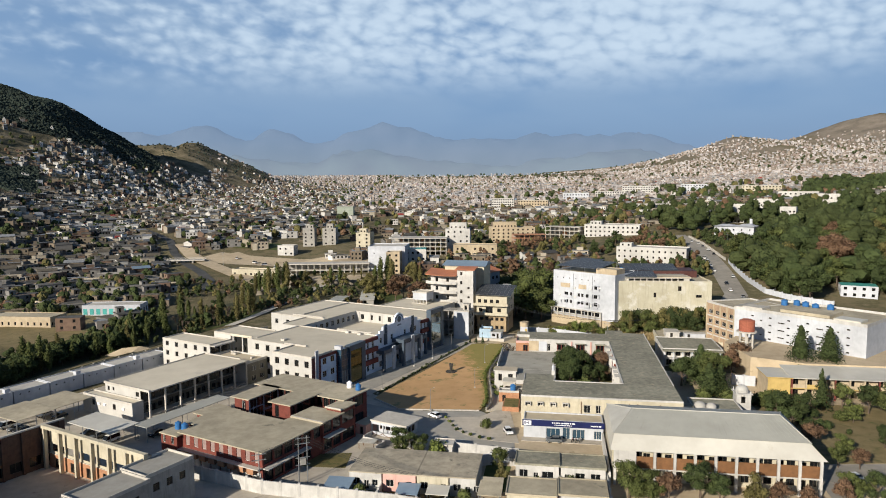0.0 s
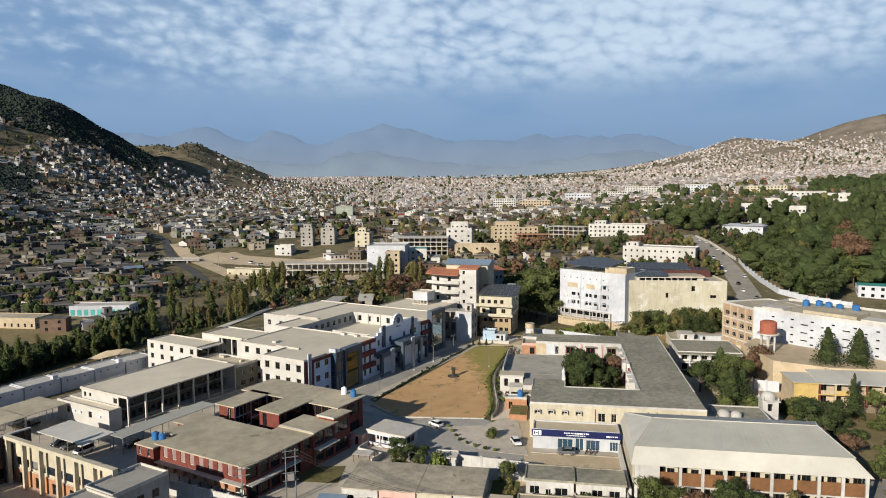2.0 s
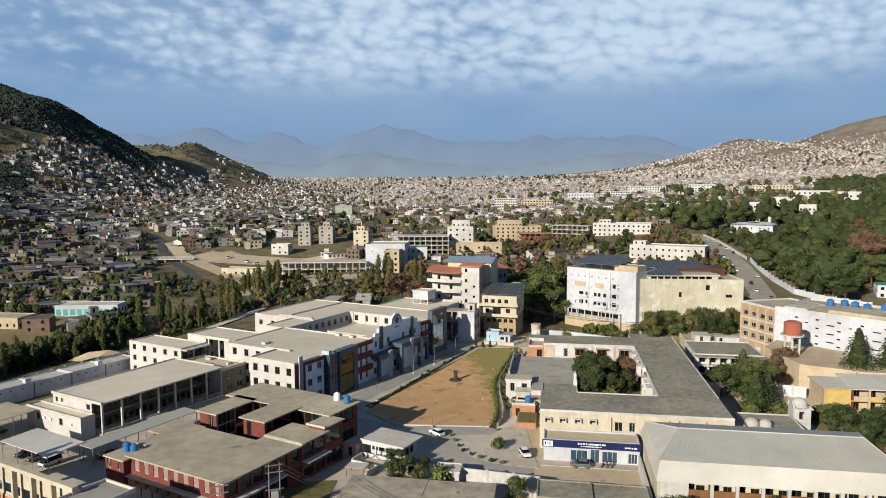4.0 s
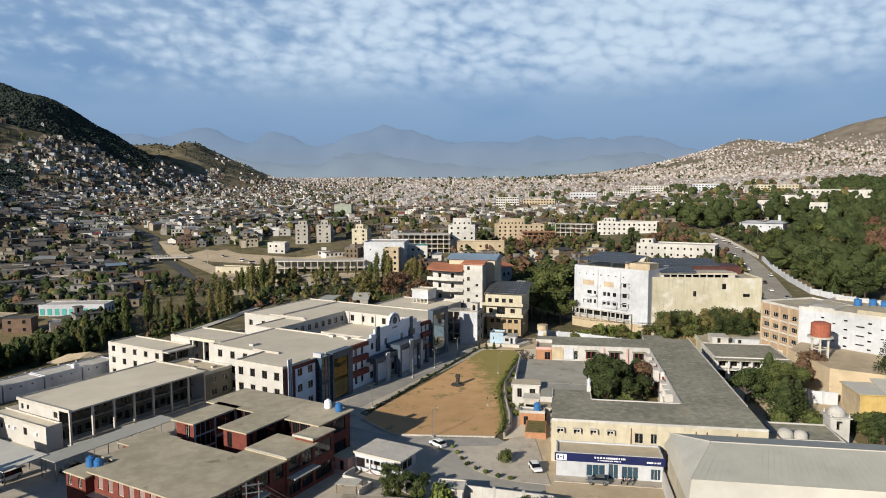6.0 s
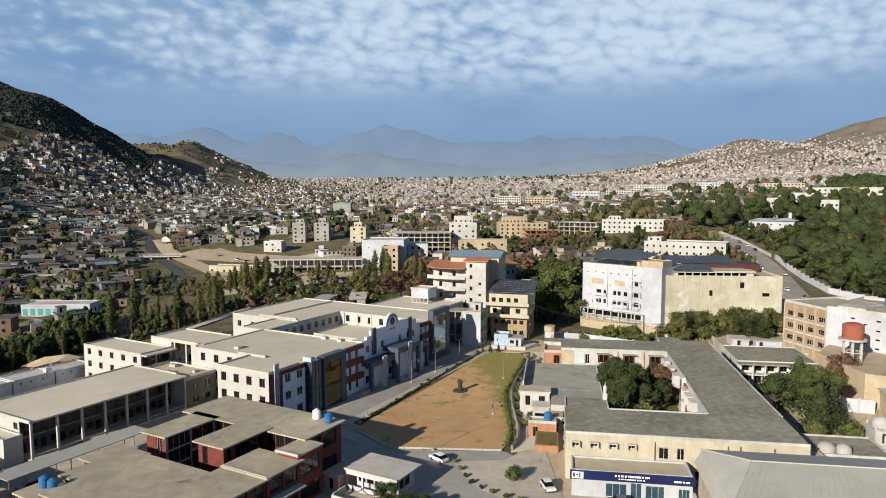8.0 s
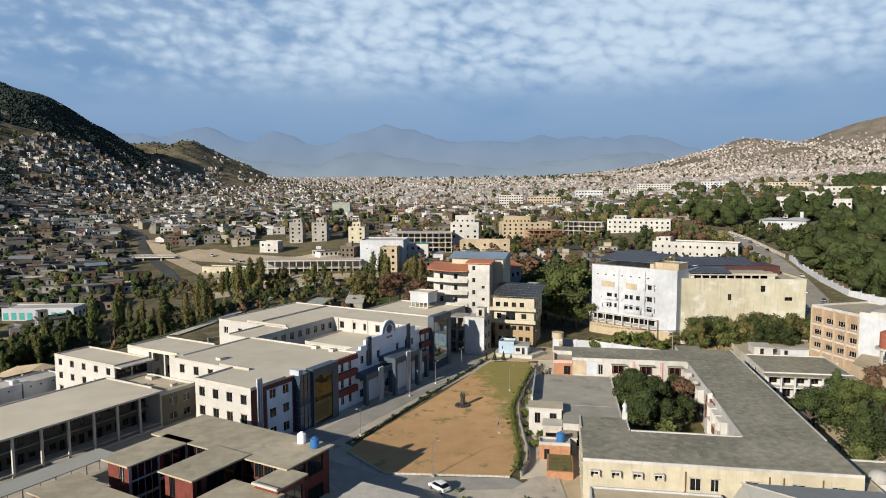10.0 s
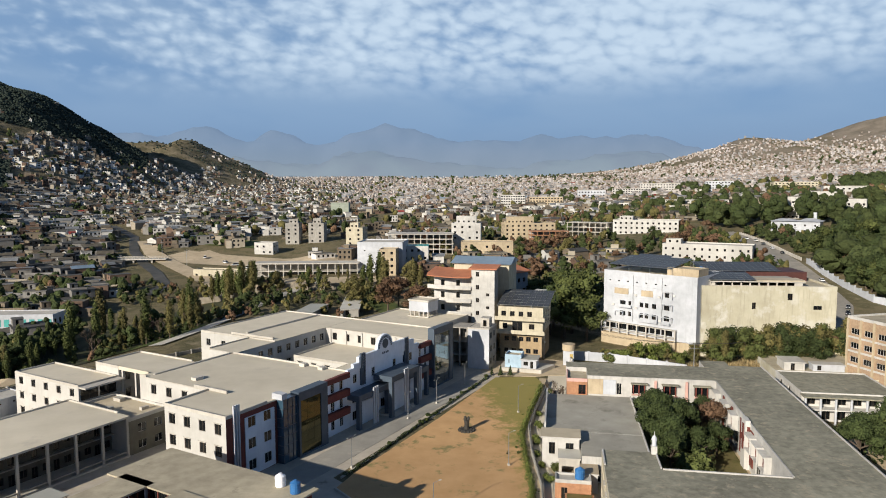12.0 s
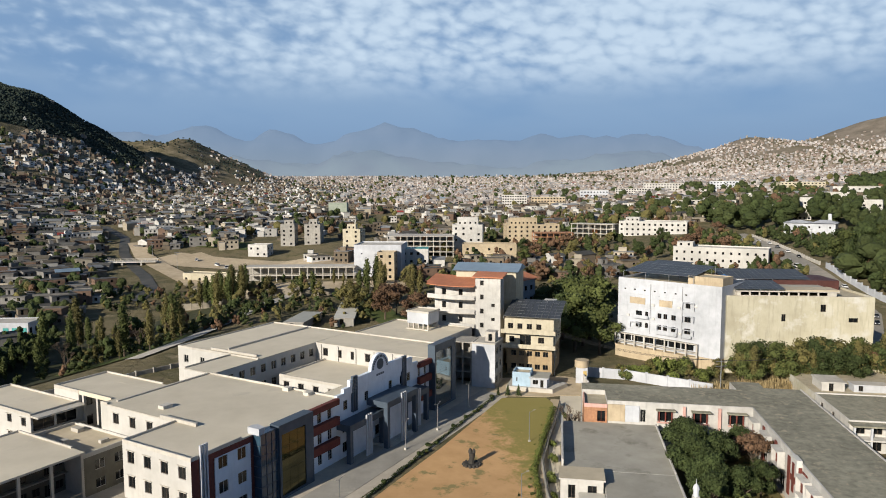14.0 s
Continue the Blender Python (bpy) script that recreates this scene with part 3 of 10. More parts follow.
def drape(name, line, width, mat_, label, dz=0.12, step=6.0, category="road", across=4):
    """A strip that follows the ground along a line of plan points."""
    pts = [Vector(p) for p in line]
    path = []
    for a, b in zip(pts, pts[1:]):
        n = max(1, int((b - a).length / step))
        path += [a.lerp(b, i / n) for i in range(n)]
    path.append(pts[-1])
    s = Shape()
    for i, p in enumerate(path):
        d = (path[min(i + 1, len(path) - 1)] - path[max(i - 1, 0)]).normalized()
        nx, ny = d.y, -d.x
        for k in range(across + 1):
            o = width * (k / across - 0.5)
            x, y = p.x + nx * o, p.y + ny * o
            s.v.append((x, y, ground_z(x, y) + dz))
    c = across + 1
    for i in range(len(path) - 1):
        for k in range(across):
            s.f.append((i * c + k, i * c + k + 1, (i + 1) * c + k + 1, (i + 1) * c + k))
            s.m.append(0)
    return whole(name, s, mat_, label, category, kind="structure")


CAMPUS = pose(-39.1, 193.7, 0, 0, 0, -29.2)
YARD = pose(20.0, 169.1, 0, 0, 0, -9.6)


def from_campus(u, v):
    p = CAMPUS @ Vector((u, v, 0))
    return (p.x, p.y)


def from_yard(u, v):
    p = YARD @ Vector((u, v, 0))
    return (p.x, p.y)


sheet("pavement_campus", [(-68, -110), (44, -110), (44, -20), (36, 6), (13, 12), (12, 92), (-66, 92)], 0.02, PAVING, "dusty concrete paving round the college", CAMPUS)
sheet("pavement_yard", [(-12, -60), (70, -60), (130, 20), (130, 60), (72, 60), (42, 60), (42, 90), (-12, 90), (-14, 40), (-9, 10)], 0.01, SAND, "sandy yard ground round the school blocks", YARD)
sheet("road_campus", [from_campus(4.5, 4), from_campus(13.5, 4), (-13.0, 182.6), (10.5, 181.2), (15.0, 174), (17.5, 163), (16.5, 150), (10, 147), (-2, 149), (-9, 156), (-7, 170), from_campus(28, -6)], 0.06, DRIVE, "worn grey asphalt drive and forecourt")
sheet("road_avenue", [(4.3, 4), (10.6, 4), (10.3, 86), (4.3, 86)], 0.07, DRIVE, "worn grey asphalt drive beside the college front", CAMPUS)
sheet("pavement_circle", [(0.2, 176.5), (1.6, 172), (2.9, 167.6), (4.8, 164.4), (8.5, 161.2), (13, 159.2), (18.2, 158.0), (18.4, 182.5), (14.2, 181.8), (9.8, 176.9)], 0.10, PAVING, "dusty pale paving with a row of small plants along its edge")
PARK = [(-12.6, 183.6), (9.8, 182.0), (12.6, 188.5), (13.4, 205), (14.2, 221), (19.0, 240), (23.2, 256), (22.2, 260.6), (11.4, 260.4), (-3.2, 229), (-18.3, 199.6), (-20.6, 193.6)]


def park_material():
    """Bare orange earth that turns to thin grass towards the north-east."""
    m = mat("park_earth", (0.56, 0.345, 0.165), (0.48, 0.29, 0.13), 0.22, fine=6, bump=0.2, blotch=0.15, stain=(0.25, 0.205, 0.085), stain_at=(0.57, 0.64), stain_scale=0.2)
    nd, ln = m.node_tree.nodes, m.node_tree.links
    bs = nd["Principled BSDF"]
    base = bs.inputs["Base Color"].links[0].from_socket
    geo = nd.new("ShaderNodeNewGeometry")
    dot = nd.new("ShaderNodeVectorMath")
    dot.operation = "DOT_PRODUCT"
    dot.inputs[1].default_value = (0.105, 0.0165, 0)
    ln.new(geo.outputs["Position"], dot.inputs[0])
    n = nd.new("ShaderNodeTexNoise")
    n.inputs["Scale"].default_value, n.inputs["Detail"].default_value, n.inputs["Roughness"].default_value = 0.22, 10, 0.8
    ln.new(geo.outputs["Position"], n.inputs["Vector"])
    add = nd.new("ShaderNodeMath")
    add.operation = "MULTIPLY_ADD"
    ln.new(n.outputs["Fac"], add.inputs[0])
    add.inputs[1].default_value = 4.0
    ln.new(dot.outputs["Value"], add.inputs[2])
    mr = nd.new("ShaderNodeMapRange")
    ln.new(add.outputs[0], mr.inputs[0])
    for i, k in enumerate((6.55, 7.1, 0.0, 0.85)):
        mr.inputs[i + 1].default_value = k
    mx = nd.new("ShaderNodeMix")
    mx.data_type = "RGBA"
    ln.new(mr.outputs[0], mx.inputs[0])
    ln.new(base, mx.inputs[6])
    mx.inputs[7].default_value = (0.225, 0.21, 0.052, 1)
    ln.new(mx.outputs[2], bs.inputs["Base Color"])
    return m


PARKM = park_material()
sheet("pavement_lane", [(11.5, 181), (18.5, 183), (17.6, 196), (16.2, 206), (20.6, 231), (26.5, 239), (34, 262), (25.8, 262), (24.6, 254), (18.4, 231), (15.6, 214), (14.5, 193)], 0.055, SCREED, "pale concrete lane beside the park")
sheet("pavement_kiosk", [(8, 262.8), (22.4, 261.4), (25.8, 262.4), (34, 262.4), (36, 276), (30, 279.5), (13, 278), (8, 268)], 0.045, SAND, "pale sandy ground round the kiosk")
sheet("lawn_garden", [(64, -14), (64, 30), (128, 31), (128, -4), (86, -10)], 0.05, DRYLAWN, "rough dry garden grass under the trees", YARD)
sheet("road_garden", [(62.5, -60), (69, -60), (69.5, -24), (128, -10), (128, -4), (64, -14)], 0.04, ASPHALT, "grey garden drive", YARD)
sheet("lawn_park", PARK, 0.12, PARKM, "bare orange-brown park ground with thin grass")

# the river flat, its road and the far avenue
drape("river_bed", [(-330, 740), (-262, 640), (-232, 575), (-208, 535), (-180, 492), (-160, 455), (-152, 420)], 7, RIVERBED, "wet gravel bed of the river, darkened for house shadow", -0.35 + 0.6, category="river")
drape("river_bank", [(-240, 612), (-212, 562), (-182, 522), (-150, 478), (-122, 439)], 12, SAND, "sandy tan embankment beside the river", 0.9, category="bank")
drape("road_river", [(-180, 575), (-120, 512), (-80, 500), (-30, 492)], 7, SAND, "dusty track beside the market sheds", 0.25)
drape("road_avenue_far", [(120, 300), (143, 330), (155, 350), (164, 385), (172, 420), (181, 455), (189, 500), (193, 530), (197, 560)], 11.5, ASPHALT, "grey two-lane avenue climbing past the woods", 0.25)
drape("lot_sand", [(-118, 428), (-80, 424), (-20, 428)], 30, SAND, "bare sandy lots behind the river wall", 0.18, category="ground", across=6)
drape("lot_sand_far", [(-200, 562), (-165, 545), (-120, 530), (-60, 512), (-10, 505)], 34, SAND, "bare sandy market ground", 0.16, category="ground", across=6)
drape("meadow_green", [(-185, 610), (-140, 596)], 26, GREENM, "small bright green field", 0.25, category="field")
drape("meadow_river", [(-205, 296), (-188, 318), (-172, 336)], 54, DRYLAWN, "rough dry grass on the river flat", 0.15, category="field", across=8)
drape("meadow_belt", [(-158, 196), (-150, 240), (-140, 290), (-116, 330), (-100, 372), (-92, 396)], 46, SHADEGRASS, "rough grass under the river trees, toned dark for their shade", 0.2, category="field", across=12)
drape("meadow_lawn", [(-40, 404), (-36, 384), (-28, 362), (-18, 340)], 12, GREENM, "dark green grass behind the college", 0.3, category="field", across=6)
drape("meadow_west", [(-143, 200), (-141.5, 216), (-140, 234), (-134, 252), (-126, 262)], 12, DRYLAWN, "strip of dry lawn behind the store rooms", 0.32, category="field", across=6)
drape("meadow_strip", [(-118, 296), (-102, 312), (-98, 336)], 12, GREENM, "strip of green grass beside the trees", 0.3, category="field", across=6)
drape("road_back", [(-98, 300), (-90, 327), (-77, 388), (-66, 426)], 5.5, PALECONC, "pale concrete lane behind the college", 0.35, step=4, across=6)


# ---- college building ----
def academic_building():
    t = thing("college_building", "three-storey cream college with maroon and slate cladding round a court", "building", CAMPUS)
    z3 = (1.2, 5.1, 9.0)

    def rows(length, n, w=1.6, h=1.95, zs=z3, a=None, b=None):
        return [r for z in zs for r in holes_row(length, n, w, z, h, a, b)]

    kw = dict(coping=PALECONC, frame=FRAME, hoods=True, bars=2)
    block(t, (-15.5, 0, 0, 10), -0.3, 12.2, CREAM_LIGHT, SCREED, {"s": rows(15.5, 4), "w": rows(10, 2)}, side_mats={"e": MAROON}, par="sew", ph=0.35, **kw)
    block(t, (-34, 10, 0, 33.4), -0.3, 12.2, CREAM_LIGHT, SCREED, {"s": rows(18.5, 4, a=0, b=18.5), "n": rows(34, 8, zs=(5.1, 9.0), a=5, b=31)}, par="n", ph=0.35, side_mats={"e": MAROON}, **kw)
    block(t, (-46, 20, -36, 23.5), -0.3, 12.2, CREAM_LIGHT, SCREED, {"s": rows(10, 2)}, par="n", ph=0.35, **kw)
    block(t, (-54, 12.05, -46, 23.5), -0.3, 12.2, CREAM_LIGHT, SCREED, {"e": rows(7.9, 2, a=0, b=7.9), "w": rows(11.4, 2)}, par="swn", ph=0.35, **kw)
    block(t, (-36, 10, -34, 23.5), -0.3, 12.2, CREAM_LIGHT, SCREED, {}, par="s", ph=0.35, **kw)
    can = Shape()
    can.box(-46, 12.4, 11.9, -36, 20, 12.19)
    can.box(-46, 12.1, 11.7, -36, 12.4, 12.5)
    part("court_roof", can, SCREED, t)
    for u in (-45.6, -41.2, -36.9):
        can = Shape()
        can.box(u, 12.5, -0.2, u + 0.5, 13.0, 11.9)
        part("court_pillar", can, CREAM_LIGHT, t)
    block(t, (-69.5, 2.9, -46, 12), -0.3, 10.2, CREAM_LIGHT, SCREED, {"s": rows(23.5, 5, zs=(1.2, 4.6, 7.9), w=1.5, h=1.6), "e": [(a, a + 3.9, z, z + 2.6) for a in (0.4, 4.7) for z in (0.6, 3.9, 7.1)]}, ph=0.35, **kw)
    bal = Shape()
    bal.box(-45.98, 2.9, 9.9, -43.6, 12.0, 10.22)
    bal.box(-45.98, 2.9, 6.6, -44.2, 12.0, 6.85)
    part("balcony_slab", bal, PALECONC, t)
    block(t, (-42, 33.4, -33, 46.5), -0.3, 12.3, CREAM_LIGHT, SCREED, {"e": rows(13.1, 4, zs=(5.1, 9.0))}, par="w", ph=0.3, **{**kw, "frame": FRAMEW, "hoods": False})
    block(t, (-60, 46.5, -33, 80), -0.3, 12.35, CREAM_LIGHT, SCREED, {"e": rows(20, 6, zs=(5.1, 9.0)), "s": rows(18, 3, zs=(8.6,), a=0, b=17)}, par="wns", ph=0.3, **{**kw, "frame": FRAMEW, "hoods": False})
    block(t, (-33, 66.5, 0, 80), -0.3, 12.3, CREAM_LIGHT, SCREED, {"s": rows(33, 6, w=1.5, zs=(5.1, 9.2), a=1, b=27)}, par="ne", ph=0.35, **kw)
    block(t, (-30, 50, -4, 66.4), -0.3, 8.2, CREAM_LIGHT, SCREED, {"s": rows(26, 6, zs=(1.2, 5.2))}, par="sew", ph=0.4, **kw)
    block(t, (-4, 33.4, 0, 66.5), -0.3, 12.2, PALEBLUE, SCREED, {"w": rows(33, 6, zs=(9.0,))}, par="", ph=0.3, **kw)
    # raised strips and small upstands on the roofs
    for bx in ((-19.5, 9.9, 12.2, -10.5, 10.35, 12.75), (-34.2, 12, 12.2, -33.7, 33, 12.45), (-50, 48, 12.35, -35, 48.4, 12.9), (-46.5, 50, 12.35, -46, 79, 12.8),
               (-24, 13, 12.2, -22.5, 15, 12.8), (-12, 31.8, 12.2, -10.5, 33, 12.9), (-6.5, 31.5, 12.2, -5.2, 33, 12.8)):
        r = Shape()
        r.box(*bx)
        part("roof_upstand", r, PALECONC, t)
    for i in range(6):
        pil = Shape()
        pil.box(-31.5 + i * 5.4, 66.2, 8.3, -31.0 + i * 5.4, 66.48, 12.0)
        part("pilaster", pil, CREAM_LIGHT, t)
    block(t, (-31, 80.02, -6, 101), -0.3, 12.3, CREAM_LIGHT, SCREED, {"n": rows(25, 6), "w": rows(21, 5)}, par="ewn", ph=0.35, **kw)
    # stair head on the north roof
    block(t, (-21.4, 92, -15, 97.5), 12.32, 12.6, PURE, SCREED, {}, ph=0.0, over=0.4, coping=PALECONC)
    block(t, (-21.6, 92, -14.8, 97.8), 14.0, 17.3, PURE, SCREED, {}, ph=0.25, over=0.25, coping=PALECONC, names=("upper_wall", "upper_roof"))
    for i in range(5):
        for v in (92.2, 97.1):
            legs = Shape()
            legs.box(-21.4 + i * 1.55, v, 12.6, -21.1 + i * 1.55, v + 0.3, 14.0)
            part("stub_column", legs, PALECONC, t)
    # the street front
    wall = lambda a, b, za, zb, holes, m_, u=0.16, frame=FRAMEW, name="facade_panel": facade_panel(t, a, b, za, zb, holes, m_, u, frame, name)  # noqa: E731
    for i in range(3):
        p = Shape()
        p.box(0.0, 1.5 + i * 0.55, -0.2, 0.34, 1.78 + i * 0.55, 14.0)
        part("pilaster", p, PURE, t, "white vertical fin")
    wall(4.2, 11.4, 0.2, 11.0, [(s, s + 1.8, z, z + 1.9) for z in z3 for s in (0.7, 4.5)], PALEBLUE)
    curtain(t, 0.0, 12.2, 1.5, 16.0, 12.2, GLASSB, 3, 7)
    cap = Shape()
    cap.prism(((-0.9, 11.9), (1.6, 11.9), (1.6, 13.2), (-0.3, 13.6), (-0.9, 13.0)), 12.2, 13.3)
    part("parapet_cap", cap, PURE, t)
    gold_tower(t, 16.0, 24.4, 2.0, 12.6)
    # pale reflection of the second bay put into its glass colour
    gold_tower(t, 67.0, 77.0, 1.8, 15.3, mat("reflection_toned_glass", (0.34, 0.37, 0.38), (0.26, 0.285, 0.29), 0.25, rough=0.05, bump=0.05, metal=0.85, fine=0.5))
    for a, b in ((24.4, 33.0), (61.8, 67.0)):
        n = 3 if b - a > 6 else 2
        step = (b - a) / n
        hs = [(i * step + 0.35, i * step + step * 0.52, z - 0.1, z + 2.1) for i in range(n) for z in z3]
        wall(a, b, -0.2, 12.2, hs, PALEBLUE)
        for z in (3.5, 7.4, 11.2):
            p = Shape()
            p.box(0.16, a + 0.02, z, 1.05, b - 0.02, z + (1.5 if z < 10 else 1.1))
            part("spandrel", p, MAROON, t, "projecting maroon brick band")
    hs = [(s, s + 1.3, 9.1, 11.0) for s in (2.2, 5.0, 9.0, 17.5, 21.8, 24.6)] + [(s, s + 1.5, 4.8, 6.8) for s in (1.8, 6.8, 19.6, 24.8)] + [(s, s + 1.5, 1.0, 3.0) for s in (1.8, 6.8, 12.5, 14.5, 19.6, 24.8)]
    wall(33.0, 61.8, -0.2, 12.0, hs, PALEBLUE)
    arch = [(33.0, 12.0), (61.8, 12.0), (61.8, 12.7), (59.4, 12.7), (59.4, 14.2), (57.0, 14.2), (57.0, 15.0), (50.4, 15.0)]
    arch += [(47.0 + 3.1 * math.cos(a), 14.7 + 3.1 * math.sin(a)) for a in (radians(d) for d in range(0, 181, 15))]
    arch += [(37.0, 14.6), (37.0, 13.4), (35.0, 13.4), (35.0, 12.6), (33.0, 12.6)]
    p = Shape()
    n = len(arch)
    p.v = [(0.45, v, z) for v, z in arch] + [(-0.25, v, z) for v, z in arch]
    p.f = [tuple(range(n)), tuple(range(2 * n - 1, n - 1, -1))] + [(i, n + i, n + (i + 1) % n, (i + 1) % n) for i in range(n)]
    p.m = [0] * len(p.f)
    part("arched_parapet", p, PALEBLUE, t, "stepped pale parapet with a round-headed centre")
    e = Shape()
    ring = [(47.0 + 1.1 * math.cos(a * math.tau / 20), 15.6 + 1.1 * math.sin(a * math.tau / 20)) for a in range(20)]
    e.v = [(0.56, v, z) for v, z in ring] + [(0.44, v, z) for v, z in ring]
    e.f = [tuple(range(20))] + [(i, 20 + i, 20 + (i + 1) % 20, (i + 1) % 20) for i in range(20)]
    e.m = [0] * 21
    part("emblem", e, SLATE, t, "round dark emblem")
    for k, (a, r2) in enumerate(((2.9, 3.6),)):
        s = Shape()
        for i in range(15):
            b0, b1 = radians(12 * i), radians(12 * i + 9)
            s.face([(0.5, 47 + q * math.cos(b), 14.7 + q * math.sin(b)) for q, b in ((2.2, b0), (2.75, b0), (2.75, b1), (2.2, b1))])
        part("arch_lettering", s, SLATE, t, "row of dark letter-like bars")
    bars = Shape()
    for i in range(4):
        bars.box(0.46, 45.7 + i * 0.7, 13.3, 0.5, 46.2 + i * 0.7, 13.75)
    part("lettering", bars, SLATE, t)
    for v0 in (37.6, 55.2):
        for i in range(3):
            p = Shape()
            p.box(0.16, v0 + i * 0.62, 8.2, 0.62, v0 + 0.34 + i * 0.62, 15.2)
            part("fin", p, SLATE, t, "slate vertical fin")
    for a, b, z, u in ((33.0, 44.5, 7.4, 3.4), (42.6, 54.0, 9.4, 5.2), (52.0, 61.6, 7.4, 3.4)):
        p = Shape()
        p.box(0.17, a, z - 1.25, u, b, z)
        part("porch_slab", p, [SLATE, SCREED], t, "projecting slate porch")
        for v in (a + 0.02, b - 0.92):
            c = Shape()
            c.box(u - 0.95, v, -0.2, u - 0.03, v + 0.9, z - 1.25)
            part("porch_column", c, SLATE, t)
        for i in range(3):
            c = Shape()
            c.box(u - 0.02, (a + b) / 2 - 0.9 + i * 0.7, -0.2, u + 0.3, (a + b) / 2 - 0.55 + i * 0.7, z + 0.7)
            part("fin", c, PURE, t, "white vertical fin")
        c = Shape()
        c.box(u - 2.2, a + 3.0, -0.2, u - 1.9, b - 3.0, z - 2.4)
        part("porch_panel", c, PALEBLUE, t)
    st = Shape()
    for i in range(4):
        st.box(0.2, 44 - i * 0.3, -0.2, 5.4 - i * 0.35, 52 + i * 0.3, 0.15 + 0.13 * i)
    part("entrance_steps", st, PALECONC, t)


def facade_panel(t, a, b, za, zb, holes, m_, u, frame, name):
    s = Shape()
    s.wall((u, a), (u, b), za, zb, holes, 0.15, 0)
    s.face(((0, a, zb), (u, a, zb), (u, b, zb), (0, b, zb)))
    s.face(((0, a, za), (u, a, za), (u, a, zb), (0, a, zb)))
    s.face(((u, b, za), (0, b, za), (0, b, zb), (u, b, zb)))
    part(name, s, m_, t)
    for h in holes:
        put_window(t, (u, a), (u, b), h, 0.10, frame, GLASS, 2)


def curtain(t, u0, v0, u1, v1, h, glass, nv, nz):
    """A glazed projection with a grid of slate mullions."""
    g = Shape()
    g.box(u0, v0, -0.2, u1, v1, h)
    w = part("curtain_wall", g, glass, t, "blue tinted curtain glazing")
    s = Shape()
    for i in range(nz + 1):
        z = -0.1 + (h - 0.1) * i / nz
        s.box(u1, v0, z, u1 + 0.07, v1, z + 0.14)
        s.box(u0, v0 - 0.07, z, u1, v0, z + 0.14)
    for i in range(nv + 1):
        v = v0 + (v1 - v0 - 0.12) * i / nv
        s.box(u1 + 0.002, v, -0.1, u1 + 0.09, v + 0.12, h)
    part("mullion", s, SLATE, w)


def gold_tower(t, a, b, u, h, glass=None):
    s = Shape()
    g0, g1, z0, z1 = a + 0.5, b - 2.0, 0.4, h - 1.7
    s.wall((u, a), (u, b), -0.2, h, [(g0 - a, g1 - a, z0, z1)], 0.25)
    s.face(((-0.1, a, h), (u, a, h), (u, b, h), (-0.1, b, h)))
    s.face(((-0.1, a, -0.2), (u, a, -0.2), (u, a, h), (-0.1, a, h)))
    s.face(((u, b, -0.2), (-0.1, b, -0.2), (-0.1, b, h), (u, b, h)))
    s.face(((-0.1, b, 12.2), (-0.1, a, 12.2), (-0.1, a, h), (-0.1, b, h)))
    tw = part("glazed_bay", s, SLATE, t, "slate bay framing bronze mirror glass")
    nz, nv = 5, 3
    for i in range(nz):
        for j in range(nv):
            p = Shape()
            va, vb = g0 + (g1 - g0) * j / nv, g0 + (g1 - g0) * (j + 1) / nv
            za, zb = z0 + (z1 - z0) * i / nz, z0 + (z1 - z0) * (i + 1) / nz
            p.box(u - 0.2, va + 0.025, za + 0.025, u - 0.15, vb - 0.025, zb - 0.025)
            part("pane", p, glass or GOLD, tw)
    bk = Shape()
    bk.box(u - 0.27, g0, z0, u - 0.21, g1, z1)
    part("mullion", bk, DARKMETAL, tw)


LOUVRE = mat("grey_pink_louvre", (0.30, 0.22, 0.20), (0.22, 0.16, 0.145), 1.5, rough=0.7)
CREAM_LIGHT = mat("light_cream_plaster", (0.49, 0.475, 0.44), (0.425, 0.41, 0.375), 0.4, streak=0.12)
academic_building()


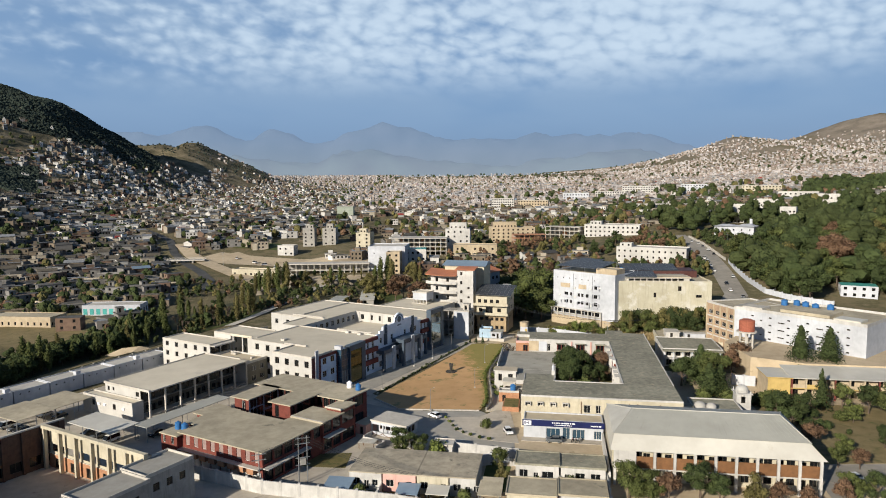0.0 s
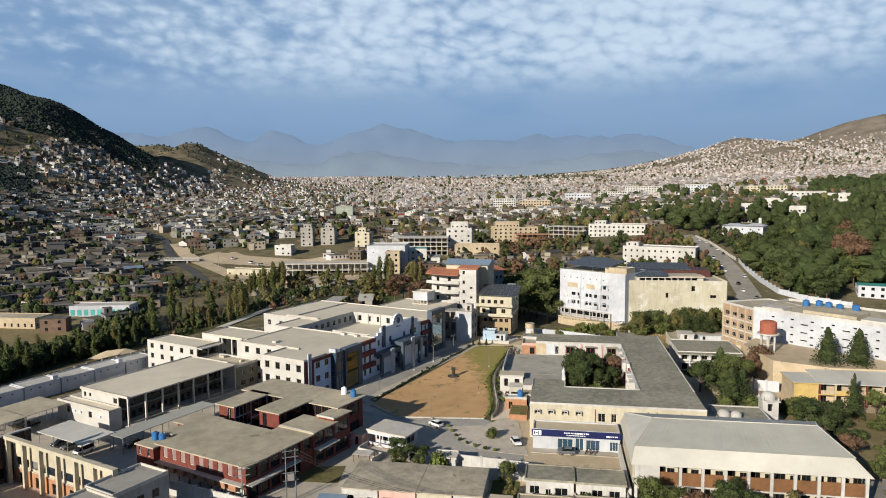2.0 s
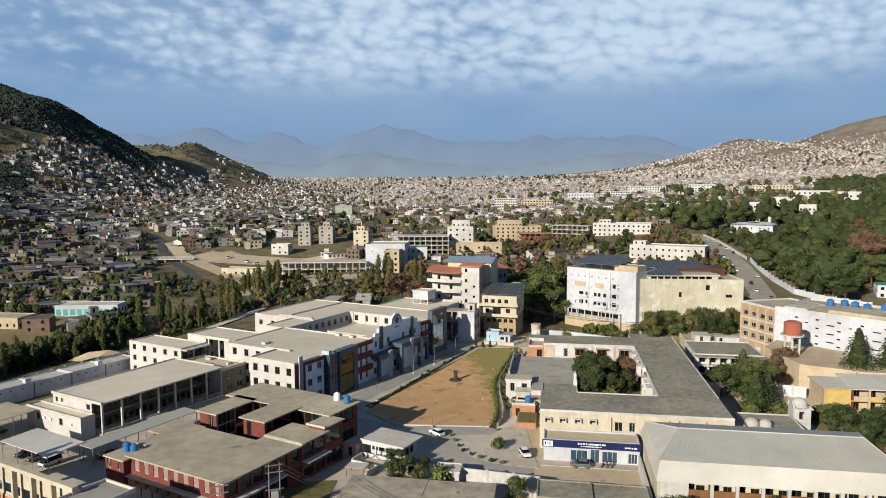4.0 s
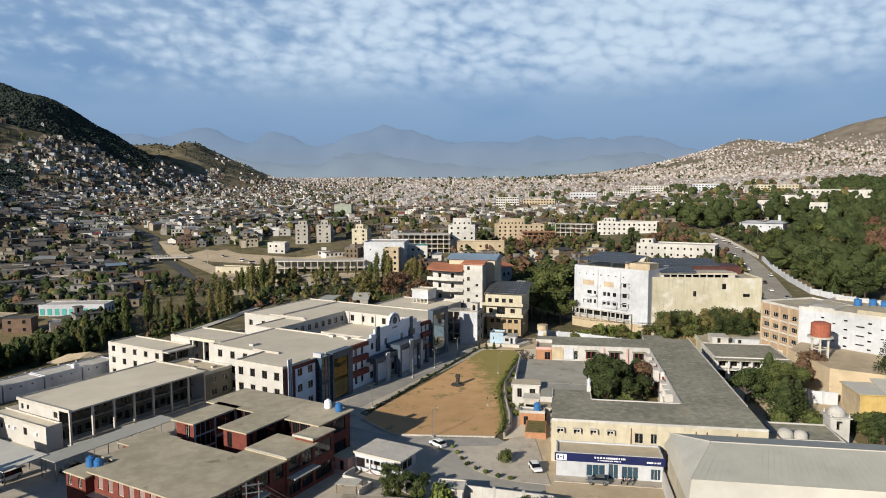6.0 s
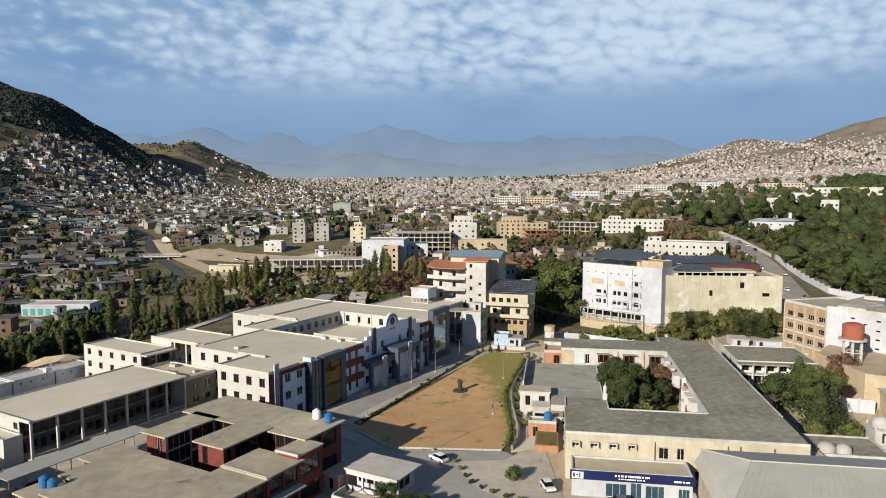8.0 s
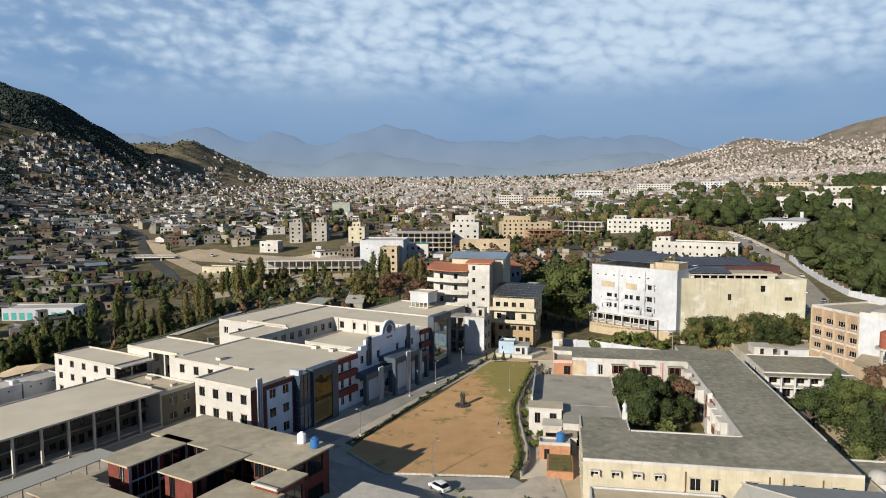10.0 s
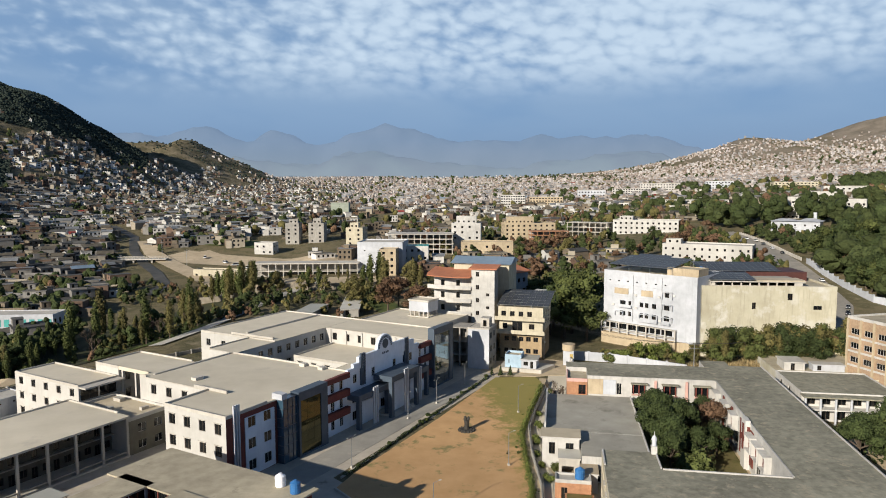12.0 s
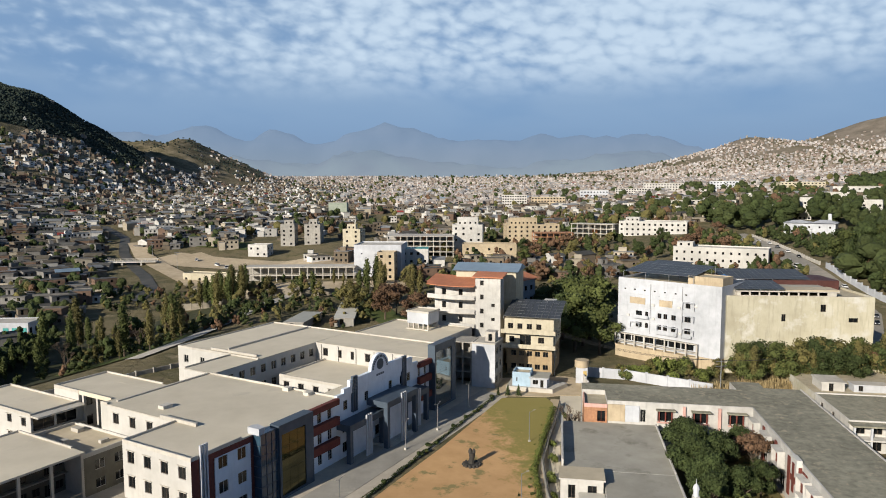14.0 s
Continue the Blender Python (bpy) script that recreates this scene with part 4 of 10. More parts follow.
def colonnade_building():
    """Two-storey teaching block with a deep verandah of tall posts, and the low office wing before it."""
    t = thing("verandah_block", "two-storey block with a flat pale roof and tall post verandah", "building", CAMPUS)
    r = Shape()
    r.box(-46.0, -35.3, 7.65, -26.6, 0.8, 8.0, 1, 0)
    r.box(-45.75, 0.55, 8.0, -30.0, 0.8, 8.35, 1)
    r.box(-46.0, -35.3, 8.0, -45.75, 0.8, 8.3, 1)
    r.box(-45.75, -35.3, 8.0, -26.6, -35.05, 8.3, 1)
    part("roof", r, [SCREED, PALECONC], t)
    s = Shape()
    hs = []
    for z in (0.0, 3.9):
        for i in range(9):
            a = 0.8 + i * 3.9
            hs += [(a, a + 1.1, z + 0.05, z + 2.3), (a + 1.9, a + 3.2, z + 0.95, z + 2.4)]
    inner = Shape()
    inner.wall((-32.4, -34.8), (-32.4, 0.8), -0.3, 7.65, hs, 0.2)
    # wall colour darkened to carry the shade of the deep verandah
    part("inner_wall", inner, mat("shade_dark_plaster", (0.11, 0.104, 0.082), (0.08, 0.076, 0.06), 0.5, streak=0.3), t, "verandah wall darkened for its deep shade")
    s.wall((-45.8, -35), (-30.6, -35), -0.3, 7.65, [(1.0, 1.9, 5.8, 7.0), (3.2, 4.0, 6.0, 7.0), (13.2, 14.6, 5.7, 7.0)], 0.2)
    s.wall((-45.8, 0.7), (-45.8, -35), -0.3, 7.65, [], 0.2)
    s.wall((-27.0, 0.7), (-45.8, 0.7), -0.3, 7.65, [], 0.2)
    part("wall", s, CREAM_LIGHT, t)
    for h in hs:
        put_window(t, (-32.4, -34.8), (-32.4, 0.8), h, 0.12, FRAME, GLASS, 2, "door" if h[3] - h[2] > 2 else "window")
    for h in [(1.0, 1.9, 5.8, 7.0), (3.2, 4.0, 6.0, 7.0), (13.2, 14.6, 5.7, 7.0)]:
        put_window(t, (-45.8, -35), (-30.6, -35), h, 0.12)
    f = Shape()
    f.box(-27.42, -34.9, 0.9, -27.08, 0.7, 1.15)
    f.box(-32.38, -34.9, 3.55, -31.4, 0.7, 3.75)
    part("gallery_floor", f, CONC, t)
    f = Shape()
    f.box(-32.38, -34.9, -0.2, -26.8, 0.7, 0.35)
    part("plinth", f, PALECONC, t)
    for i in range(8):
        c = Shape()
        v = -34.9 + i * 5.03
        c.box(-27.45, v, 0.36, -27.02, v + 0.42, 7.65)
        part("post", c, PALECONC, t)
    k = thing("link_block", "low link block with a dusty roof and shade-toned side wall", "building", CAMPUS)
    # east side plastered darker than the rest, standing in for its shade
    block(k, (-44.0, 0.85, -27.2, 9.9), -0.3, 6.9, CREAM_LIGHT, SAND_ROOF, {"e": [(2.0, 3.8, 4.0, 5.7), (5.6, 7.4, 4.0, 5.7), (2.0, 3.8, 0.8, 2.4), (5.6, 7.4, 0.8, 2.4)]}, side_mats={"e": mat("shade_olive_plaster", (0.17, 0.16, 0.125), (0.13, 0.122, 0.095), 0.5, streak=0.3)}, ph=0.5, coping=CREAM_LIGHT, frame=FRAMEW)
    for bx in ((-36.5, 2.4, 6.92, -35.3, 3.4, 7.7), (-41.0, 7.2, 6.92, -38.8, 8.4, 7.6), (-31.0, 6.0, 6.92, -30.2, 7.6, 7.5)):
        c = Shape()
        c.box(*bx)
        part("roof_box", c, PALECONC, k)
    w = thing("office_wing", "single-storey cream office wing with air conditioners", "building", CAMPUS)
    block(w, (-50.5, -38.8, -29.0, -35.35), -0.3, 5.0, CREAM_LIGHT, SCREED, {"s": [(4.0, 5.3, 2.4, 4.0), (13.2, 14.5, 2.4, 4.0)]}, ph=0.35, coping=PALECONC)
    for u in (-43.5, -41.0, -33.0):
        a = Shape()
        a.box(u, -39.15, 3.0, u + 0.85, -38.82, 3.6)
        a.cyl(u + 0.3, -39.15, 3.05, 3.5, 0.02, n=6)
        part("air_conditioner", a, SIGNW, w, "white outdoor cooling unit")


colonnade_building()


def flat_canopy(name, label, rect, z, roof_mat, post_mat, step, m, drop=0.0, cat="canopy"):
    x0, y0, x1, y1 = rect
    t = thing(name, label, cat, m)
    r = Shape()
    n = len(r.v)
    r.v = [(x0, y0, z - drop), (x1, y0, z - drop), (x1, y1, z), (x0, y1, z), (x0, y0, z - drop - 0.14), (x1, y0, z - drop - 0.14), (x1, y1, z - 0.14), (x0, y1, z - 0.14)]
    r.f = [(0, 1, 2, 3), (7, 6, 5, 4), (0, 4, 5, 1), (1, 5, 6, 2), (2, 6, 7, 3), (3, 7, 4, 0)]
    r.m = [0] * 6
    part("roof", r, roof_mat, t)
    k = max(1, round((x1 - x0) / step))
    kv = max(1, round((y1 - y0) / step))
    for i in range(k + 1):
        for j in range(kv + 1):
            if 0 < i < k and 0 < j < kv:
                continue
            c = Shape()
            x, y = x0 + 0.3 + (x1 - x0 - 0.6) * i / k, y0 + 0.3 + (y1 - y0 - 0.6) * j / kv
            c.cyl(x, y, -0.2, z - drop - 0.12, 0.09, n=6)
            part("post", c, post_mat, t)
    return t


flat_canopy("carport", "pale sheet-roofed carport on steel posts", (-34.6, -53.2, -17.5, -45.2), 4.2, SHEETPALE, STEEL, 5.5, CAMPUS, 0.3)
flat_canopy("walkway_canopy", "long grey sheet-roofed walkway", (-18.2, -46.5, -13.0, -19.5), 4.0, SHEET, STEEL, 5.5, CAMPUS, 0.0)
flat_canopy("carport", "tan flat-roofed car shelter", (-58.0, -60.5, -44.0, -50.2), 5.0, ROOFTAN, STEEL, 5.0, CAMPUS, 0.2)
flat_canopy("carport", "tan flat-roofed car shelter", (-57.5, -50.0, -45.0, -39.5), 5.0, ROOFTAN, STEEL, 5.0, CAMPUS, 0.2)


def store_row():
    """Row of low white store rooms along the west boundary, each stepped from the next."""
    for i in range(8):
        v0 = -78 + i * 10.6
        t = thing("store_room", "low white store room with a pale flat roof", "outbuilding", CAMPUS, "store rooms on the boundary")
        z = 4.2 - 0.12 * (i % 2)
        block(t, (-78.5, v0, -71.5, v0 + 10.2), -0.4, z, PURE, PALECONC, {"e": [(1.5, 2.0, 3.0, 3.4), (4.0, 4.5, 3.0, 3.4), (7.0, 7.5, 3.0, 3.4)], "s": [(2.5, 3.2, 2.6, 3.3)]}, ph=0.25, bars=1)
        if i % 2 == 0:
            k = thing("water_tank", "small white roof water tank", "tank", CAMPUS @ pose(-73.2, v0 + 9.4, z + 0.02), "roof tanks")
            s = Shape()
            s.box(-0.75, -0.75, 0, 0.75, 0.75, 1.1)
            part("tank_body", s, PURE, k)
            s = Shape()
            s.box(-0.3, -0.3, 1.1, 0.3, 0.3, 1.2)
            part("lid", s, PALECONC, k)


store_row()


def brick_faculty():
    """Red brick faculty block: low front slab, raised rear slab with two roof lights wells, red pavilions between."""
    t = thing("brick_faculty", "two-storey red faculty block with stained flat concrete roofs", "building", CAMPUS)
    kw = dict(coping=ROOFTAN, ph=0.0, over=0.7, frame=FRAMEW)
    front = [(1.2 + i * 2.65, 2.5 + i * 2.65, 4.6, 7.1) for i in range(9)]
    bays = lambda n, step, zs: [(0.5 + i * step, step + i * step, z, z + 2.7) for i in range(n) for z in zs]  # noqa: E731
    dark = dict(frame=DARKMETAL, bars=3)
    block(t, (4.4, -50.2, 29.0, -34.2), -0.3, 7.5, REDPAINT, ROOFTAN, {"s": front, "e": bays(5, 3.1, (0.4, 4.4))}, **{**kw, **dark, "windows": False})
    for h in front:
        put_window(t, (4.4, -50.2), (29.0, -50.2), h, 0.14, FRAMEW, LOUVRE, 1, "louvre")
    for h in bays(5, 3.1, (0.4, 4.4)):
        put_window(t, (29.0, -50.2), (29.0, -34.2), h, 0.2, DARKMETAL, GLASS, 3)
    block(t, (20.5, -34.2, 29.0, -31.0), -0.3, 7.46, REDPAINT, ROOFTAN, {"e": [(0.5, 2.8, 4.4, 7.0)]}, **{**kw, **dark})
    block(t, (0.6, -45.0, 4.38, -33.6), -0.3, 7.44, REDPAINT, ROOFTAN, {}, **kw)
    block(t, (-3.2, -39.4, 0.58, -33.0), -0.3, 7.40, REDPAINT, ROOFTAN, {}, **kw)
    block(t, (-1.0, -51.6, 4.36, -46.2), -0.3, 6.9, REDPAINT, ROOFTAN, {"s": [(0.6, 1.5, 4.6, 6.4), (3.4, 4.3, 4.6, 6.4)]}, **{**kw, "over": 0.3})
    block(t, (20.8, -31.0, 29.4, -24), -0.3, 7.9, REDPAINT, ROOFTAN, {"e": bays(2, 3.4, (0.6, 4.7)), "w": [(1, 6, 4.8, 6.9)]}, **{**kw, **dark})
    block(t, (-1.0, -29.2, 4.0, -18.25), -0.3, 9.0, REDPAINT, ROOFTAN, {"s": [(2.6, 3.9, 5.6, 8.2), (2.6, 3.9, 1.4, 4.0)], "e": [(a, a + 2.4, z, z + 2.5) for a in (0.5, 2.9) for z in (0.6, 3.4, 6.1)] + [(5.5, 10.6, z, z + 3.7) for z in (0.6, 4.7)]}, side_mats={"e": PURE}, **kw)
    block(t, (11.0, -28.2, 17.0, -18.25), -0.3, 9.2, REDPAINT, ROOFTAN, {"s": [(1.0, 2.2, 5.4, 8.4), (1.0, 2.2, 1.4, 4.0)], "e": [(0.8, 1.6, 6.4, 8.4), (2.6, 9.4, 0.6, 4.2), (2.6, 9.4, 4.7, 8.5)]}, **{**kw, **dark})
    well = [(a, a + 1.8, z, z + 2.5) for a in (7.8, 9.8, 11.8, 20.8, 22.8, 24.8, 26.8) for z in (3.2, 6.1)]
    block(t, (25.0, -24.0, 29.4, -18.25), -0.3, 8.7, REDPAINT, ROOFTAN, {"e": [(0.5, 5.2, z, z + 2.6) for z in (0.6, 4.9)]}, **{**kw, **dark, "over": 0.35})
    block(t, (-3.6, -18.2, 25.8, -8.3), -0.3, 9.0, REDPAINT, ROOFTAN, {"s": well, "e": bays(2, 4.2, (0.8, 5.4)), "n": [(3 + i * 3.6, 4.8 + i * 3.6, z, z + 1.6) for i in range(7) for z in (1.2, 5.4)]}, **{**kw, **dark})
    for bx in ((29.05, -50.2, 3.6, 30.6, -36.2, 3.8), (29.45, -31.0, 4.0, 31.2, -24.2, 4.2), (4.4, -51.6, 3.7, 29.0, -50.25, 3.9)):
        led = Shape()
        led.box(*bx)
        part("ledge", led, PALECONC, t)
    slab = Shape()
    slab.box(4.45, -34.15, -0.2, 20.45, -29, 0.1)
    part("court_floor", slab, PAVING, t)
    for bx in ((25.0, -24.6, 8.7, 29.8, -24.2, 9.0), (20.2, -31.5, 7.5, 29.6, -31.15, 8.0)):
        jt = Shape()
        jt.box(*bx)
        part("roof_upstand", jt, PALECONC, t)
    for i in range(8):
        b = Shape()
        b.box(5.4 + i * 2.9, -51.55, 2.5, 7.3 + i * 2.9, -50.3, 3.68)
        part("balcony_box", b, BRICK, t, "brick planter box under the ledge")
        b = Shape()
        b.box(4.75 + i * 3.05, -50.5, -0.2, 7.3 + i * 3.05, -50.24, 2.7)
        part("ground_panel", b, WHITE, t, "white plastered ground-floor panel")
    for u, v, m_ in ((1.0, -48.4, BLUEP), (3.2, -48.4, BLUEP), (21.2, -9.6, SIGNW), (24.5, -10.2, BLUEP)):
        water_drum(CAMPUS @ pose(u, v, 6.92 if v < -40 else 9.02), m_)


def water_drum(m, mat_, r=0.75, h=1.5):
    t = thing("water_tank", "ribbed plastic roof water tank" if mat_ is not BLUEP else "blue ribbed plastic roof water tank", "tank", m, "plastic tanks")
    s = Shape()
    s.lathe([(r * q, h * (i + f) / 4) for i in range(4) for f, q in ((0.0, 0.95), (0.12, 1.0), (0.85, 1.0), (0.97, 0.95))])
    part("drum", s, mat_, t)
    s = Shape()
    s.lathe([(r * 0.95, h), (r * 0.36, h + 0.25), (r * 0.33, h + 0.26), (r * 0.33, h + 0.35)])
    part("lid", s, mat_, t)


brick_faculty()


def guard_house():
    t = thing("gate_house", "white gate house with an overhanging grey flat roof", "building", CAMPUS)
    hs = [(0.35 + i * 1.7, 1.85 + i * 1.7, 1.0, 2.6) for i in range(5)]
    block(t, (33.0, -13.2, 41.6, -8.2), -0.2, 3.2, PURE, PALECONC, {"s": hs, "e": hs[:2]}, ph=0.0, frame=BROWN)
    r = Shape()
    r.box(31.6, -15.2, 3.45, 42.6, -7.2, 3.7)
    r.box(31.6, -15.2, 3.7, 42.6, -15.0, 3.85)
    part("roof_slab", r, PALECONC, t)
    r = Shape()
    r.box(31.9, -15.0, 2.75, 42.3, -14.7, 3.44)
    part("fascia", r, PURE, t, "deep white beam under the roof edge")
    r = Shape()
    r.box(32.2, -15.0, -0.1, 42.2, -14.75, 0.85)
    part("low_wall", r, PURE, t, "low white verandah wall")
    for u in (31.9, 35.3, 38.7, 41.95):
        c = Shape()
        c.box(u, -15.02, -0.1, u + 0.32, -14.7, 2.75)
        part("post", c, PURE, t)
    for u in (33.8, 37.2):
        c = Shape()
        c.pipe([(u + 1.6 * math.cos(a), -15.15, 0.9 - 0.8 * math.sin(a)) for a in np.linspace(0, math.pi, 9)], 0.07, 5)
        part("arch_rail", c, BROWN, t, "dark curved rail on the verandah wall")
    hut = thing("gate_hut", "small pale pink hut with a tan roof beside the gate house", "hut", CAMPUS)
    block(hut, (28.2, -16.4, 31.4, -11.8), -0.2, 2.7, PINK, ROOFTAN, {"s": [(1.2, 2.1, 0.05, 2.0)]}, ph=0.0, over=0.25)
    she = thing("sheet_shelter", "low lean-to of worn pale metal sheets on posts", "shelter", CAMPUS)
    for k in range(3):
        c = Shape()
        c.prism([(34.9 + k * 1.35, -24.9 + k * 0.35), (36.2 + k * 1.35, -24.6 + k * 0.35), (35.6 + k * 1.35, -21.9 + k * 0.35), (34.3 + k * 1.35, -22.2 + k * 0.35)], 1.75 + 0.05 * k, 1.8 + 0.05 * k)
        part("roof_sheet", c, SHEETPALE if k != 1 else PALECONC, she)
    for u, v in ((34.6, -22.3), (38.3, -21.4), (35.1, -24.7), (38.8, -23.9)):
        c = Shape()
        c.box(u, v, -0.1, u + 0.1, v + 0.1, 1.75)
        part("post", c, BROWN, she)
    low = thing("yard_wall", "low whitewashed wall round the gate house yard", "wall", CAMPUS)
    for bx in ((33.0, -20.2, -0.1, 39.6, -19.95, 1.3), (39.35, -24.0, -0.1, 39.6, -20.25, 1.3), (33.0, -19.9, -0.1, 33.25, -16.6, 1.5)):
        c = Shape()
        c.box(*bx)
        part("wall_run", c, WHITE, low)


guard_house()


def framed_block():
    """Tall-columned block at the south-west, its long shaded wing and the grey-roofed block before it."""
    t = thing("colonnade_hall", "cream hall front with tall white columns over brick panels", "building", CAMPUS)
    for i in range(7):
        c = Shape()
        u = -20.8 + i * 5.7
        c.box(u, -67.2, -0.2, u + 0.6, -66.4, 9.4)
        part("column", c, CREAM, t)
    b = Shape()
    b.box(-21.0, -67.3, 9.4, 14.2, -66.3, 10.1)
    part("beam", b, CREAM, t)
    s = Shape()
    lower = [(2.0 + i * 5.7, 3.6 + i * 5.7, 0.2, 2.4) for i in range(6)]
    s.wall((-20.8, -65.6), (14.0, -65.6), 3.2, 9.4, [(0.8 + i * 5.7, 5.4 + i * 5.7, z, z + dz) for i in range(6) for z, dz in ((3.9, 1.6),)], 0.2, 0)
    s.wall((14.0, -65.4), (-20.8, -65.4), 3.2, 9.4, [(0.9 + i * 5.7, 5.5 + i * 5.7, z, z + dz) for i in range(6) for z, dz in ((3.9, 1.6),)], 0.2, 0)
    s.wall((-20.8, -65.8), (14.0, -65.8), -0.3, 3.2, lower, 0.2, 1)
    s.wall((14.0, -65.4), (-20.8, -65.4), -0.3, 3.2, [], 0.2, 0)
    part("wall", s, [CREAM, BRICK], t)
    for h in lower:
        put_window(t, (-20.8, -65.8), (14.0, -65.8), h, 0.12)
    r = Shape()
    r.box(-20.8, -65.8, 3.2, 14.0, -65.4, 3.32)
    part("ledge", r, PALECONC, t)
    w = thing("hall_wing", "long shaded screen wall with piers and empty openings", "building", CAMPUS)
    # brown brick darkened further to carry the deep shade on this wall
    dark = mat("shade_darkened_brick", (0.13, 0.075, 0.05), (0.085, 0.05, 0.035), 1.2, streak=0.3)
    gaps = [(2 + i * 4.2, 4.6 + i * 4.2, z, z + 2.2) for i in range(13) for z in (1.0,)]
    s = Shape()
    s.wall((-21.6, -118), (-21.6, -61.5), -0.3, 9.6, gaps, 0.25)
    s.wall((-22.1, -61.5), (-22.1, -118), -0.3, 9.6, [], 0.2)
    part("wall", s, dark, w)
    c = Shape()
    c.box(-22.2, -118, 9.6, -21.5, -61.4, 9.9)
    part("coping", c, PALECONC, w)
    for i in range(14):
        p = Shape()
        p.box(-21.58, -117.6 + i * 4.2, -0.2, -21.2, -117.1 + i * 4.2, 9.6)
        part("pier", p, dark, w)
    for h in gaps:
        put_window(w, (-21.6, -118), (-21.6, -61.5), h, 0.15)
    g = thing("grey_block", "grey concrete block with stepped parapet roof", "building", CAMPUS)
    block(g, (13.6, -72.2, 21.2, -61.2), -0.3, 8.8, CONC, ROOFGREY_PALE, {"e": [(1.5 + i * 3, 2.9 + i * 3, 5.4, 7.0) for i in range(3)]}, ph=0.45, coping=PALECONC)
    block(g, (14.2, -84, 22.6, -72.25), -0.3, 8.6, CONC, ROOFGREY_PALE, {"e": [(1.5 + i * 3.2, 2.9 + i * 3.2, 5.2, 6.8) for i in range(3)]}, ph=0.45, coping=PALECONC)
    block(g, (14.8, -98, 24.0, -84.05), -0.3, 8.4, CONC, ROOFGREY_PALE, {"e": [(1.5 + i * 3.2, 2.9 + i * 3.2, 5.2, 6.8) for i in range(4)]}, ph=0.45, coping=PALECONC)
    # range out of view to the south, added to cast shade over the court
    q = thing("court_range", "unseen plain cream range added to shade the hall court", "building", CAMPUS)
    block(q, (-21.1, -104, 13.0, -93.5), -0.3, 10.2, CREAM, ROOFGREY_PALE, {}, ph=0.4)


ROOFGREY_PALE = mat("pale_grey_roof", (0.33, 0.315, 0.275), (0.26, 0.245, 0.215), 0.4, fine=4, blotch=0.2)
framed_block()


def boundary_wall(name, label, pts, h, mat_, piers=4.0, thick=0.3):
    t = thing(name, label, "wall", pose(0, 0, 0), kind="structure")
    s, c = Shape(), Shape()
    for p, q in zip(pts, pts[1:]):
        d = Vector((q[0] - p[0], q[1] - p[1]))
        n = max(1, round(d.length / piers))
        e = d.normalized()
        nx, ny = e.y * thick / 2, -e.x * thick / 2
        for i in range(n):
            a, b = Vector(p) + d * (i / n), Vector(p) + d * ((i + 1) / n)
            za, zb = ground_z(*a) - 0.4, ground_z(*a)
            s.prism([(a.x + nx, a.y + ny), (b.x + nx, b.y + ny), (b.x - nx, b.y - ny), (a.x - nx, a.y - ny)][::-1], za, zb + h)
            w = 0.26
            c.prism([(a.x - w, a.y - w), (a.x + w, a.y - w), (a.x + w, a.y + w), (a.x - w, a.y + w)], za, zb + h + 0.25)
    part("panel", s, mat_, t)
    part("pier", c, mat_, t)


boundary_wall("wall_front", "stained white boundary wall along the south road", [from_campus(11.5, -54.6), from_campus(31.5, -53.0), (-9.4, 125.4), (14, 117)], 2.9, WHITE, 4.2)
boundary_wall("wall_gate", "white forecourt wall", [(4.5, 143.5), (13.5, 146.8), (17.5, 147.6)], 2.6, PURE, 3.0)
sheet("road_south", [(-60, 130), (-40, 128), (-10, 118), (20, 108), (20, 92), (-20, 92), (-70, 108)], 0.05, ASPHALT, "grey asphalt road in shade beside the boundary wall")


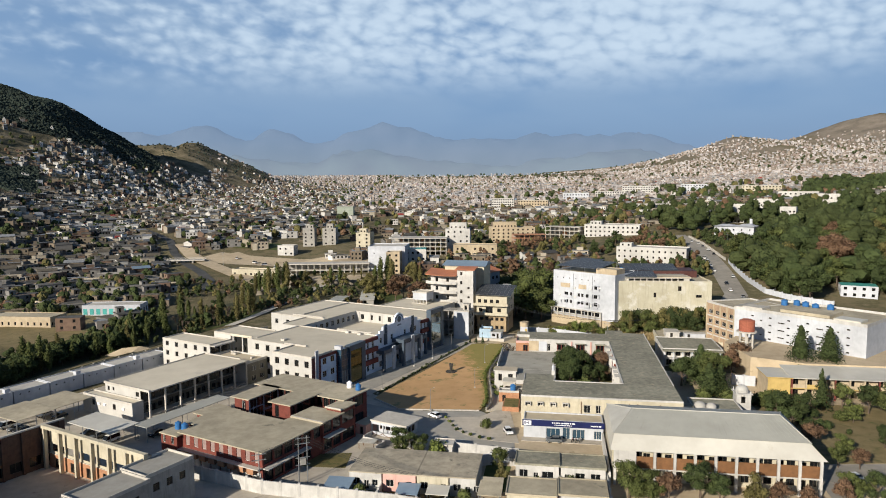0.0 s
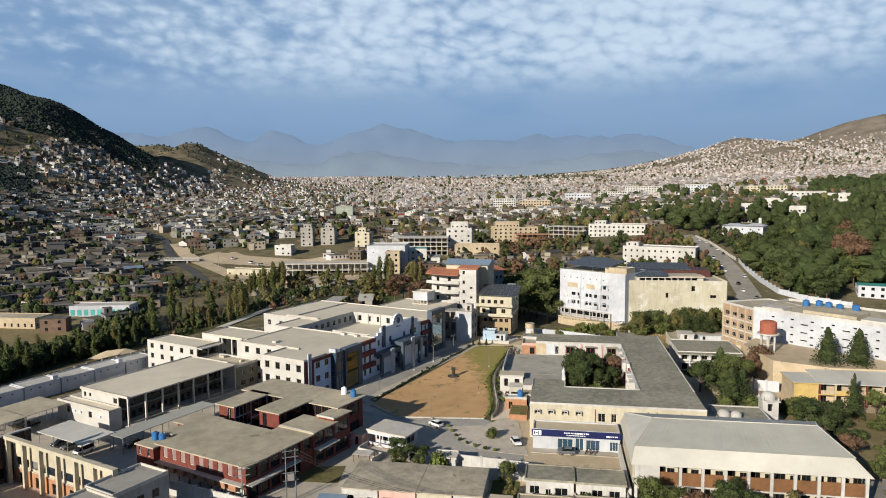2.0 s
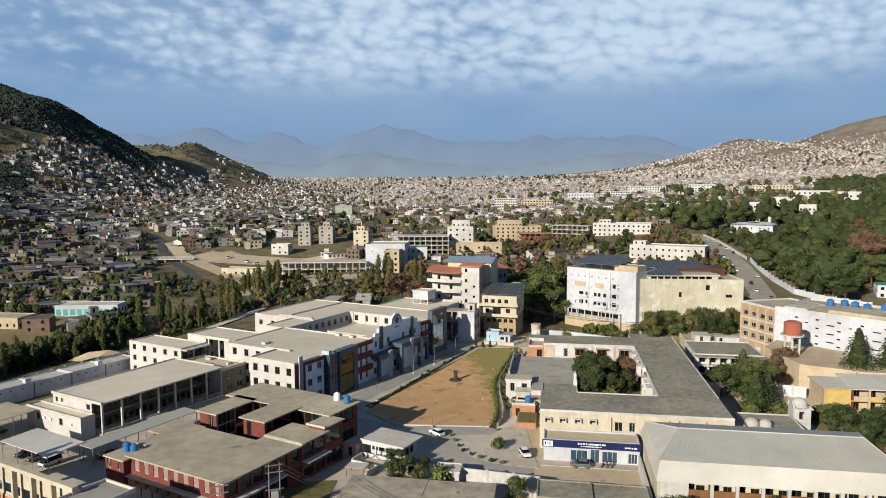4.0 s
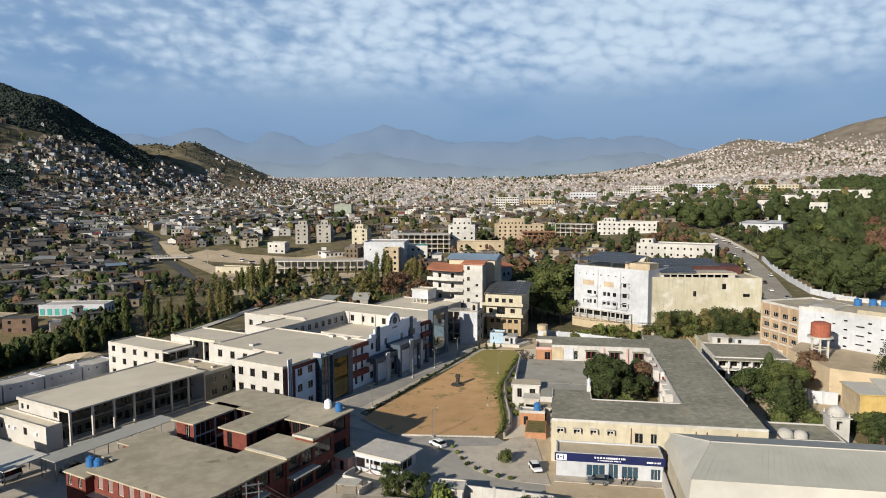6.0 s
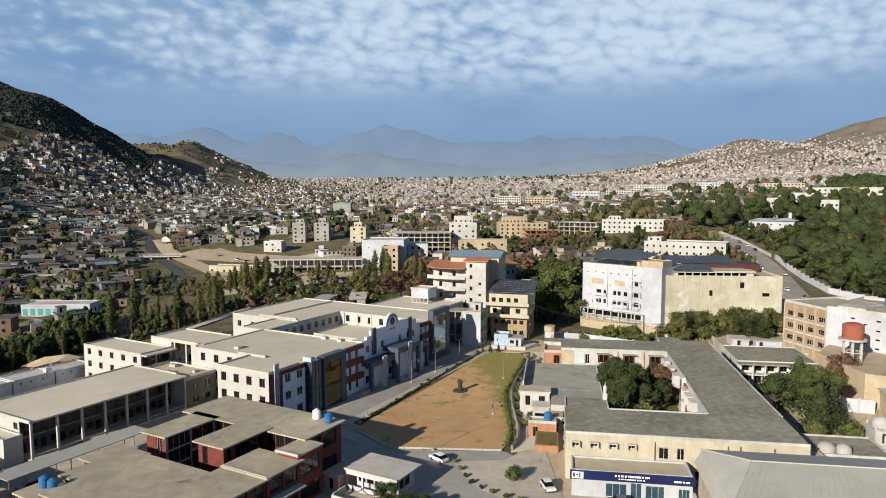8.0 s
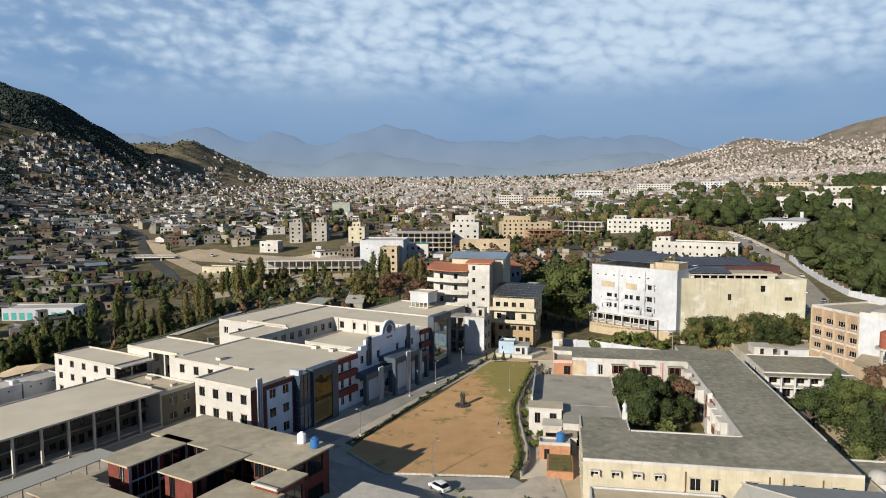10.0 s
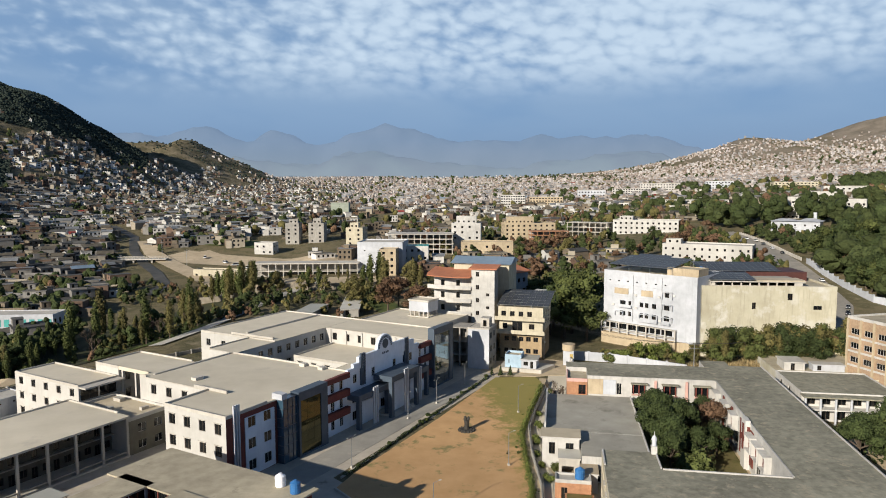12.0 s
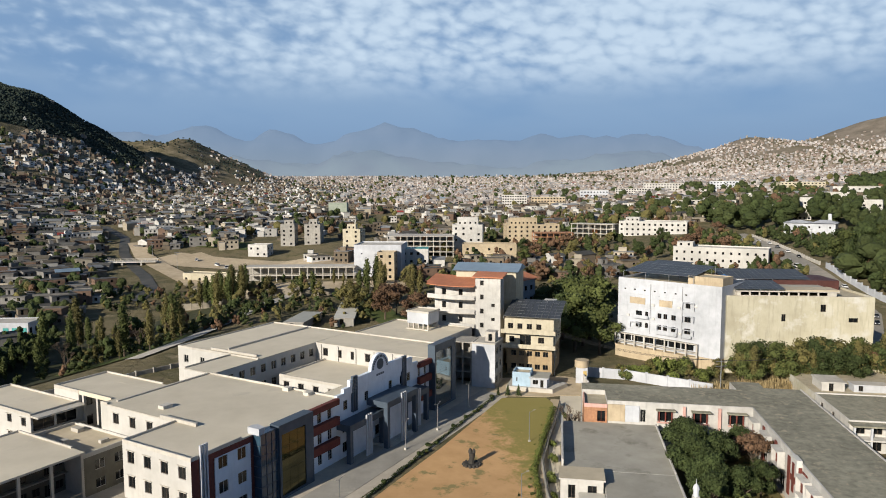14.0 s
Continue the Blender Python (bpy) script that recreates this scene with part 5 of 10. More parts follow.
# ---- school yard side ----
def court_school():
    t = thing("court_school", "two-storey cream school round a planted court, dark weathered flat roof", "building", YARD)
    kw = dict(coping=WHITE, frame=FRAMEW, ph=0.22)
    front = [(16.0, 17.6, 4.6, 6.6), (19.0, 20.2, 4.6, 6.6), (24.0, 25.8, 4.8, 6.6), (30.5, 32.3, 4.8, 6.6), (36.0, 37.8, 4.8, 6.6)] + [(1.2 + i * 3.2, 2.4 + i * 3.2, 6.1, 6.9) for i in range(4)]
    front += [(22.0 + i * 4, 23.6 + i * 4, 1.0, 2.8) for i in range(5)]
    wrow = lambda n, a, d, zs, w=1.6, h=1.8: [(a + i * d, a + w + i * d, z, z + h) for z in zs for i in range(n)]  # noqa: E731
    block(t, (0, 0, 40.3, 14), -0.3, 8.5, CREAM, ROOFGREY, {"s": front, "n": wrow(4, 14.5, 4.2, (1.0, 4.9)), "w": wrow(3, 1.5, 4, (1.0, 4.9)), "e": wrow(3, 1.5, 4, (1.0, 4.9))}, par="s", hoods=True, **kw)
    block(t, (0, 14, 8.5, 20.5), -0.3, 8.5, CREAM, ROOFGREY, {"w": wrow(2, 1, 3, (1.0, 4.9))}, par="we", **kw)
    block(t, (27, 14, 40.3, 78), -0.3, 8.5, WHITE, ROOFGREY, {"w": wrow(10, 2.0, 4.8, (0.9, 4.7), 2.6, 2.3), "e": wrow(14, 2, 4.5, (1.0, 4.9))}, par="e", side_mats={"e": CREAM}, **kw)
    wide = [(a, a + 3.0, 5.0, 7.3) for a in (9.7, 16.3, 23.0)]
    block(t, (-0.5, 63.5, 27, 76), -0.3, 8.5, WHITE, ROOFGREY, {"s": wide + [(6.4, 7.5, 4.6, 7.2)] + wrow(3, 9.8, 6.6, (0.9,), 2.8, 2.2)}, par="s", side_mats={"n": CREAM}, **kw)
    block(t, (-5.2, 71.2, -0.52, 76), -0.3, 8.5, WHITE, ROOFGREY, {}, par="", **kw)
    block(t, (27, 78.02, 33.0, 82), -0.3, 8.5, WHITE, ROOFGREY, {}, par="", **kw)
    block(t, (-5.1, 63.2, -0.54, 71.15), -0.3, 7.5, BRICK, ROOFTAN, {"s": [(2.6, 4.2, 4.4, 6.6)]}, par="sw", coping=PINK, ph=0.5, frame=REDPAINT)
    for bx, m_ in (((-0.45, 63.2, 4.62, 2.9, 63.48, 8.0), BUFF), ((2.95, 63.25, 4.62, 5.7, 63.48, 7.9), PURE)):
        c = Shape()
        c.box(*bx)
        part("wall_patch", c, m_, t, "patched stretch of plaster")
    for a in (9.2, 15.8, 22.5):
        c = Shape()
        c.box(a - 0.3, 62.3, 7.35, a + 3.3, 63.48, 7.55)
        part("window_hood", c, ROOFGREY, t, "deep concrete window hood")
        for k in range(3):
            c = Shape()
            c.box(a + 0.2 + k * 1.2, 63.2, 5.0, a + 0.42 + k * 1.2, 63.46, 7.3)
            part("window_post", c, REDPAINT, t, "red painted window post")
        c = Shape()
        c.box(a - 0.05, 63.0, 4.75, a + 3.05, 63.46, 4.95)
        part("sill", c, PINK, t)
    for u in (14.0, 20.6):
        c = Shape()
        c.box(u, 63.05, -0.2, u + 0.5, 63.48, 8.2)
        part("pillar", c, PINK, t, "pink painted pillar")
    # boxed window bays of the east wing, and the white pylon with its red panel
    for v in (58.6, 51.6, 44.6, 32.6, 28.4, 24.2):
        c = Shape()
        c.box(25.7, v, 7.1, 26.98, v + 3.4, 7.35)
        c.box(25.8, v, 4.6, 26.98, v + 0.2, 7.1)
        c.box(25.8, v + 3.2, 4.6, 26.98, v + 3.4, 7.1)
        c.box(25.8, v, 4.4, 26.98, v + 3.4, 4.6)
        bay = part("window_bay", c, WHITE, t, "projecting white window bay")
        c = Shape()
        c.box(26.5, v + 0.25, 4.62, 26.6, v + 1.1, 7.05)
        c.box(26.5, v + 2.3, 4.62, 26.6, v + 3.15, 7.05)
        part("side_panel", c, REDPAINT, bay, "red painted side panel")
    for v, w in ((34.3, 2.0), (41.8, 1.2), (48.6, 1.2), (55.6, 1.2)):
        c = Shape()
        c.box(26.84, v, 1.2, 26.98, v + w, 7.6)
        part("wall_panel", c, REDPAINT, t, "tall red painted wall panel")
    c = Shape()
    c.box(26.1, 36.6, -0.2, 26.98, 39.2, 9.1)
    pyl = part("pylon", c, WHITE, t, "white end pylon")
    c = Shape()
    c.box(26.0, 37.4, 3.6, 26.09, 38.3, 8.3)
    c.box(25.98, 36.8, 5.2, 26.07, 39.0, 6.2)
    c.box(26.4, 36.5, 4.2, 26.9, 36.59, 8.0)
    part("cross_panel", c, REDPAINT, pyl, "faded red cross-shaped panel")
    for bx in ((26.85, 14.1, 8.5, 27.1, 63.4, 8.72), (8.6, 13.75, 8.5, 26.8, 14.0, 8.72)):
        c = Shape()
        c.box(*bx)
        part("coping", c, WHITE, t, "pale roof coping")
    s = Shape()
    s.box(8.6, 20.6, -0.2, 26.4, 63, 0.15)
    part("court_floor", s, GRASSM, t)
    for u in (1.0, 4.2, 7.4, 10.6):
        a = Shape()
        a.box(u, -0.75, 6.95, u + 1.5, -0.02, 7.1)
        a.box(u, -0.75, 6.1, u + 0.12, -0.02, 6.95)
        a.box(u + 1.38, -0.75, 6.1, u + 1.5, -0.02, 6.95)
        part("window_box", a, WHITE, t, "boxed concrete window hood")
    for u in (15.2, 27.2, 29.2, 34.6):
        p = Shape()
        p.box(u, -0.2, 0.0, u + 0.16, -0.04, 7.6)
        part("drain_pipe", p, BROWN, t)
    low = thing("school_hall", "low white hall with a smooth grey roof", "building", YARD)
    smooth = mat("smooth_grey_roof", (0.36, 0.34, 0.285), (0.28, 0.265, 0.22), 0.2, fine=5, blotch=0.2, stain=(0.22, 0.21, 0.165), stain_at=(0.56, 0.70), stain_scale=0.18)
    block(low, (-9.6, 38.6, 8.8, 62.0), -0.3, 4.6, WHITE, smooth, {"w": [(2 + i * 4, 3.6 + i * 4, 1.2, 2.8) for i in range(5)]}, par="e", ph=0.4)
    block(low, (-2.9, 27.0, 8.8, 38.58), -0.3, 4.58, WHITE, smooth, {"s": [(2, 3.2, 0.1, 2.3)]}, par="e", ph=0.4)
    w = Shape()
    w.box(-9.6, 38.7, 4.6, -9.3, 60.5, 6.2)
    part("terrace_wall", w, WHITE, low, "white terrace wall on the roof edge")
    f = thing("finial", "small white minaret finial on the roof corner", "ornament", YARD @ pose(8.1, 20.1, 8.5))
    s = Shape()
    s.box(-0.45, -0.45, 0, 0.45, 0.45, 1.3)
    part("pedestal", s, WHITE, f)
    s = Shape()
    s.cyl(0, 0, 1.3, 2.2, 0.36, n=8)
    s.dome(0, 0, 2.2, 0.46, 0.8, 8, 4)
    s.cyl(0, 0, 2.95, 3.7, 0.08, 0.02, 6)
    part("cupola", s, PURE, f)
    sh = thing("shed", "small white two-level shed with a dusty tan roof", "shed", YARD)
    block(sh, (-9.8, 32.0, -3.2, 36.2), -0.2, 5.9, WHITE, SAND_ROOF, {"s": [(1.2, 2.3, 2.6, 4.8), (4.2, 5.6, 3.2, 4.8)]}, ph=0.0, over=0.3)
    sh = thing("shed", "small open shed with a pale roof", "shed", YARD)
    block(sh, (-6.8, 27.6, -3.2, 31.6), -0.2, 3.8, PALECONC, SHEETPALE, {"s": [(0.5, 2.6, 0.1, 2.3)], "e": [(0.6, 3.2, 0.3, 2.6)]}, ph=0.0, over=0.2, windows=False)
    sh = thing("shed", "low lean-to with an orange-tan roof", "shed", YARD)
    block(sh, (-3.1, 22.6, -0.4, 26.4), -0.2, 3.4, WHITE, BUFF, {"s": [(0.8, 1.8, 0.1, 2.0)]}, ph=0.0, over=0.2)
    sh = thing("shed", "bare brick lean-to with a pale parapet roof", "shed", YARD)
    block(sh, (-7.4, 19.5, -1.6, 22.4), -0.2, 3.1, BRICK, PALECONC, {"s": [(1.0, 2.0, 0.1, 2.1)]}, ph=0.35, coping=WHITE)
    water_drum(YARD @ pose(-3.4, 21.0, 3.12), BLUEP, 0.8, 1.6)
    pen = thing("planter_bed", "raised brick bed with dry plants", "planter", YARD)
    s = Shape()
    s.box(-5.8, 11.5, -0.1, -1.2, 19.3, 1.3)
    part("wall", s, BRICK, pen)
    s = Shape()
    s.box(-5.5, 11.8, 1.3, -1.5, 19.0, 1.36)
    part("soil", s, GRASSM, pen)


court_school()


def bank_branch():
    t = thing("bank_branch", "single-storey white bank with a navy fascia sign", "building", YARD)
    hs = [(5.6, 9.0, 0.3, 2.6), (9.6, 11.4, 0.05, 2.9), (12.0, 15.0, 0.3, 2.6), (17.2, 19.0, 0.3, 2.4)]
    block(t, (1.0, -6.8, 20.4, -0.85), -0.2, 4.4, PURE, SAND_ROOF, {"s": hs, "w": [(2, 3, 1.2, 2.4)]}, ph=0.3, windows=False)
    for i, h in enumerate(hs):
        put_window(t, (1.0, -6.8), (20.4, -6.8), h, 0.12, FRAMEW, GLASSB, 3 if i != 1 else 2, "glass_door" if i == 1 else "window")
    s = Shape()
    s.box(0.7, -7.15, 3.15, 20.7, -6.83, 4.62)
    sign = part("fascia_sign", s, NAVY, t, "long navy fascia sign with white lettering bars")
    s = Shape()
    s.box(1.0, -7.2, 3.3, 2.9, -7.16, 4.45)
    part("logo_plate", s, SIGNW, sign)
    for bx in ((1.2, 3.55, 1.5, 4.25), (1.65, 3.85, 2.05, 4.05), (2.2, 3.45, 2.4, 4.3)):
        s = Shape()
        s.box(bx[0], -7.23, bx[1], bx[2], -7.205, bx[3])
        part("logo_shape", s, NAVY, sign)
    rng_ = random.Random(5)
    for row, (z, h, a, b) in enumerate(((3.95, 0.34, 8.0, 13.4), (3.5, 0.2, 8.6, 12.8), (3.6, 0.3, 17.4, 19.8))):
        u = a
        while u < b:
            w = rng_.uniform(0.16, 0.4)
            s = Shape()
            s.box(u, -7.19, z, u + w, -7.155, z + h)
            part("lettering_bar", s, SIGNW, sign)
            u += w + rng_.choice((0.07, 0.07, 0.22))
    s = Shape()
    s.box(0.6, -9.5, -0.1, 20.8, -6.82, 0.12)
    part("forecourt_step", s, PAVING, t)


bank_branch()


def long_hall():
    """Hall with a hipped sheet roof above a deep fascia and a two-storey verandah with brown parapets."""
    t = thing("assembly_hall", "two-storey hall with a grey hipped sheet roof and verandah", "building", YARD)
    x0, x1, y0, y1 = 20.2, 62.3, -31.0, -8.0
    r = Shape()
    e = [(x0, y0, 7.6), (x1, y0, 7.6), (x1, y1, 7.6), (x0, y1, 7.6)]
    g = [(x0 + 0.9, y0 + 2.6, 10.4), (x1 - 2.6, y0 + 2.6, 10.4), (x1 - 2.6, y1 - 1.5, 10.4), (x0 + 0.9, y1 - 1.5, 10.4)]
    k = [(25.6, -19.6, 13.0), (56.6, -19.6, 13.0)]
    # skirt in the paler sheet, so the steep slope shows as lit
    for i in range(4):
        j = (i + 1) % 4
        r.face((e[i], e[j], g[j], g[i]), 1)
    up = [(p[0], p[1], p[2] + 0.06) for p in g]
    part("roof_skirt", r, [SHEET, SHEETPALE], t, "steep roof skirt in paler sheet for its lit slope")
    r = Shape()
    o = 0.25
    u = [(x0 + 0.9 - o, y0 + 2.6 - o, 10.36), (x1 - 2.6 + o, y0 + 2.6 - o, 10.36), (x1 - 2.6 + o, y1 - 1.5 + o, 10.36), (x0 + 0.9 - o, y1 - 1.5 + o, 10.36)]
    r.face((u[0], u[1], k[1], k[0]))
    r.face((u[1], u[2], k[1]))
    r.face((u[2], u[3], k[0], k[1]))
    # west hip in the paler sheet too, its sunlit tone put into the material
    r.face((u[3], u[0], k[0]), 1)
    part("roof", r, [SHEET, SHEETPALE], t)
    seam = Shape()
    for i in range(40):
        a = i / 39
        p, q = Vector(u[0]).lerp(Vector(u[1]), a), Vector(k[0]).lerp(Vector(k[1]), a)
        seam.tube(p + Vector((0, 0, 0.03)), q + Vector((0, 0, 0.03)), 0.018, 4)
    tagged(part("roof_seam", seam, SHEET, t), kind="stuff")
    for a, b in ((k[0], k[1]), (u[1], k[1]), (u[0], k[0]), (u[2], k[1]), (u[3], k[0])):
        c = Shape()
        c.tube(a, b, 0.12, 6)
        part("ridge_cap", c, SHEETPALE, t)
    s = Shape()
    hs = [(2 + i * 4.4, 3.4 + i * 4.4, 0.1, 2.3) for i in range(9)] + [(4.0 + i * 4.4, 5.6 + i * 4.4, 1.0, 2.5) for i in range(9)]
    hs += [(a, b, c + 3.8, d + 3.8) for a, b, c, d in hs]
    s.wall((x0 + 0.6, -28.0), (x1 - 0.8, -28.0), -0.3, 7.6, hs, 0.2)
    s.wall((x1 - 0.8, -28.0), (x1 - 0.8, -9), -0.3, 7.6)
    s.wall((x1 - 0.8, -9), (x0 + 0.6, -9), -0.3, 7.6)
    s.wall((x0 + 0.6, -9), (x0 + 0.6, -28.0), -0.3, 7.6)
    part("wall", s, CREAM, t)
    for h in hs:
        put_window(t, (x0 + 0.6, -28.0), (x1 - 0.8, -28.0), h, 0.12, FRAME, GLASS, 2, "door" if h[3] - h[2] > 2 else "window")
    f = Shape()
    f.box(x0 + 0.6, -30.6, 3.55, x1 - 0.8, -28.02, 3.85)
    part("gallery_floor", f, WHITE, t)
    n = 10
    step = (x1 - x0 - 2.0) / n
    for i in range(n + 1):
        c = Shape()
        u0 = x0 + 0.7 + i * step
        c.box(u0, -30.75, -0.2, u0 + 0.55, -30.2, 7.55)
        part("pillar", c, WHITE, t)
        if i and i < n:
            b = Shape()
            b.box(u0 + 0.6, -30.55, 3.86, u0 + step - 0.05, -30.4, 6.35)
            part("parapet_panel", b, BROWN, t, "brown boarded gallery parapet")
    b = Shape()
    b.box(x0 + 1.27, -30.6, 3.86, x0 + 0.7 + step, -30.3, 7.5)
    part("stair_wall", b, WHITE, t)
    side = Shape()
    side.box(x0 - 0.3, -31.5, -0.2, x0 + 0.1, -9.0, 3.0)
    part("side_wall", side, WHITE, t)


long_hall()


def small_house(name, label, rect, z, wall_, roof_, m, holes, ph=0.2, over=0.25, cat="house", group="", frame=None):
    t = thing(name, label, cat, m, group)
    block(t, rect, -0.3, z, wall_, roof_, holes, ph=ph, over=over, frame=frame or FRAMEW, coping=roof_, bars=2)
    return t


def quarters():
    door = (0.1, 2.1)
    kw = dict(group="staff quarters")
    small_house("staff_quarter", "white staff quarter with a dark mossy flat roof", (0.5, -32, 9.6, -25.4), 3.9, WHITE, ROOFGREY, YARD, {"s": [(0.8, 2.6, 1.0, 2.6), (3.8, 4.8, *door), (5.6, 8.0, 1.0, 2.4)]}, **kw)
    small_house("staff_quarter", "white staff quarter with a dark mossy flat roof", (10.0, -32, 19.2, -25.4), 3.8, WHITE, ROOFGREY, YARD, {"s": [(0.8, 1.8, *door), (3.0, 5.0, 1.0, 2.5), (6.2, 8.2, 1.0, 2.5)]}, **kw)
    small_house("staff_quarter", "low quarter with a dusty tan roof", (-0.5, -44.5, 9.0, -37.0), 3.0, CREAM, ROOFTAN, YARD, {"s": [(1, 2, *door), (4, 6, 1, 2.4)], "n": [(2, 3, *door)]}, **kw)
    small_house("staff_quarter", "low quarter with a dusty tan roof", (9.6, -43.5, 18.8, -36.4), 3.1, WHITE, ROOFTAN, YARD, {"s": [(1, 2, *door), (4, 6, 1, 2.4)], "n": [(2, 3, *door)]}, **kw)
    for x0, x1, wall_, z in ((-33.5, -26.6, WHITE, 3.9), (-26.3, -19.4, PINK, 4.0), (-19.1, -12.6, CREAM, 3.95), (-12.3, -7.0, WHITE, 4.05)):
        small_house("row_house", "terraced quarter with a cracked grey-tan roof", (x0, -41.0, x1, -28.6), z, wall_, ROOFTAN_GREY, YARD, {"s": [(0.7, 2.3, 1.0, 2.5), (3.2, 4.2, *door), (4.9, 6.1, 1.0, 2.3)]}, group="terraced quarters", over=0.12, ph=0.0)
    flat_canopy("lean_to", "blue sheet lean-to before the terrace", (-37.5, -46.5, -32.0, -41.8), 2.9, SHEETBLUE, STEEL, 4.0, YARD, 0.5)
    flat_canopy("lean_to", "blue sheet lean-to before the terrace", (-22.5, -46.2, -18.0, -42.0), 2.6, SHEETBLUE, STEEL, 4.0, YARD, 0.4)
    flat_canopy("lean_to", "pale sheet lean-to before the terrace", (-16.5, -45.5, -12.0, -42.0), 2.6, SHEETPALE, STEEL, 4.0, YARD, 0.4)
    flat_canopy("lean_to", "tan sheet lean-to beside the terrace", (-6.2, -45.5, -1.5, -38.0), 3.2, ROOFTAN, STEEL, 4.0, YARD, 0.4)
    # partition walls in the yards
    for a, b, h in (((-33, -47), (-8, -46.6), 1.7), ((-26.5, -46.8), (-26.5, -41.2), 1.8), ((-12.5, -46.6), (-12.5, -41.2), 1.8), ((-0.2, -36.4), (19.2, -35.6), 2.0), ((9.8, -35.8), (9.8, -32.2), 1.9), ((-1.0, -24.6), (19.4, -23.4), 1.7), ((19.6, -45), (19.6, -23.6), 2.2)):
        boundary_wall("yard_wall", "low stained yard wall", [from_yard(*a), from_yard(*b)], h, WHITE, 3.5, 0.22)
    boundary_wall("gate_wall", "white wall along the forecourt with brown stains", [from_yard(-14.6, -19.2), from_yard(0.6, -20.9)], 2.6, WHITE, 5.0, 0.25)
    small_house("gate_shed", "small shed with a pale pent roof", (-19.2, -21.6, -14.8, -18.0), 2.7, WHITE, PALECONC, YARD, {"s": [(1, 2, 0.1, 2.0)]}, cat="shed")
    sheet("lawn_corner", [(-48.5, -32), (-37.5, -31.5), (-38.5, -23), (-47.5, -25)], 0.07, GRASSM, "rough grass patch beside the terrace", YARD)
    sheet("lawn_yard", [(-6.5, -38), (-1.0, -38), (-1.0, -25), (-6.5, -25)], 0.08, GREENM, "small green yard lawn", YARD)


ROOFTAN_GREY = mat("cracked_grey_tan_roof", (0.42, 0.365, 0.27), (0.27, 0.237, 0.178), 0.6, fine=3.5, blotch=0.25, stain=(0.15, 0.138, 0.105), stain_at=(0.58, 0.70), stain_scale=0.5)
quarters()


def mosque():
    t = thing("prayer_hall", "low white prayer hall with small domes", "building", YARD)
    block(t, (44.2, 6.6, 56.4, 16.6), -0.3, 4.5, WHITE, ROOFGREY, {"s": [(1.5 + i * 3, 2.7 + i * 3, 0.9, 2.9) for i in range(4)], "w": [(2, 3.2, 0.9, 2.9), (6, 7.2, 0.9, 2.9)]}, ph=0.3)
    block(t, (40.6, 2.0, 44.0, 9.0), -0.3, 5.2, CREAM, ROOFTAN, {"s": [(1, 2.2, 1, 2.6)]}, ph=0.25)
    for u, v, r in ((46.0, 8.6, 1.5), (48.8, 8.4, 1.3)):
        d = Shape()
        d.cyl(u, v, 4.5, 5.1, r, n=16)
        d.dome(u, v, 5.1, r, r * 0.8, 16, 6)
        part("dome", d, CREAM_LIGHT, t)
    block(t, (56.5, 14.6, 60.2, 18.4), -0.3, 7.0, WHITE, WHITE, {"s": [(1.2, 2.3, 4.4, 6.2)]}, ph=0.0, over=0.35, windows=False, names=("turret_wall", "turret_roof"))
    d = Shape()
    d.cyl(58.3, 16.5, 7.0, 7.5, 1.7, n=16)
    d.dome(58.3, 16.5, 7.5, 1.65, 1.4, 16, 6)
    part("dome", d, CREAM_LIGHT, t)
    for u, v in ((56.6, 14.7), (60.1, 14.7), (60.1, 18.3), (56.6, 18.3)):
        c = Shape()
        c.cyl(u, v, 7.0, 7.8, 0.22, 0.05, 6)
        part("pinnacle", c, WHITE, t)


mosque()


def yellow_school():
    t = thing("yellow_school", "two-storey yellow school with verandahs and a pale sheet roof", "building", YARD)
    block(t, (70, 34, 76.2, 44), -0.3, 6.6, YELLOW, SHEETPALE, {}, ph=0.0, over=0.5, side_mats={"w": BUFF})
    r = Shape()
    r.v = [(76.2, 33.8, 6.5), (132, 33.8, 6.5), (132, 44.5, 7.6), (76.2, 44.5, 7.6), (76.2, 33.8, 6.3), (132, 33.8, 6.3), (132, 44.5, 7.4), (76.2, 44.5, 7.4)]
    r.f = [(0, 1, 2, 3), (7, 6, 5, 4), (0, 4, 5, 1), (1, 5, 6, 2), (2, 6, 7, 3), (3, 7, 4, 0)]
    r.m = [0] * 6
    part("roof", r, SHEETPALE, t)
    s = Shape()
    hs = [(1.5 + i * 3.8, 2.9 + i * 3.8, z, z + 2.0) for i in range(14) for z in (0.3, 3.7)]
    s.wall((76.3, 36.6), (131.5, 36.6), -0.3, 6.6, hs, 0.2)
    s.wall((131.5, 36.6), (131.5, 44.2), -0.3, 7.2)
    s.wall((131.5, 44.2), (76.3, 44.2), -0.3, 7.3)
    part("wall", s, BUFF, t)
    for h in hs:
        put_window(t, (76.3, 36.6), (131.5, 36.6), h, 0.12, FRAME, GLASS, 2, "door")
    f = Shape()
    f.box(76.3, 34.2, 3.2, 131.5, 36.58, 3.45)
    part("gallery_floor", f, YELLOW, t)
    for i in range(15):
        c = Shape()
        u = 76.5 + i * 3.9
        c.box(u, 34.25, -0.2, u + 0.45, 34.65, 6.3)
        part("pillar", c, BUFF if i % 3 else MAROON, t)
        b = Shape()
        b.box(u + 0.5, 34.3, 3.46, u + 3.85, 34.45, 4.5)
        part("parapet_panel", b, YELLOW if i % 2 else BUFF, t)
    boundary_wall("wall_school", "white compound wall", [from_yard(63.5, 47), from_yard(70, 46)], 3.2, PURE, 4.0)


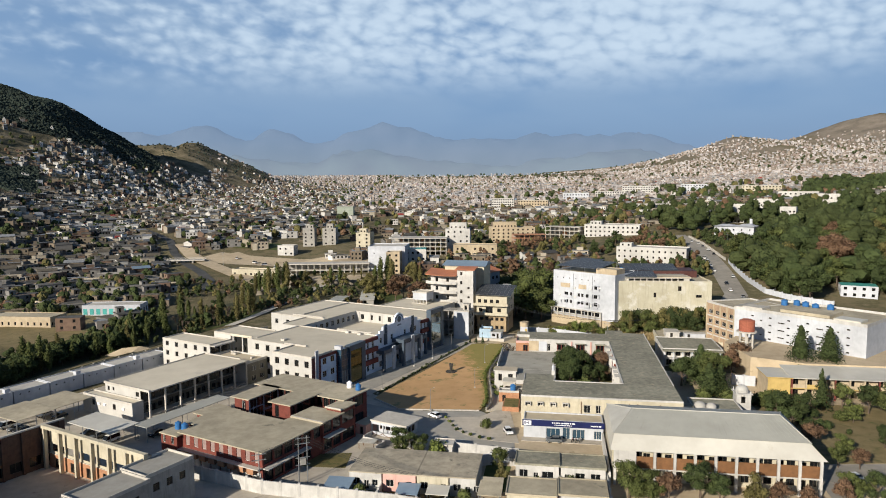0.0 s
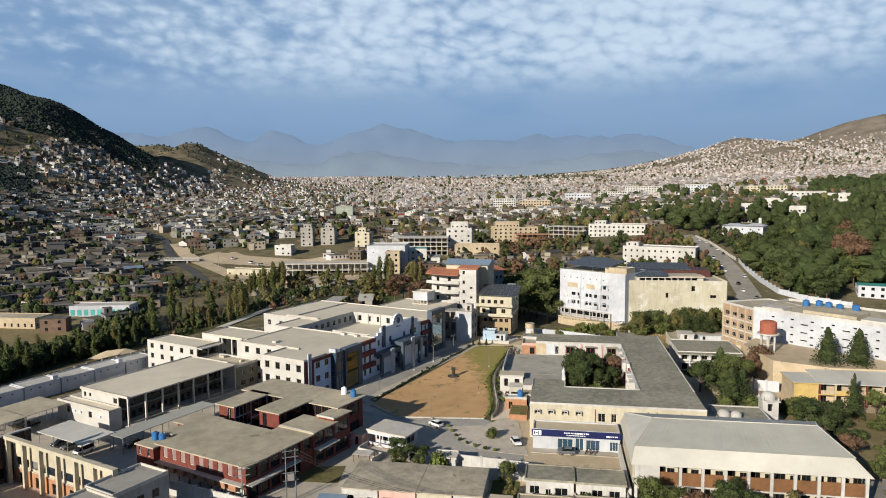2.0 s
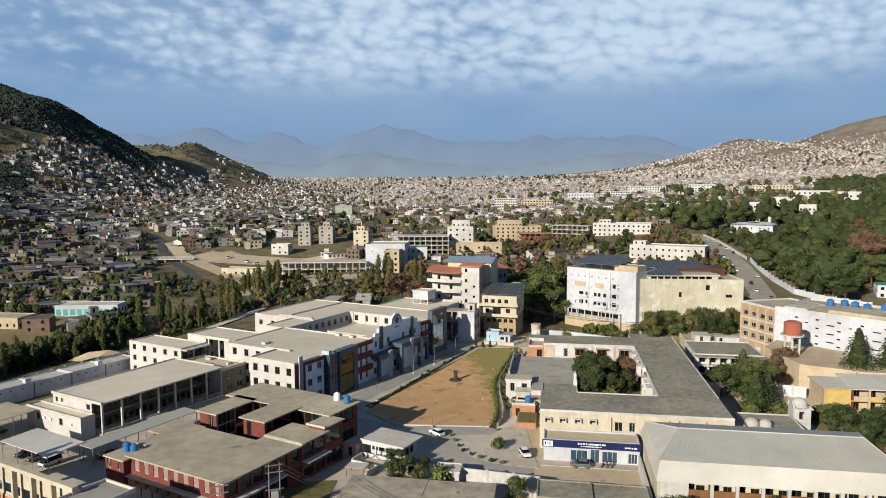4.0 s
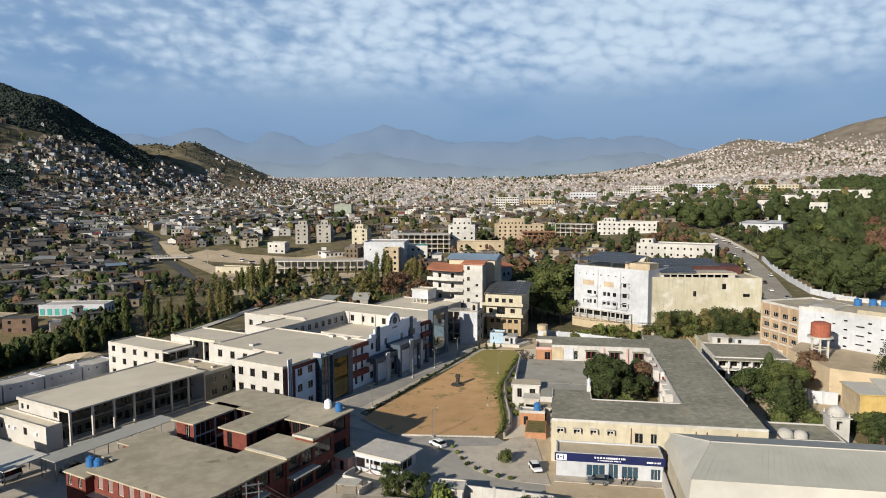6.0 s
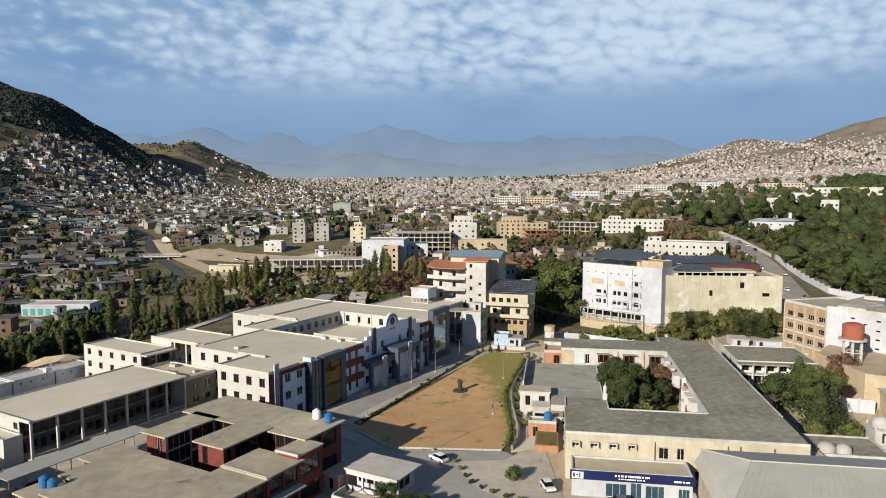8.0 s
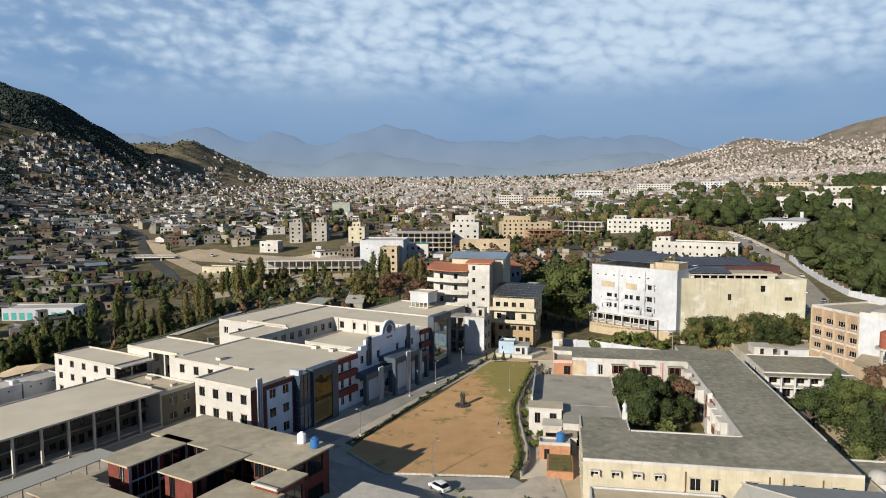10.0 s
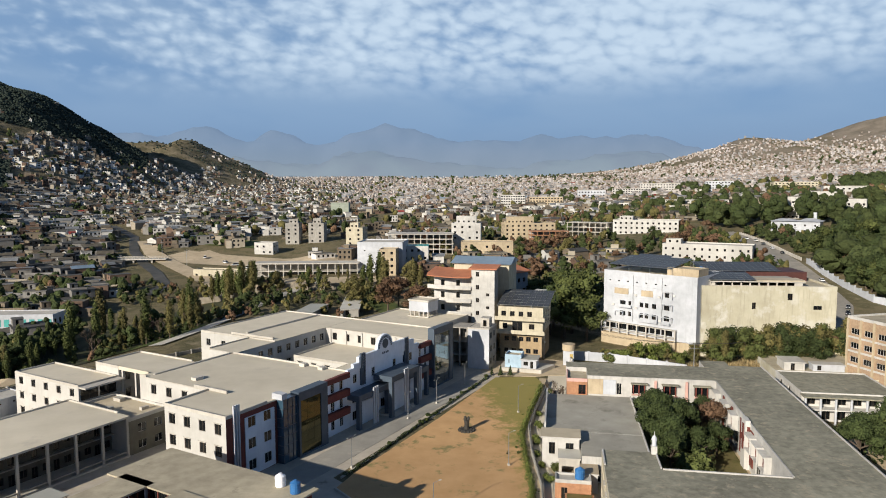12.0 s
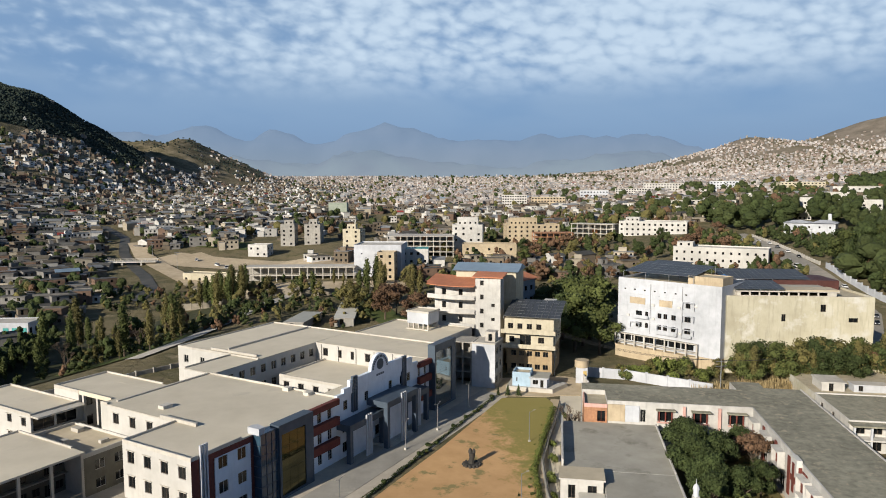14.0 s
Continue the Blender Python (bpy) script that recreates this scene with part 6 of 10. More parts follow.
yellow_school()


def verandah_house():
    t = thing("verandah_house", "white two-storey house with a verandah and grey flat roof", "house", YARD)
    block(t, (45.4, 66.4, 65.0, 84.0), -0.3, 6.1, WHITE, ROOFGREY, {"s": [(1.2 + i * 3.1, 2.8 + i * 3.1, z, z + 2.0) for i in range(6) for z in (0.4, 3.7)], "w": [(3, 4.4, 3.8, 5.3), (9, 10.4, 3.8, 5.3)]}, ph=0.25, over=0.15)
    f = Shape()
    f.box(45.4, 64.0, 3.0, 65.0, 66.38, 3.25)
    part("balcony_floor", f, WHITE, t)
    f = Shape()
    f.box(45.1, 63.7, 5.75, 65.3, 66.25, 6.05)
    part("verandah_roof", f, ROOFGREY, t)
    for i in range(7):
        c = Shape()
        u = 45.3 + i * 3.05
        c.box(u, 64.05, -0.2, u + 0.35, 64.4, 5.75)
        part("pillar", c, PURE, t)
    lot = thing("concrete_yard", "raised concrete yard with low parapets", "terrace", YARD)
    block(lot, (48, 88, 72, 116), -0.3, 3.4, CREAM_WORN, ROOFTAN, {}, ph=0.45)
    block(lot, (58, 96, 65.5, 99), 3.4, 5.2, PURE, PALECONC, {"s": [(1.0, 2.0, 3.6, 5.0)]}, ph=0.0, over=0.2, names=("store_wall", "store_roof"))
    block(lot, (51, 96, 56, 102), 3.4, 5.6, WHITE, PALECONC, {"s": [(1.6, 2.6, 3.4, 5.2)]}, ph=0.0, over=0.3, names=("hut_wall", "hut_roof"))


verandah_house()


def long_white_block():
    m = pose(105.0, 238.2, 0, 0, 0, -51.5)
    t = thing("warehouse_block", "long white block with slit vents and a tan brick end bay", "building", m)
    slits = [(6.2 + i * 6.2, 7.2 + i * 6.2, z, z + 0.5) for i in range(6) for z in (8.6, 11.0, 13.4, 16.0)] + [(9.4 + i * 6.2, (11.6 if i % 2 else 10.2) + i * 6.2, z, z + 0.4) for i in range(5) for z in (9.7, 12.2, 14.8)]
    block(t, (0, 0, 43, 26), 2.0, 18.0, PURE, ROOFTAN, {"s": slits}, ph=0.8, coping=WHITE, bars=1, split=False)
    pl = Shape()
    pl.box(0, 0.05, -0.3, 42.9, 26, 2.0)
    part("plinth", pl, PALECONC, t)
    for bx, m_ in (((14, 5, 18.02, 30, 16, 19.0), ROOFTAN), ((2, 2, 18.02, 9, 8, 18.9), PALECONC), ((32, 3, 18.02, 40, 9, 18.8), SHEETPALE)):
        r = Shape()
        r.box(*bx)
        part("roof_shed", r, m_, t)
    tan = mat("tan_brick", (0.40, 0.285, 0.185), (0.31, 0.215, 0.14), 1.5, streak=0.25)
    e = thing("brick_end_block", "tan brick end block with cream piers and white window bands", "building", pose(100.9, 253.6, 0, 0, 0, -75.2))
    wins = [(1.2 + i * 3.9, 3.6 + i * 3.9, z, z + 1.5) for i in range(4) for z in (6.4, 10.0, 13.6)]
    block(e, (0, 0.4, 16.0, 20), -0.3, 17.6, tan, ROOFTAN, {"s": wins}, ph=0.5, coping=WHITE, frame=FRAMEW, bars=3)
    for k in range(5):
        c = Shape()
        c.box(0.1 + k * 3.85, 0.02, 0, 0.65 + k * 3.85, 0.38, 17.5)
        part("pier", c, BUFF, e)
    for z in (5.4, 9.0, 12.6):
        c = Shape()
        c.box(0.7, 0.1, z, 15.4, 0.38, z + 0.45)
        part("sill_band", c, WHITE, e)
    for u, v in ((9, 19), (12.5, 21), (16, 20), (24, 21), (20, 18.5)):
        water_drum(m @ pose(u, v, 18.02), BLUEP, 1.1, 1.9)
    tank = thing("water_tower", "faded red tank on a concrete water tower", "water tower", pose(101.2, 219.6, 8.0))
    s = Shape()
    s.cyl(0, 0, 5.8, 9.3, 2.45, n=20)
    s.cyl(0, 0, 9.3, 9.7, 2.45, 1.6, n=20)
    part("tank", s, REDTANK, tank)
    s = Shape()
    s.cyl(0, 0, 5.4, 5.8, 3.2, n=20)
    part("platform", s, PALECONC, tank)
    for a in range(6):
        c = Shape()
        x, y = 2.2 * math.cos(a * math.tau / 6), 2.2 * math.sin(a * math.tau / 6)
        c.box(x - 0.22, y - 0.22, -0.2, x + 0.22, y + 0.22, 5.4)
        part("leg", c, PALECONC, tank)
    for z in (2.4,):
        ring = Shape()
        for a in range(6):
            p = [2.2 * math.cos(a * math.tau / 6), 2.2 * math.sin(a * math.tau / 6), z]
            q = [2.2 * math.cos((a + 1) * math.tau / 6), 2.2 * math.sin((a + 1) * math.tau / 6), z]
            ring.tube(p, q, 0.13, 4)
        part("brace_ring", ring, PALECONC, tank)
    g = thing("green_roof_house", "low house with a sea-green sheet roof", "house", YARD)
    block(g, (104, 46, 122, 54), -0.3, 6.6, WHITE, SHEETGREEN, {"s": [(2 + i * 4, 3.6 + i * 4, 1, 2.5) for i in range(4)]}, ph=0.0, over=0.6)
    sheet("pavement_tower", [(97.4, 208), (110, 199.5), (132, 195.6), (150, 192), (166, 205), (150, 226), (124, 250), (106.5, 238.5), (97.4, 228)], 8.0, SAND, "raised sandy yard under the water tower", None, 9.0)


long_white_block()


def solar_array(m, w, d, nx, ny, tilt=8.0, legs=1.2):
    t = thing("solar_array", "dark solar panels on a steel frame", "solar panels", m, "roof solar arrays")
    pw, pd = w / nx, d / ny
    for i in range(nx):
        for j in range(ny):
            s = Shape()
            y0, y1 = j * pd + 0.04, (j + 1) * pd - 0.04
            z0, z1 = legs + y0 * math.tan(radians(tilt)), legs + y1 * math.tan(radians(tilt))
            x0, x1 = i * pw + 0.04, (i + 1) * pw - 0.04
            s.v = [(x0, y0, z0), (x1, y0, z0), (x1, y1, z1), (x0, y1, z1), (x0, y0, z0 - 0.06), (x1, y0, z0 - 0.06), (x1, y1, z1 - 0.06), (x0, y1, z1 - 0.06)]
            s.f = [(0, 1, 2, 3), (7, 6, 5, 4), (0, 4, 5, 1), (1, 5, 6, 2), (2, 6, 7, 3), (3, 7, 4, 0)]
            s.m = [0, 1, 1, 1, 1, 1]
            part("panel", s, [SOLAR, STEEL], t)
    for i in range(0, nx + 1, max(1, nx // 3)):
        for y in (0.1, d - 0.1):
            s = Shape()
            s.box(i * pw - 0.06, y - 0.06, 0, i * pw + 0.06, y + 0.06, legs - 0.06 + y * math.tan(radians(tilt)))
            part("post", s, STEEL, t)
    return t


def big_white():
    m = pose(50.6, 304, 0, 0, 0, -44.5)
    t = thing("white_apartment_block", "tall white rendered apartment block with roof solar canopy", "building", m)
    W, D = 31.6, 20.0
    hs = []
    for z in (13.0, 9.6):
        hs += [(6.0, 8.0, z, z + 1.5), (9.0, 10.0, z, z + 1.5), (13.0, 14.2, z, z + 1.5), (14.8, 16.0, z, z + 1.5), (17.2, 18.6, z, z + 1.5), (21.2, 23.0, z, z + 1.6)]
    hs += [(21.4, 22.8, 17.0, 18.8)]
    hs += [(2.0 + i * 3.2, 2.6 + i * 3.2, 20.6, 21.0) for i in range(7)]
    hs += [(1.0 + i * 3.9, 4.6 + i * 3.9, 5.1, 7.2) for i in range(6)]
    block(t, (0, 0, W, D), 3.8, 23.4, PURE, ROOFTAN, {"s": hs, "e": [(4 + i * 5, 5.4 + i * 5, z, z + 1.4) for i in range(3) for z in (9.6, 13, 16.5)]}, ph=0.7)
    b = Shape()
    b.box(0.0, -1.2, -0.3, W - 6, 0.2, 3.6)
    b.box(0.1, 0.2, -0.3, W, D, 3.78)
    part("plinth", b, BUFF, t)
    for z in (4.9, 7.3):
        s = Shape()
        s.box(-0.6, -1.3, z - 0.2, W - 6, -0.03, z)
        part("floor_slab", s, PALECONC, t)
    for i in range(9):
        c = Shape()
        c.box(-0.3 + i * 3.2, -1.2, 3.6, 0.1 + i * 3.2, -0.9, 7.1)
        part("post", c, PALECONC, t)
    for u, z, w in ((4.0, 16.6, 5.0), (13.5, 16.6, 4.0)):
        p = Shape()
        p.box(u, -0.15, z, u + w, -0.02, z + 1.9)
        part("panel", p, BUFF, t, "bare tan panel")
    for u, z, w in ((13.0, 8.5, 6.4), (21.0, 8.5, 2.6), (5.6, 12.4, 4.8)):
        p = Shape()
        p.box(u, -1.0, z, u + w, -0.02, z + 0.14)
        p.box(u, -1.0, z + 0.14, u + w, -0.93, z + 1.0)
        part("balcony", p, PURE, t)
    for u, z, w, hh in ((13.2, 9.5, 6.0, 1.3), (20.8, 9.5, 3.2, 1.2), (20.8, 13.2, 3.2, 1.5), (20.8, 16.8, 3.2, 1.8), (4.6, 9.6, 2.6, 1.2)):
        p = Shape()
        p.box(u - 0.15, -0.75, z + hh, u + w + 0.15, -0.02, z + hh + 0.14)
        p.box(u - 0.15, -0.75, z - 0.2, u, -0.02, z + hh)
        p.box(u + w, -0.75, z - 0.2, u + w + 0.15, -0.02, z + hh)
        part("loggia_frame", p, PURE, t, "projecting white window surround")
    for u, z in ((3.2, 12.6), (11.4, 12.4), (11.2, 16.4), (19.2, 16.6), (19.6, 9.2), (24.0, 17.6)):
        p = Shape()
        p.box(u, -0.4, z, u + 0.85, -0.02, z + 0.6)
        part("air_conditioner", p, FRAMEW, t, "small white air-conditioning unit")
    for z in (8.6, 12.2, 15.8, 19.4):
        p = Shape()
        p.box(0, -0.12, z, 25, -0.02, z + 0.12)
        part("string_course", p, PURE, t)
    for u in (10.6, 20.4):
        p = Shape()
        p.box(u, -0.14, 8, u + 0.16, -0.02, 23)
        part("drain_pipe", p, STEEL, t)
    block(t, (21, 2, 31, 9), 23.4, 26.0, BUFF, ROOFTAN, {}, ph=0.2, names=("penthouse_wall", "penthouse_roof"))
    solar_array(m @ pose(1.0, 1.0, 23.42), 22, 15, 12, 5, 7.0, 2.6)
    solar_array(m @ pose(3.0, 13.0, 23.42), 12, 6, 7, 2, 7.0, 4.0)
    water_drum(m @ pose(26, 15, 23.42), BLUEP, 1.1, 2.0)
    y = pose(75.2, 283.3, 0, 0, 0, -5.5)
    t = thing("cream_warehouse", "blank peeling cream warehouse wall with solar roof", "building", y)
    block(t, (0, 0, 38.5, 30), -0.3, 21.0, CREAM_WORN, ROOFTAN, {"s": [(14.5, 15.6, 14.6, 16.6), (24.6, 26.0, 17.4, 19.4), (32.0, 34.4, 14.6, 15.8)]}, ph=0.6)
    block(t, (3.6, 3.0, 30, 16), 21.0, 22.6, PALECONC, SHEET, {"s": [(1 + i * 2.6, 3.2 + i * 2.6, 21.3, 22.3) for i in range(9)]}, ph=0.0, over=0.5, windows=False, names=("upper_wall", "upper_roof"))
    r = Shape()
    r.box(2.6, 16.0, 21.0, 36.5, 29.0, 23.9)
    part("roof_room", r, mat("dark_maroon_sheet", (0.085, 0.032, 0.026), (0.06, 0.024, 0.02), 1.0, rough=0.6), t, "dark maroon sheet-clad roof room")
    r = Shape()
    r.box(16.5, 2.5, 22.62, 30.5, 9.0, 23.0)
    part("roof_room", r, SAND_ROOF, t)
    solar_array(y @ pose(3.0, 2.8, 22.6), 13.5, 10, 8, 4, 7.0, 0.5)
    solar_array(y @ pose(3.4, 15.6, 23.9), 25, 11, 14, 4, 9.0, 0.4)
    water_drum(y @ pose(-3.6 + 5, 13, 21.02), BLUEP, 1.2, 2.0)
    water_drum(y @ pose(-1.2 + 5, 14.5, 21.02), BLUEP, 1.2, 2.0)


big_white()


def clinic_group():
    m = pose(6.0, 287.5, 0, 0, 0, -16)
    t = thing("balcony_building", "white five-storey building with curved balconies and orange roofs", "building", m)
    win = [(1.4, 2.4, z, z + 1.4) for z in (4, 8, 12, 16, 20, 24)] + [(4.6, 5.6, z, z + 0.9) for z in (6, 10, 14, 18)]
    # white tower with darker concrete on the east side in place of shade
    block(t, (0, 0, 7.2, 5.4), -0.3, 26.5, WHITE, TERRA, {"s": win}, ph=0.0, over=0.0, side_mats={"e": CONC})
    r = Shape()
    a, b = [(-0.8, -0.8, 26.5), (8, -0.8, 26.5), (8, 6.4, 27.2), (-0.8, 6.4, 27.2)], 0.3
    r.face(a)
    r.face([(x, y, z - b) for x, y, z in a][::-1])
    for i in range(4):
        p, q = a[i], a[(i + 1) % 4]
        r.face(((p[0], p[1], p[2] - b), (q[0], q[1], q[2] - b), q, p))
    part("tower_roof", r, TERRA, t)
    block(t, (-13, 3.5, 0, 16), -0.3, 23.5, WHITE, PALECONC, {"s": [(2.2 + i * 5.0, 3.4 + i * 5.0, z, z + 1.8) for i in range(2) for z in (4.6, 8.6, 12.6, 16.6, 20.4)]}, ph=0.0, split=False)
    arc = [(-14.5 + 14.4 * k / 12, 2.6 - 3.6 * math.sin(math.pi * (0.15 + 0.5 * k / 12))) for k in range(13)]
    for z in (4.0, 8.0, 12.0, 16.0, 20.0):
        s = Shape()
        s.prism([*arc, (-0.1, 3.45), (-14.5, 3.45)], z - 0.25, z)
        slab_ = part("balcony", s, PALECONC, t)
        s = Shape()
        for p, q in zip(arc, arc[1:]):
            s.face(((p[0], p[1], z), (q[0], q[1], z), (q[0], q[1], z + 1.05), (p[0], p[1], z + 1.05)))
            s.face(((q[0], q[1] + 0.15, z), (p[0], p[1] + 0.15, z), (p[0], p[1] + 0.15, z + 1.05), (q[0], q[1] + 0.15, z + 1.05)))
            s.face(((p[0], p[1], z + 1.05), (q[0], q[1], z + 1.05), (q[0], q[1] + 0.15, z + 1.05), (p[0], p[1] + 0.15, z + 1.05)))
        part("balcony_rail", s, WHITE, slab_)
    r = Shape()
    big = [(-15.2, 3.2), *[(x, y - 0.7) for x, y in arc], (0.4, 1.5), (0.4, 9), (-15.2, 12)]
    r.v = [(x, y, 23.6 + (0.12 * (y + 3))) for x, y in big] + [(x, y, 23.35 + (0.12 * (y + 3))) for x, y in big]
    n = len(big)
    r.f = [tuple(range(n)), tuple(range(2 * n - 1, n - 1, -1))] + [(n + i, n + (i + 1) % n, (i + 1) % n, i) for i in range(n)]
    r.m = [0] * len(r.f)
    part("canopy_roof", r, TERRA, t)
    block(t, (-8, 9, 10, 22), -0.3, 27.0, CREAM, SHEETBLUE, {}, ph=0.0, over=0.4, slab=0.3)
    r = Shape()
    r.v = [(-9, 8, 27.0), (10.8, 8, 27.0), (10.8, 22.6, 27.0), (-9, 22.6, 27.0), (-9, 15, 28.8), (10.8, 15, 28.8)]
    r.f = [(0, 1, 5, 4), (2, 3, 4, 5), (1, 2, 5), (3, 0, 4)]
    r.m = [0] * 4
    part("sheet_roof", r, SHEETBLUE, t)
    w = thing("clinic_wing", "rear wing in shade-toned blue-grey render under an orange sheet roof", "building", pose(15.2, 307.0, 0, 0, 0, 50))
    # blue-grey of the shaded wall put into the render colour
    blue = mat("shade_toned_render", (0.24, 0.27, 0.30), (0.19, 0.215, 0.24), 0.5, streak=0.3)
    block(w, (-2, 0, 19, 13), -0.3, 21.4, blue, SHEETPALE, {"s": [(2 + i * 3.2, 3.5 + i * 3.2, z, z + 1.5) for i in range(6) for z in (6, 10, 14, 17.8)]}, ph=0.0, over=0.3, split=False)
    for name, mat_, e, lab in (("sheet_roof", SHEETPALE, [(-2.6, -0.9, 21.55), (8.0, -0.9, 21.55), (8.0, 5, 22.9), (-2.6, 5, 22.9)], "pale sheet roof"),
                               ("orange_roof", TERRA, [(8.1, -1.0, 21.6), (20.0, -1.0, 21.6), (18.5, 7, 24.2), (3.0, 7, 24.2), (3.0, 5.1, 23.2), (8.1, 5.1, 23.2)], "orange sheet roof")):
        r = Shape()
        n = len(e)
        r.v = e + [(x, y, z - 0.2) for x, y, z in e]
        r.f = [tuple(range(n)), tuple(range(2 * n - 1, n - 1, -1))] + [(n + i, n + (i + 1) % n, (i + 1) % n, i) for i in range(n)]
        r.m = [0] * len(r.f)
        part(name, r, mat_, w, lab)
    # house with solar roof
    m = pose(14.6, 283.0, 0, 0, 0, -17)
    t = thing("solar_roof_house", "four-storey cream and ochre house with rooftop solar panels", "house", m)
    block(t, (0, 0, 12.5, 15), -0.3, 8.0, OCHRE, ROOFTAN, {"s": [(1.2 + i * 2.2, 2.6 + i * 2.2, z, z + 1.4) for i in range(5) for z in (1.6, 5.2)], "e": [(2 + i * 4, 3.4 + i * 4, 5.2, 6.6) for i in range(3)]}, ph=0.0)
    block(t, (-0.3, -0.3, 12.8, 15.2), 8.0, 12.0, CREAM, ROOFTAN, {"s": [(1.0, 2.4, 9, 10.6), (4.0, 7.0, 8.3, 11), (9, 10.6, 9, 10.6)], "e": [(2 + i * 4, 3.4 + i * 4, 9, 10.6) for i in range(3)]}, ph=0.0, names=("upper_wall", "upper_roof"))
    block(t, (-0.6, -0.6, 12.9, 15.2), 12.0, 15.6, CREAM, ROOFTAN, {"s": [(1.0 + i * 2.6, 2.4 + i * 2.6, 12.8, 14.3) for i in range(4)], "e": [(2 + i * 4, 3.4 + i * 4, 12.8, 14.3) for i in range(3)]}, ph=0.0, names=("upper_wall", "upper_roof"))
    for z in (8.0, 12.0):
        s = Shape()
        s.box(-1.3, -2.3, z - 0.25, 13.6, -0.32 if z < 9 else -0.62, z - 0.02)
        s.box(-1.3, -2.3, z - 0.02, 13.6, -2.18, z + 0.9)
        part("balcony", s, CREAM, t)
    solar_array(m @ pose(-0.8, -1.2, 15.6), 15.5, 13, 9, 6, 12.0, 0.7)
    block(thing("roof_hut", "small white stair hut on the roof", "hut", m), (8.5, 11.6, 11.5, 14.6), 15.6, 19.0, WHITE, SHEETPALE, {}, ph=0.0, over=0.2)
    # unfinished concrete block
    m = pose(10.2, 268.4, 0, 0, 0, -20)
    t = thing("unfinished_block", "unfinished raw concrete three-storey block", "building", m)
    block(t, (-6.2, 0, 0, 7.4), -0.3, 11.6, PURE, PALECONC, {"e": [(1.4 + i * 3.2, 2.8 + i * 3.2, z, z + 1.7) for i in range(2) for z in (1.2, 4.8, 8.6)]}, ph=0.15, over=0.1, coping=PALECONC, side_mats={"e": CONC})
    for z in (3.6, 7.4, 11.4):
        s = Shape()
        s.box(-12.0, 0.6, z - 0.25, -6.22, 7.4, z)
        part("floor_slab", s, CONC, t)
    for x in (-11.8, -9.2, -6.9):
        for y in (0.8, 6.8):
            c = Shape()
            c.box(x, y, -0.2, x + 0.4, y + 0.4, 11.15)
            part("column", c, CONC, t)
    s = Shape()
    s.box(-12.0, 7.0, -0.2, -6.3, 7.38, 11.1)
    part("back_wall", s, CONC, t)
    block(t, (-3.2, 2.2, -0.6, 5.0), 11.6, 14.2, PALECONC, PALECONC, {"s": [(0.8, 1.8, 11.8, 13.6)]}, ph=0.0, over=0.1, windows=False, names=("stair_wall", "stair_roof"))
    # blue kiosk on its terrace
    m = pose(14.4, 267.6, 0, 0, 0, -16)
    s = Shape()
    s.prism(((-1.2, -0.8), (10.5, -0.8), (13.5, 6), (3, 9), (-1.2, 6)), -0.2, 1.1)
    whole("terrace", s, PALECONC, "pale rendered terrace under the kiosk", "terrace", m)
    t = thing("kiosk", "light blue kiosk with a grey roof", "kiosk", m @ pose(0, 0, 1.1))
    block(t, (0.2, 0, 4.8, 5), 0, 3.0, LBLUE, SAND_ROOF, {"s": [(1, 1.3, 1.2, 2.2)]}, ph=0.6, coping=LBLUE)
    block(t, (4.85, -0.2, 9.0, 5), 0, 2.6, PURE, SHEET, {"s": [(0.6, 1.9, 0.8, 1.9), (2.5, 3.3, 0.05, 2.0)]}, ph=0.0, over=0.4)
    for p in ((0.4, 0.2), (4.5, 0.2), (0.4, 4.7), (4.5, 4.7)):
        c = Shape()
        c.cyl(p[0], p[1], 3.0, 4.3, 0.06, n=6)
        part("corner_post", c, STEEL, t)
    t = thing("tank_hut", "white and yellow hut with a rounded tan top", "hut", pose(33.6, 274.2, 0, 0, 0, -12))
    s = Shape()
    s.box(-1.5, -1.5, -0.2, 1.5, 1.5, 4.2)
    part("wall", s, PURE, t)
    s = Shape()
    s.box(0.4, -1.58, 0.2, 1.3, -1.52, 3.4)
    part("door", s, YELLOW, t, "yellow door")
    s = Shape()
    s.cyl(0, 0, 4.2, 6.0, 1.85, n=18)
    part("tank", s, BUFF, t, "round tan water tank")
    boundary_wall("wall_north", "white wall behind the school with dark stencilled marks", [(34.5, 280.0), (46, 276.5), (64, 263.5)], 2.6, PURE, 6.0, 0.4)
    boundary_wall("wall_lane", "pale stained lane wall", [(34, 277), (33.2, 262), (32.0, 250)], 2.6, WHITE, 4.0)


OCHRE = mat("ochre_stone_front", (0.36, 0.27, 0.16), (0.28, 0.205, 0.12), 1.2, streak=0.2)
clinic_group()


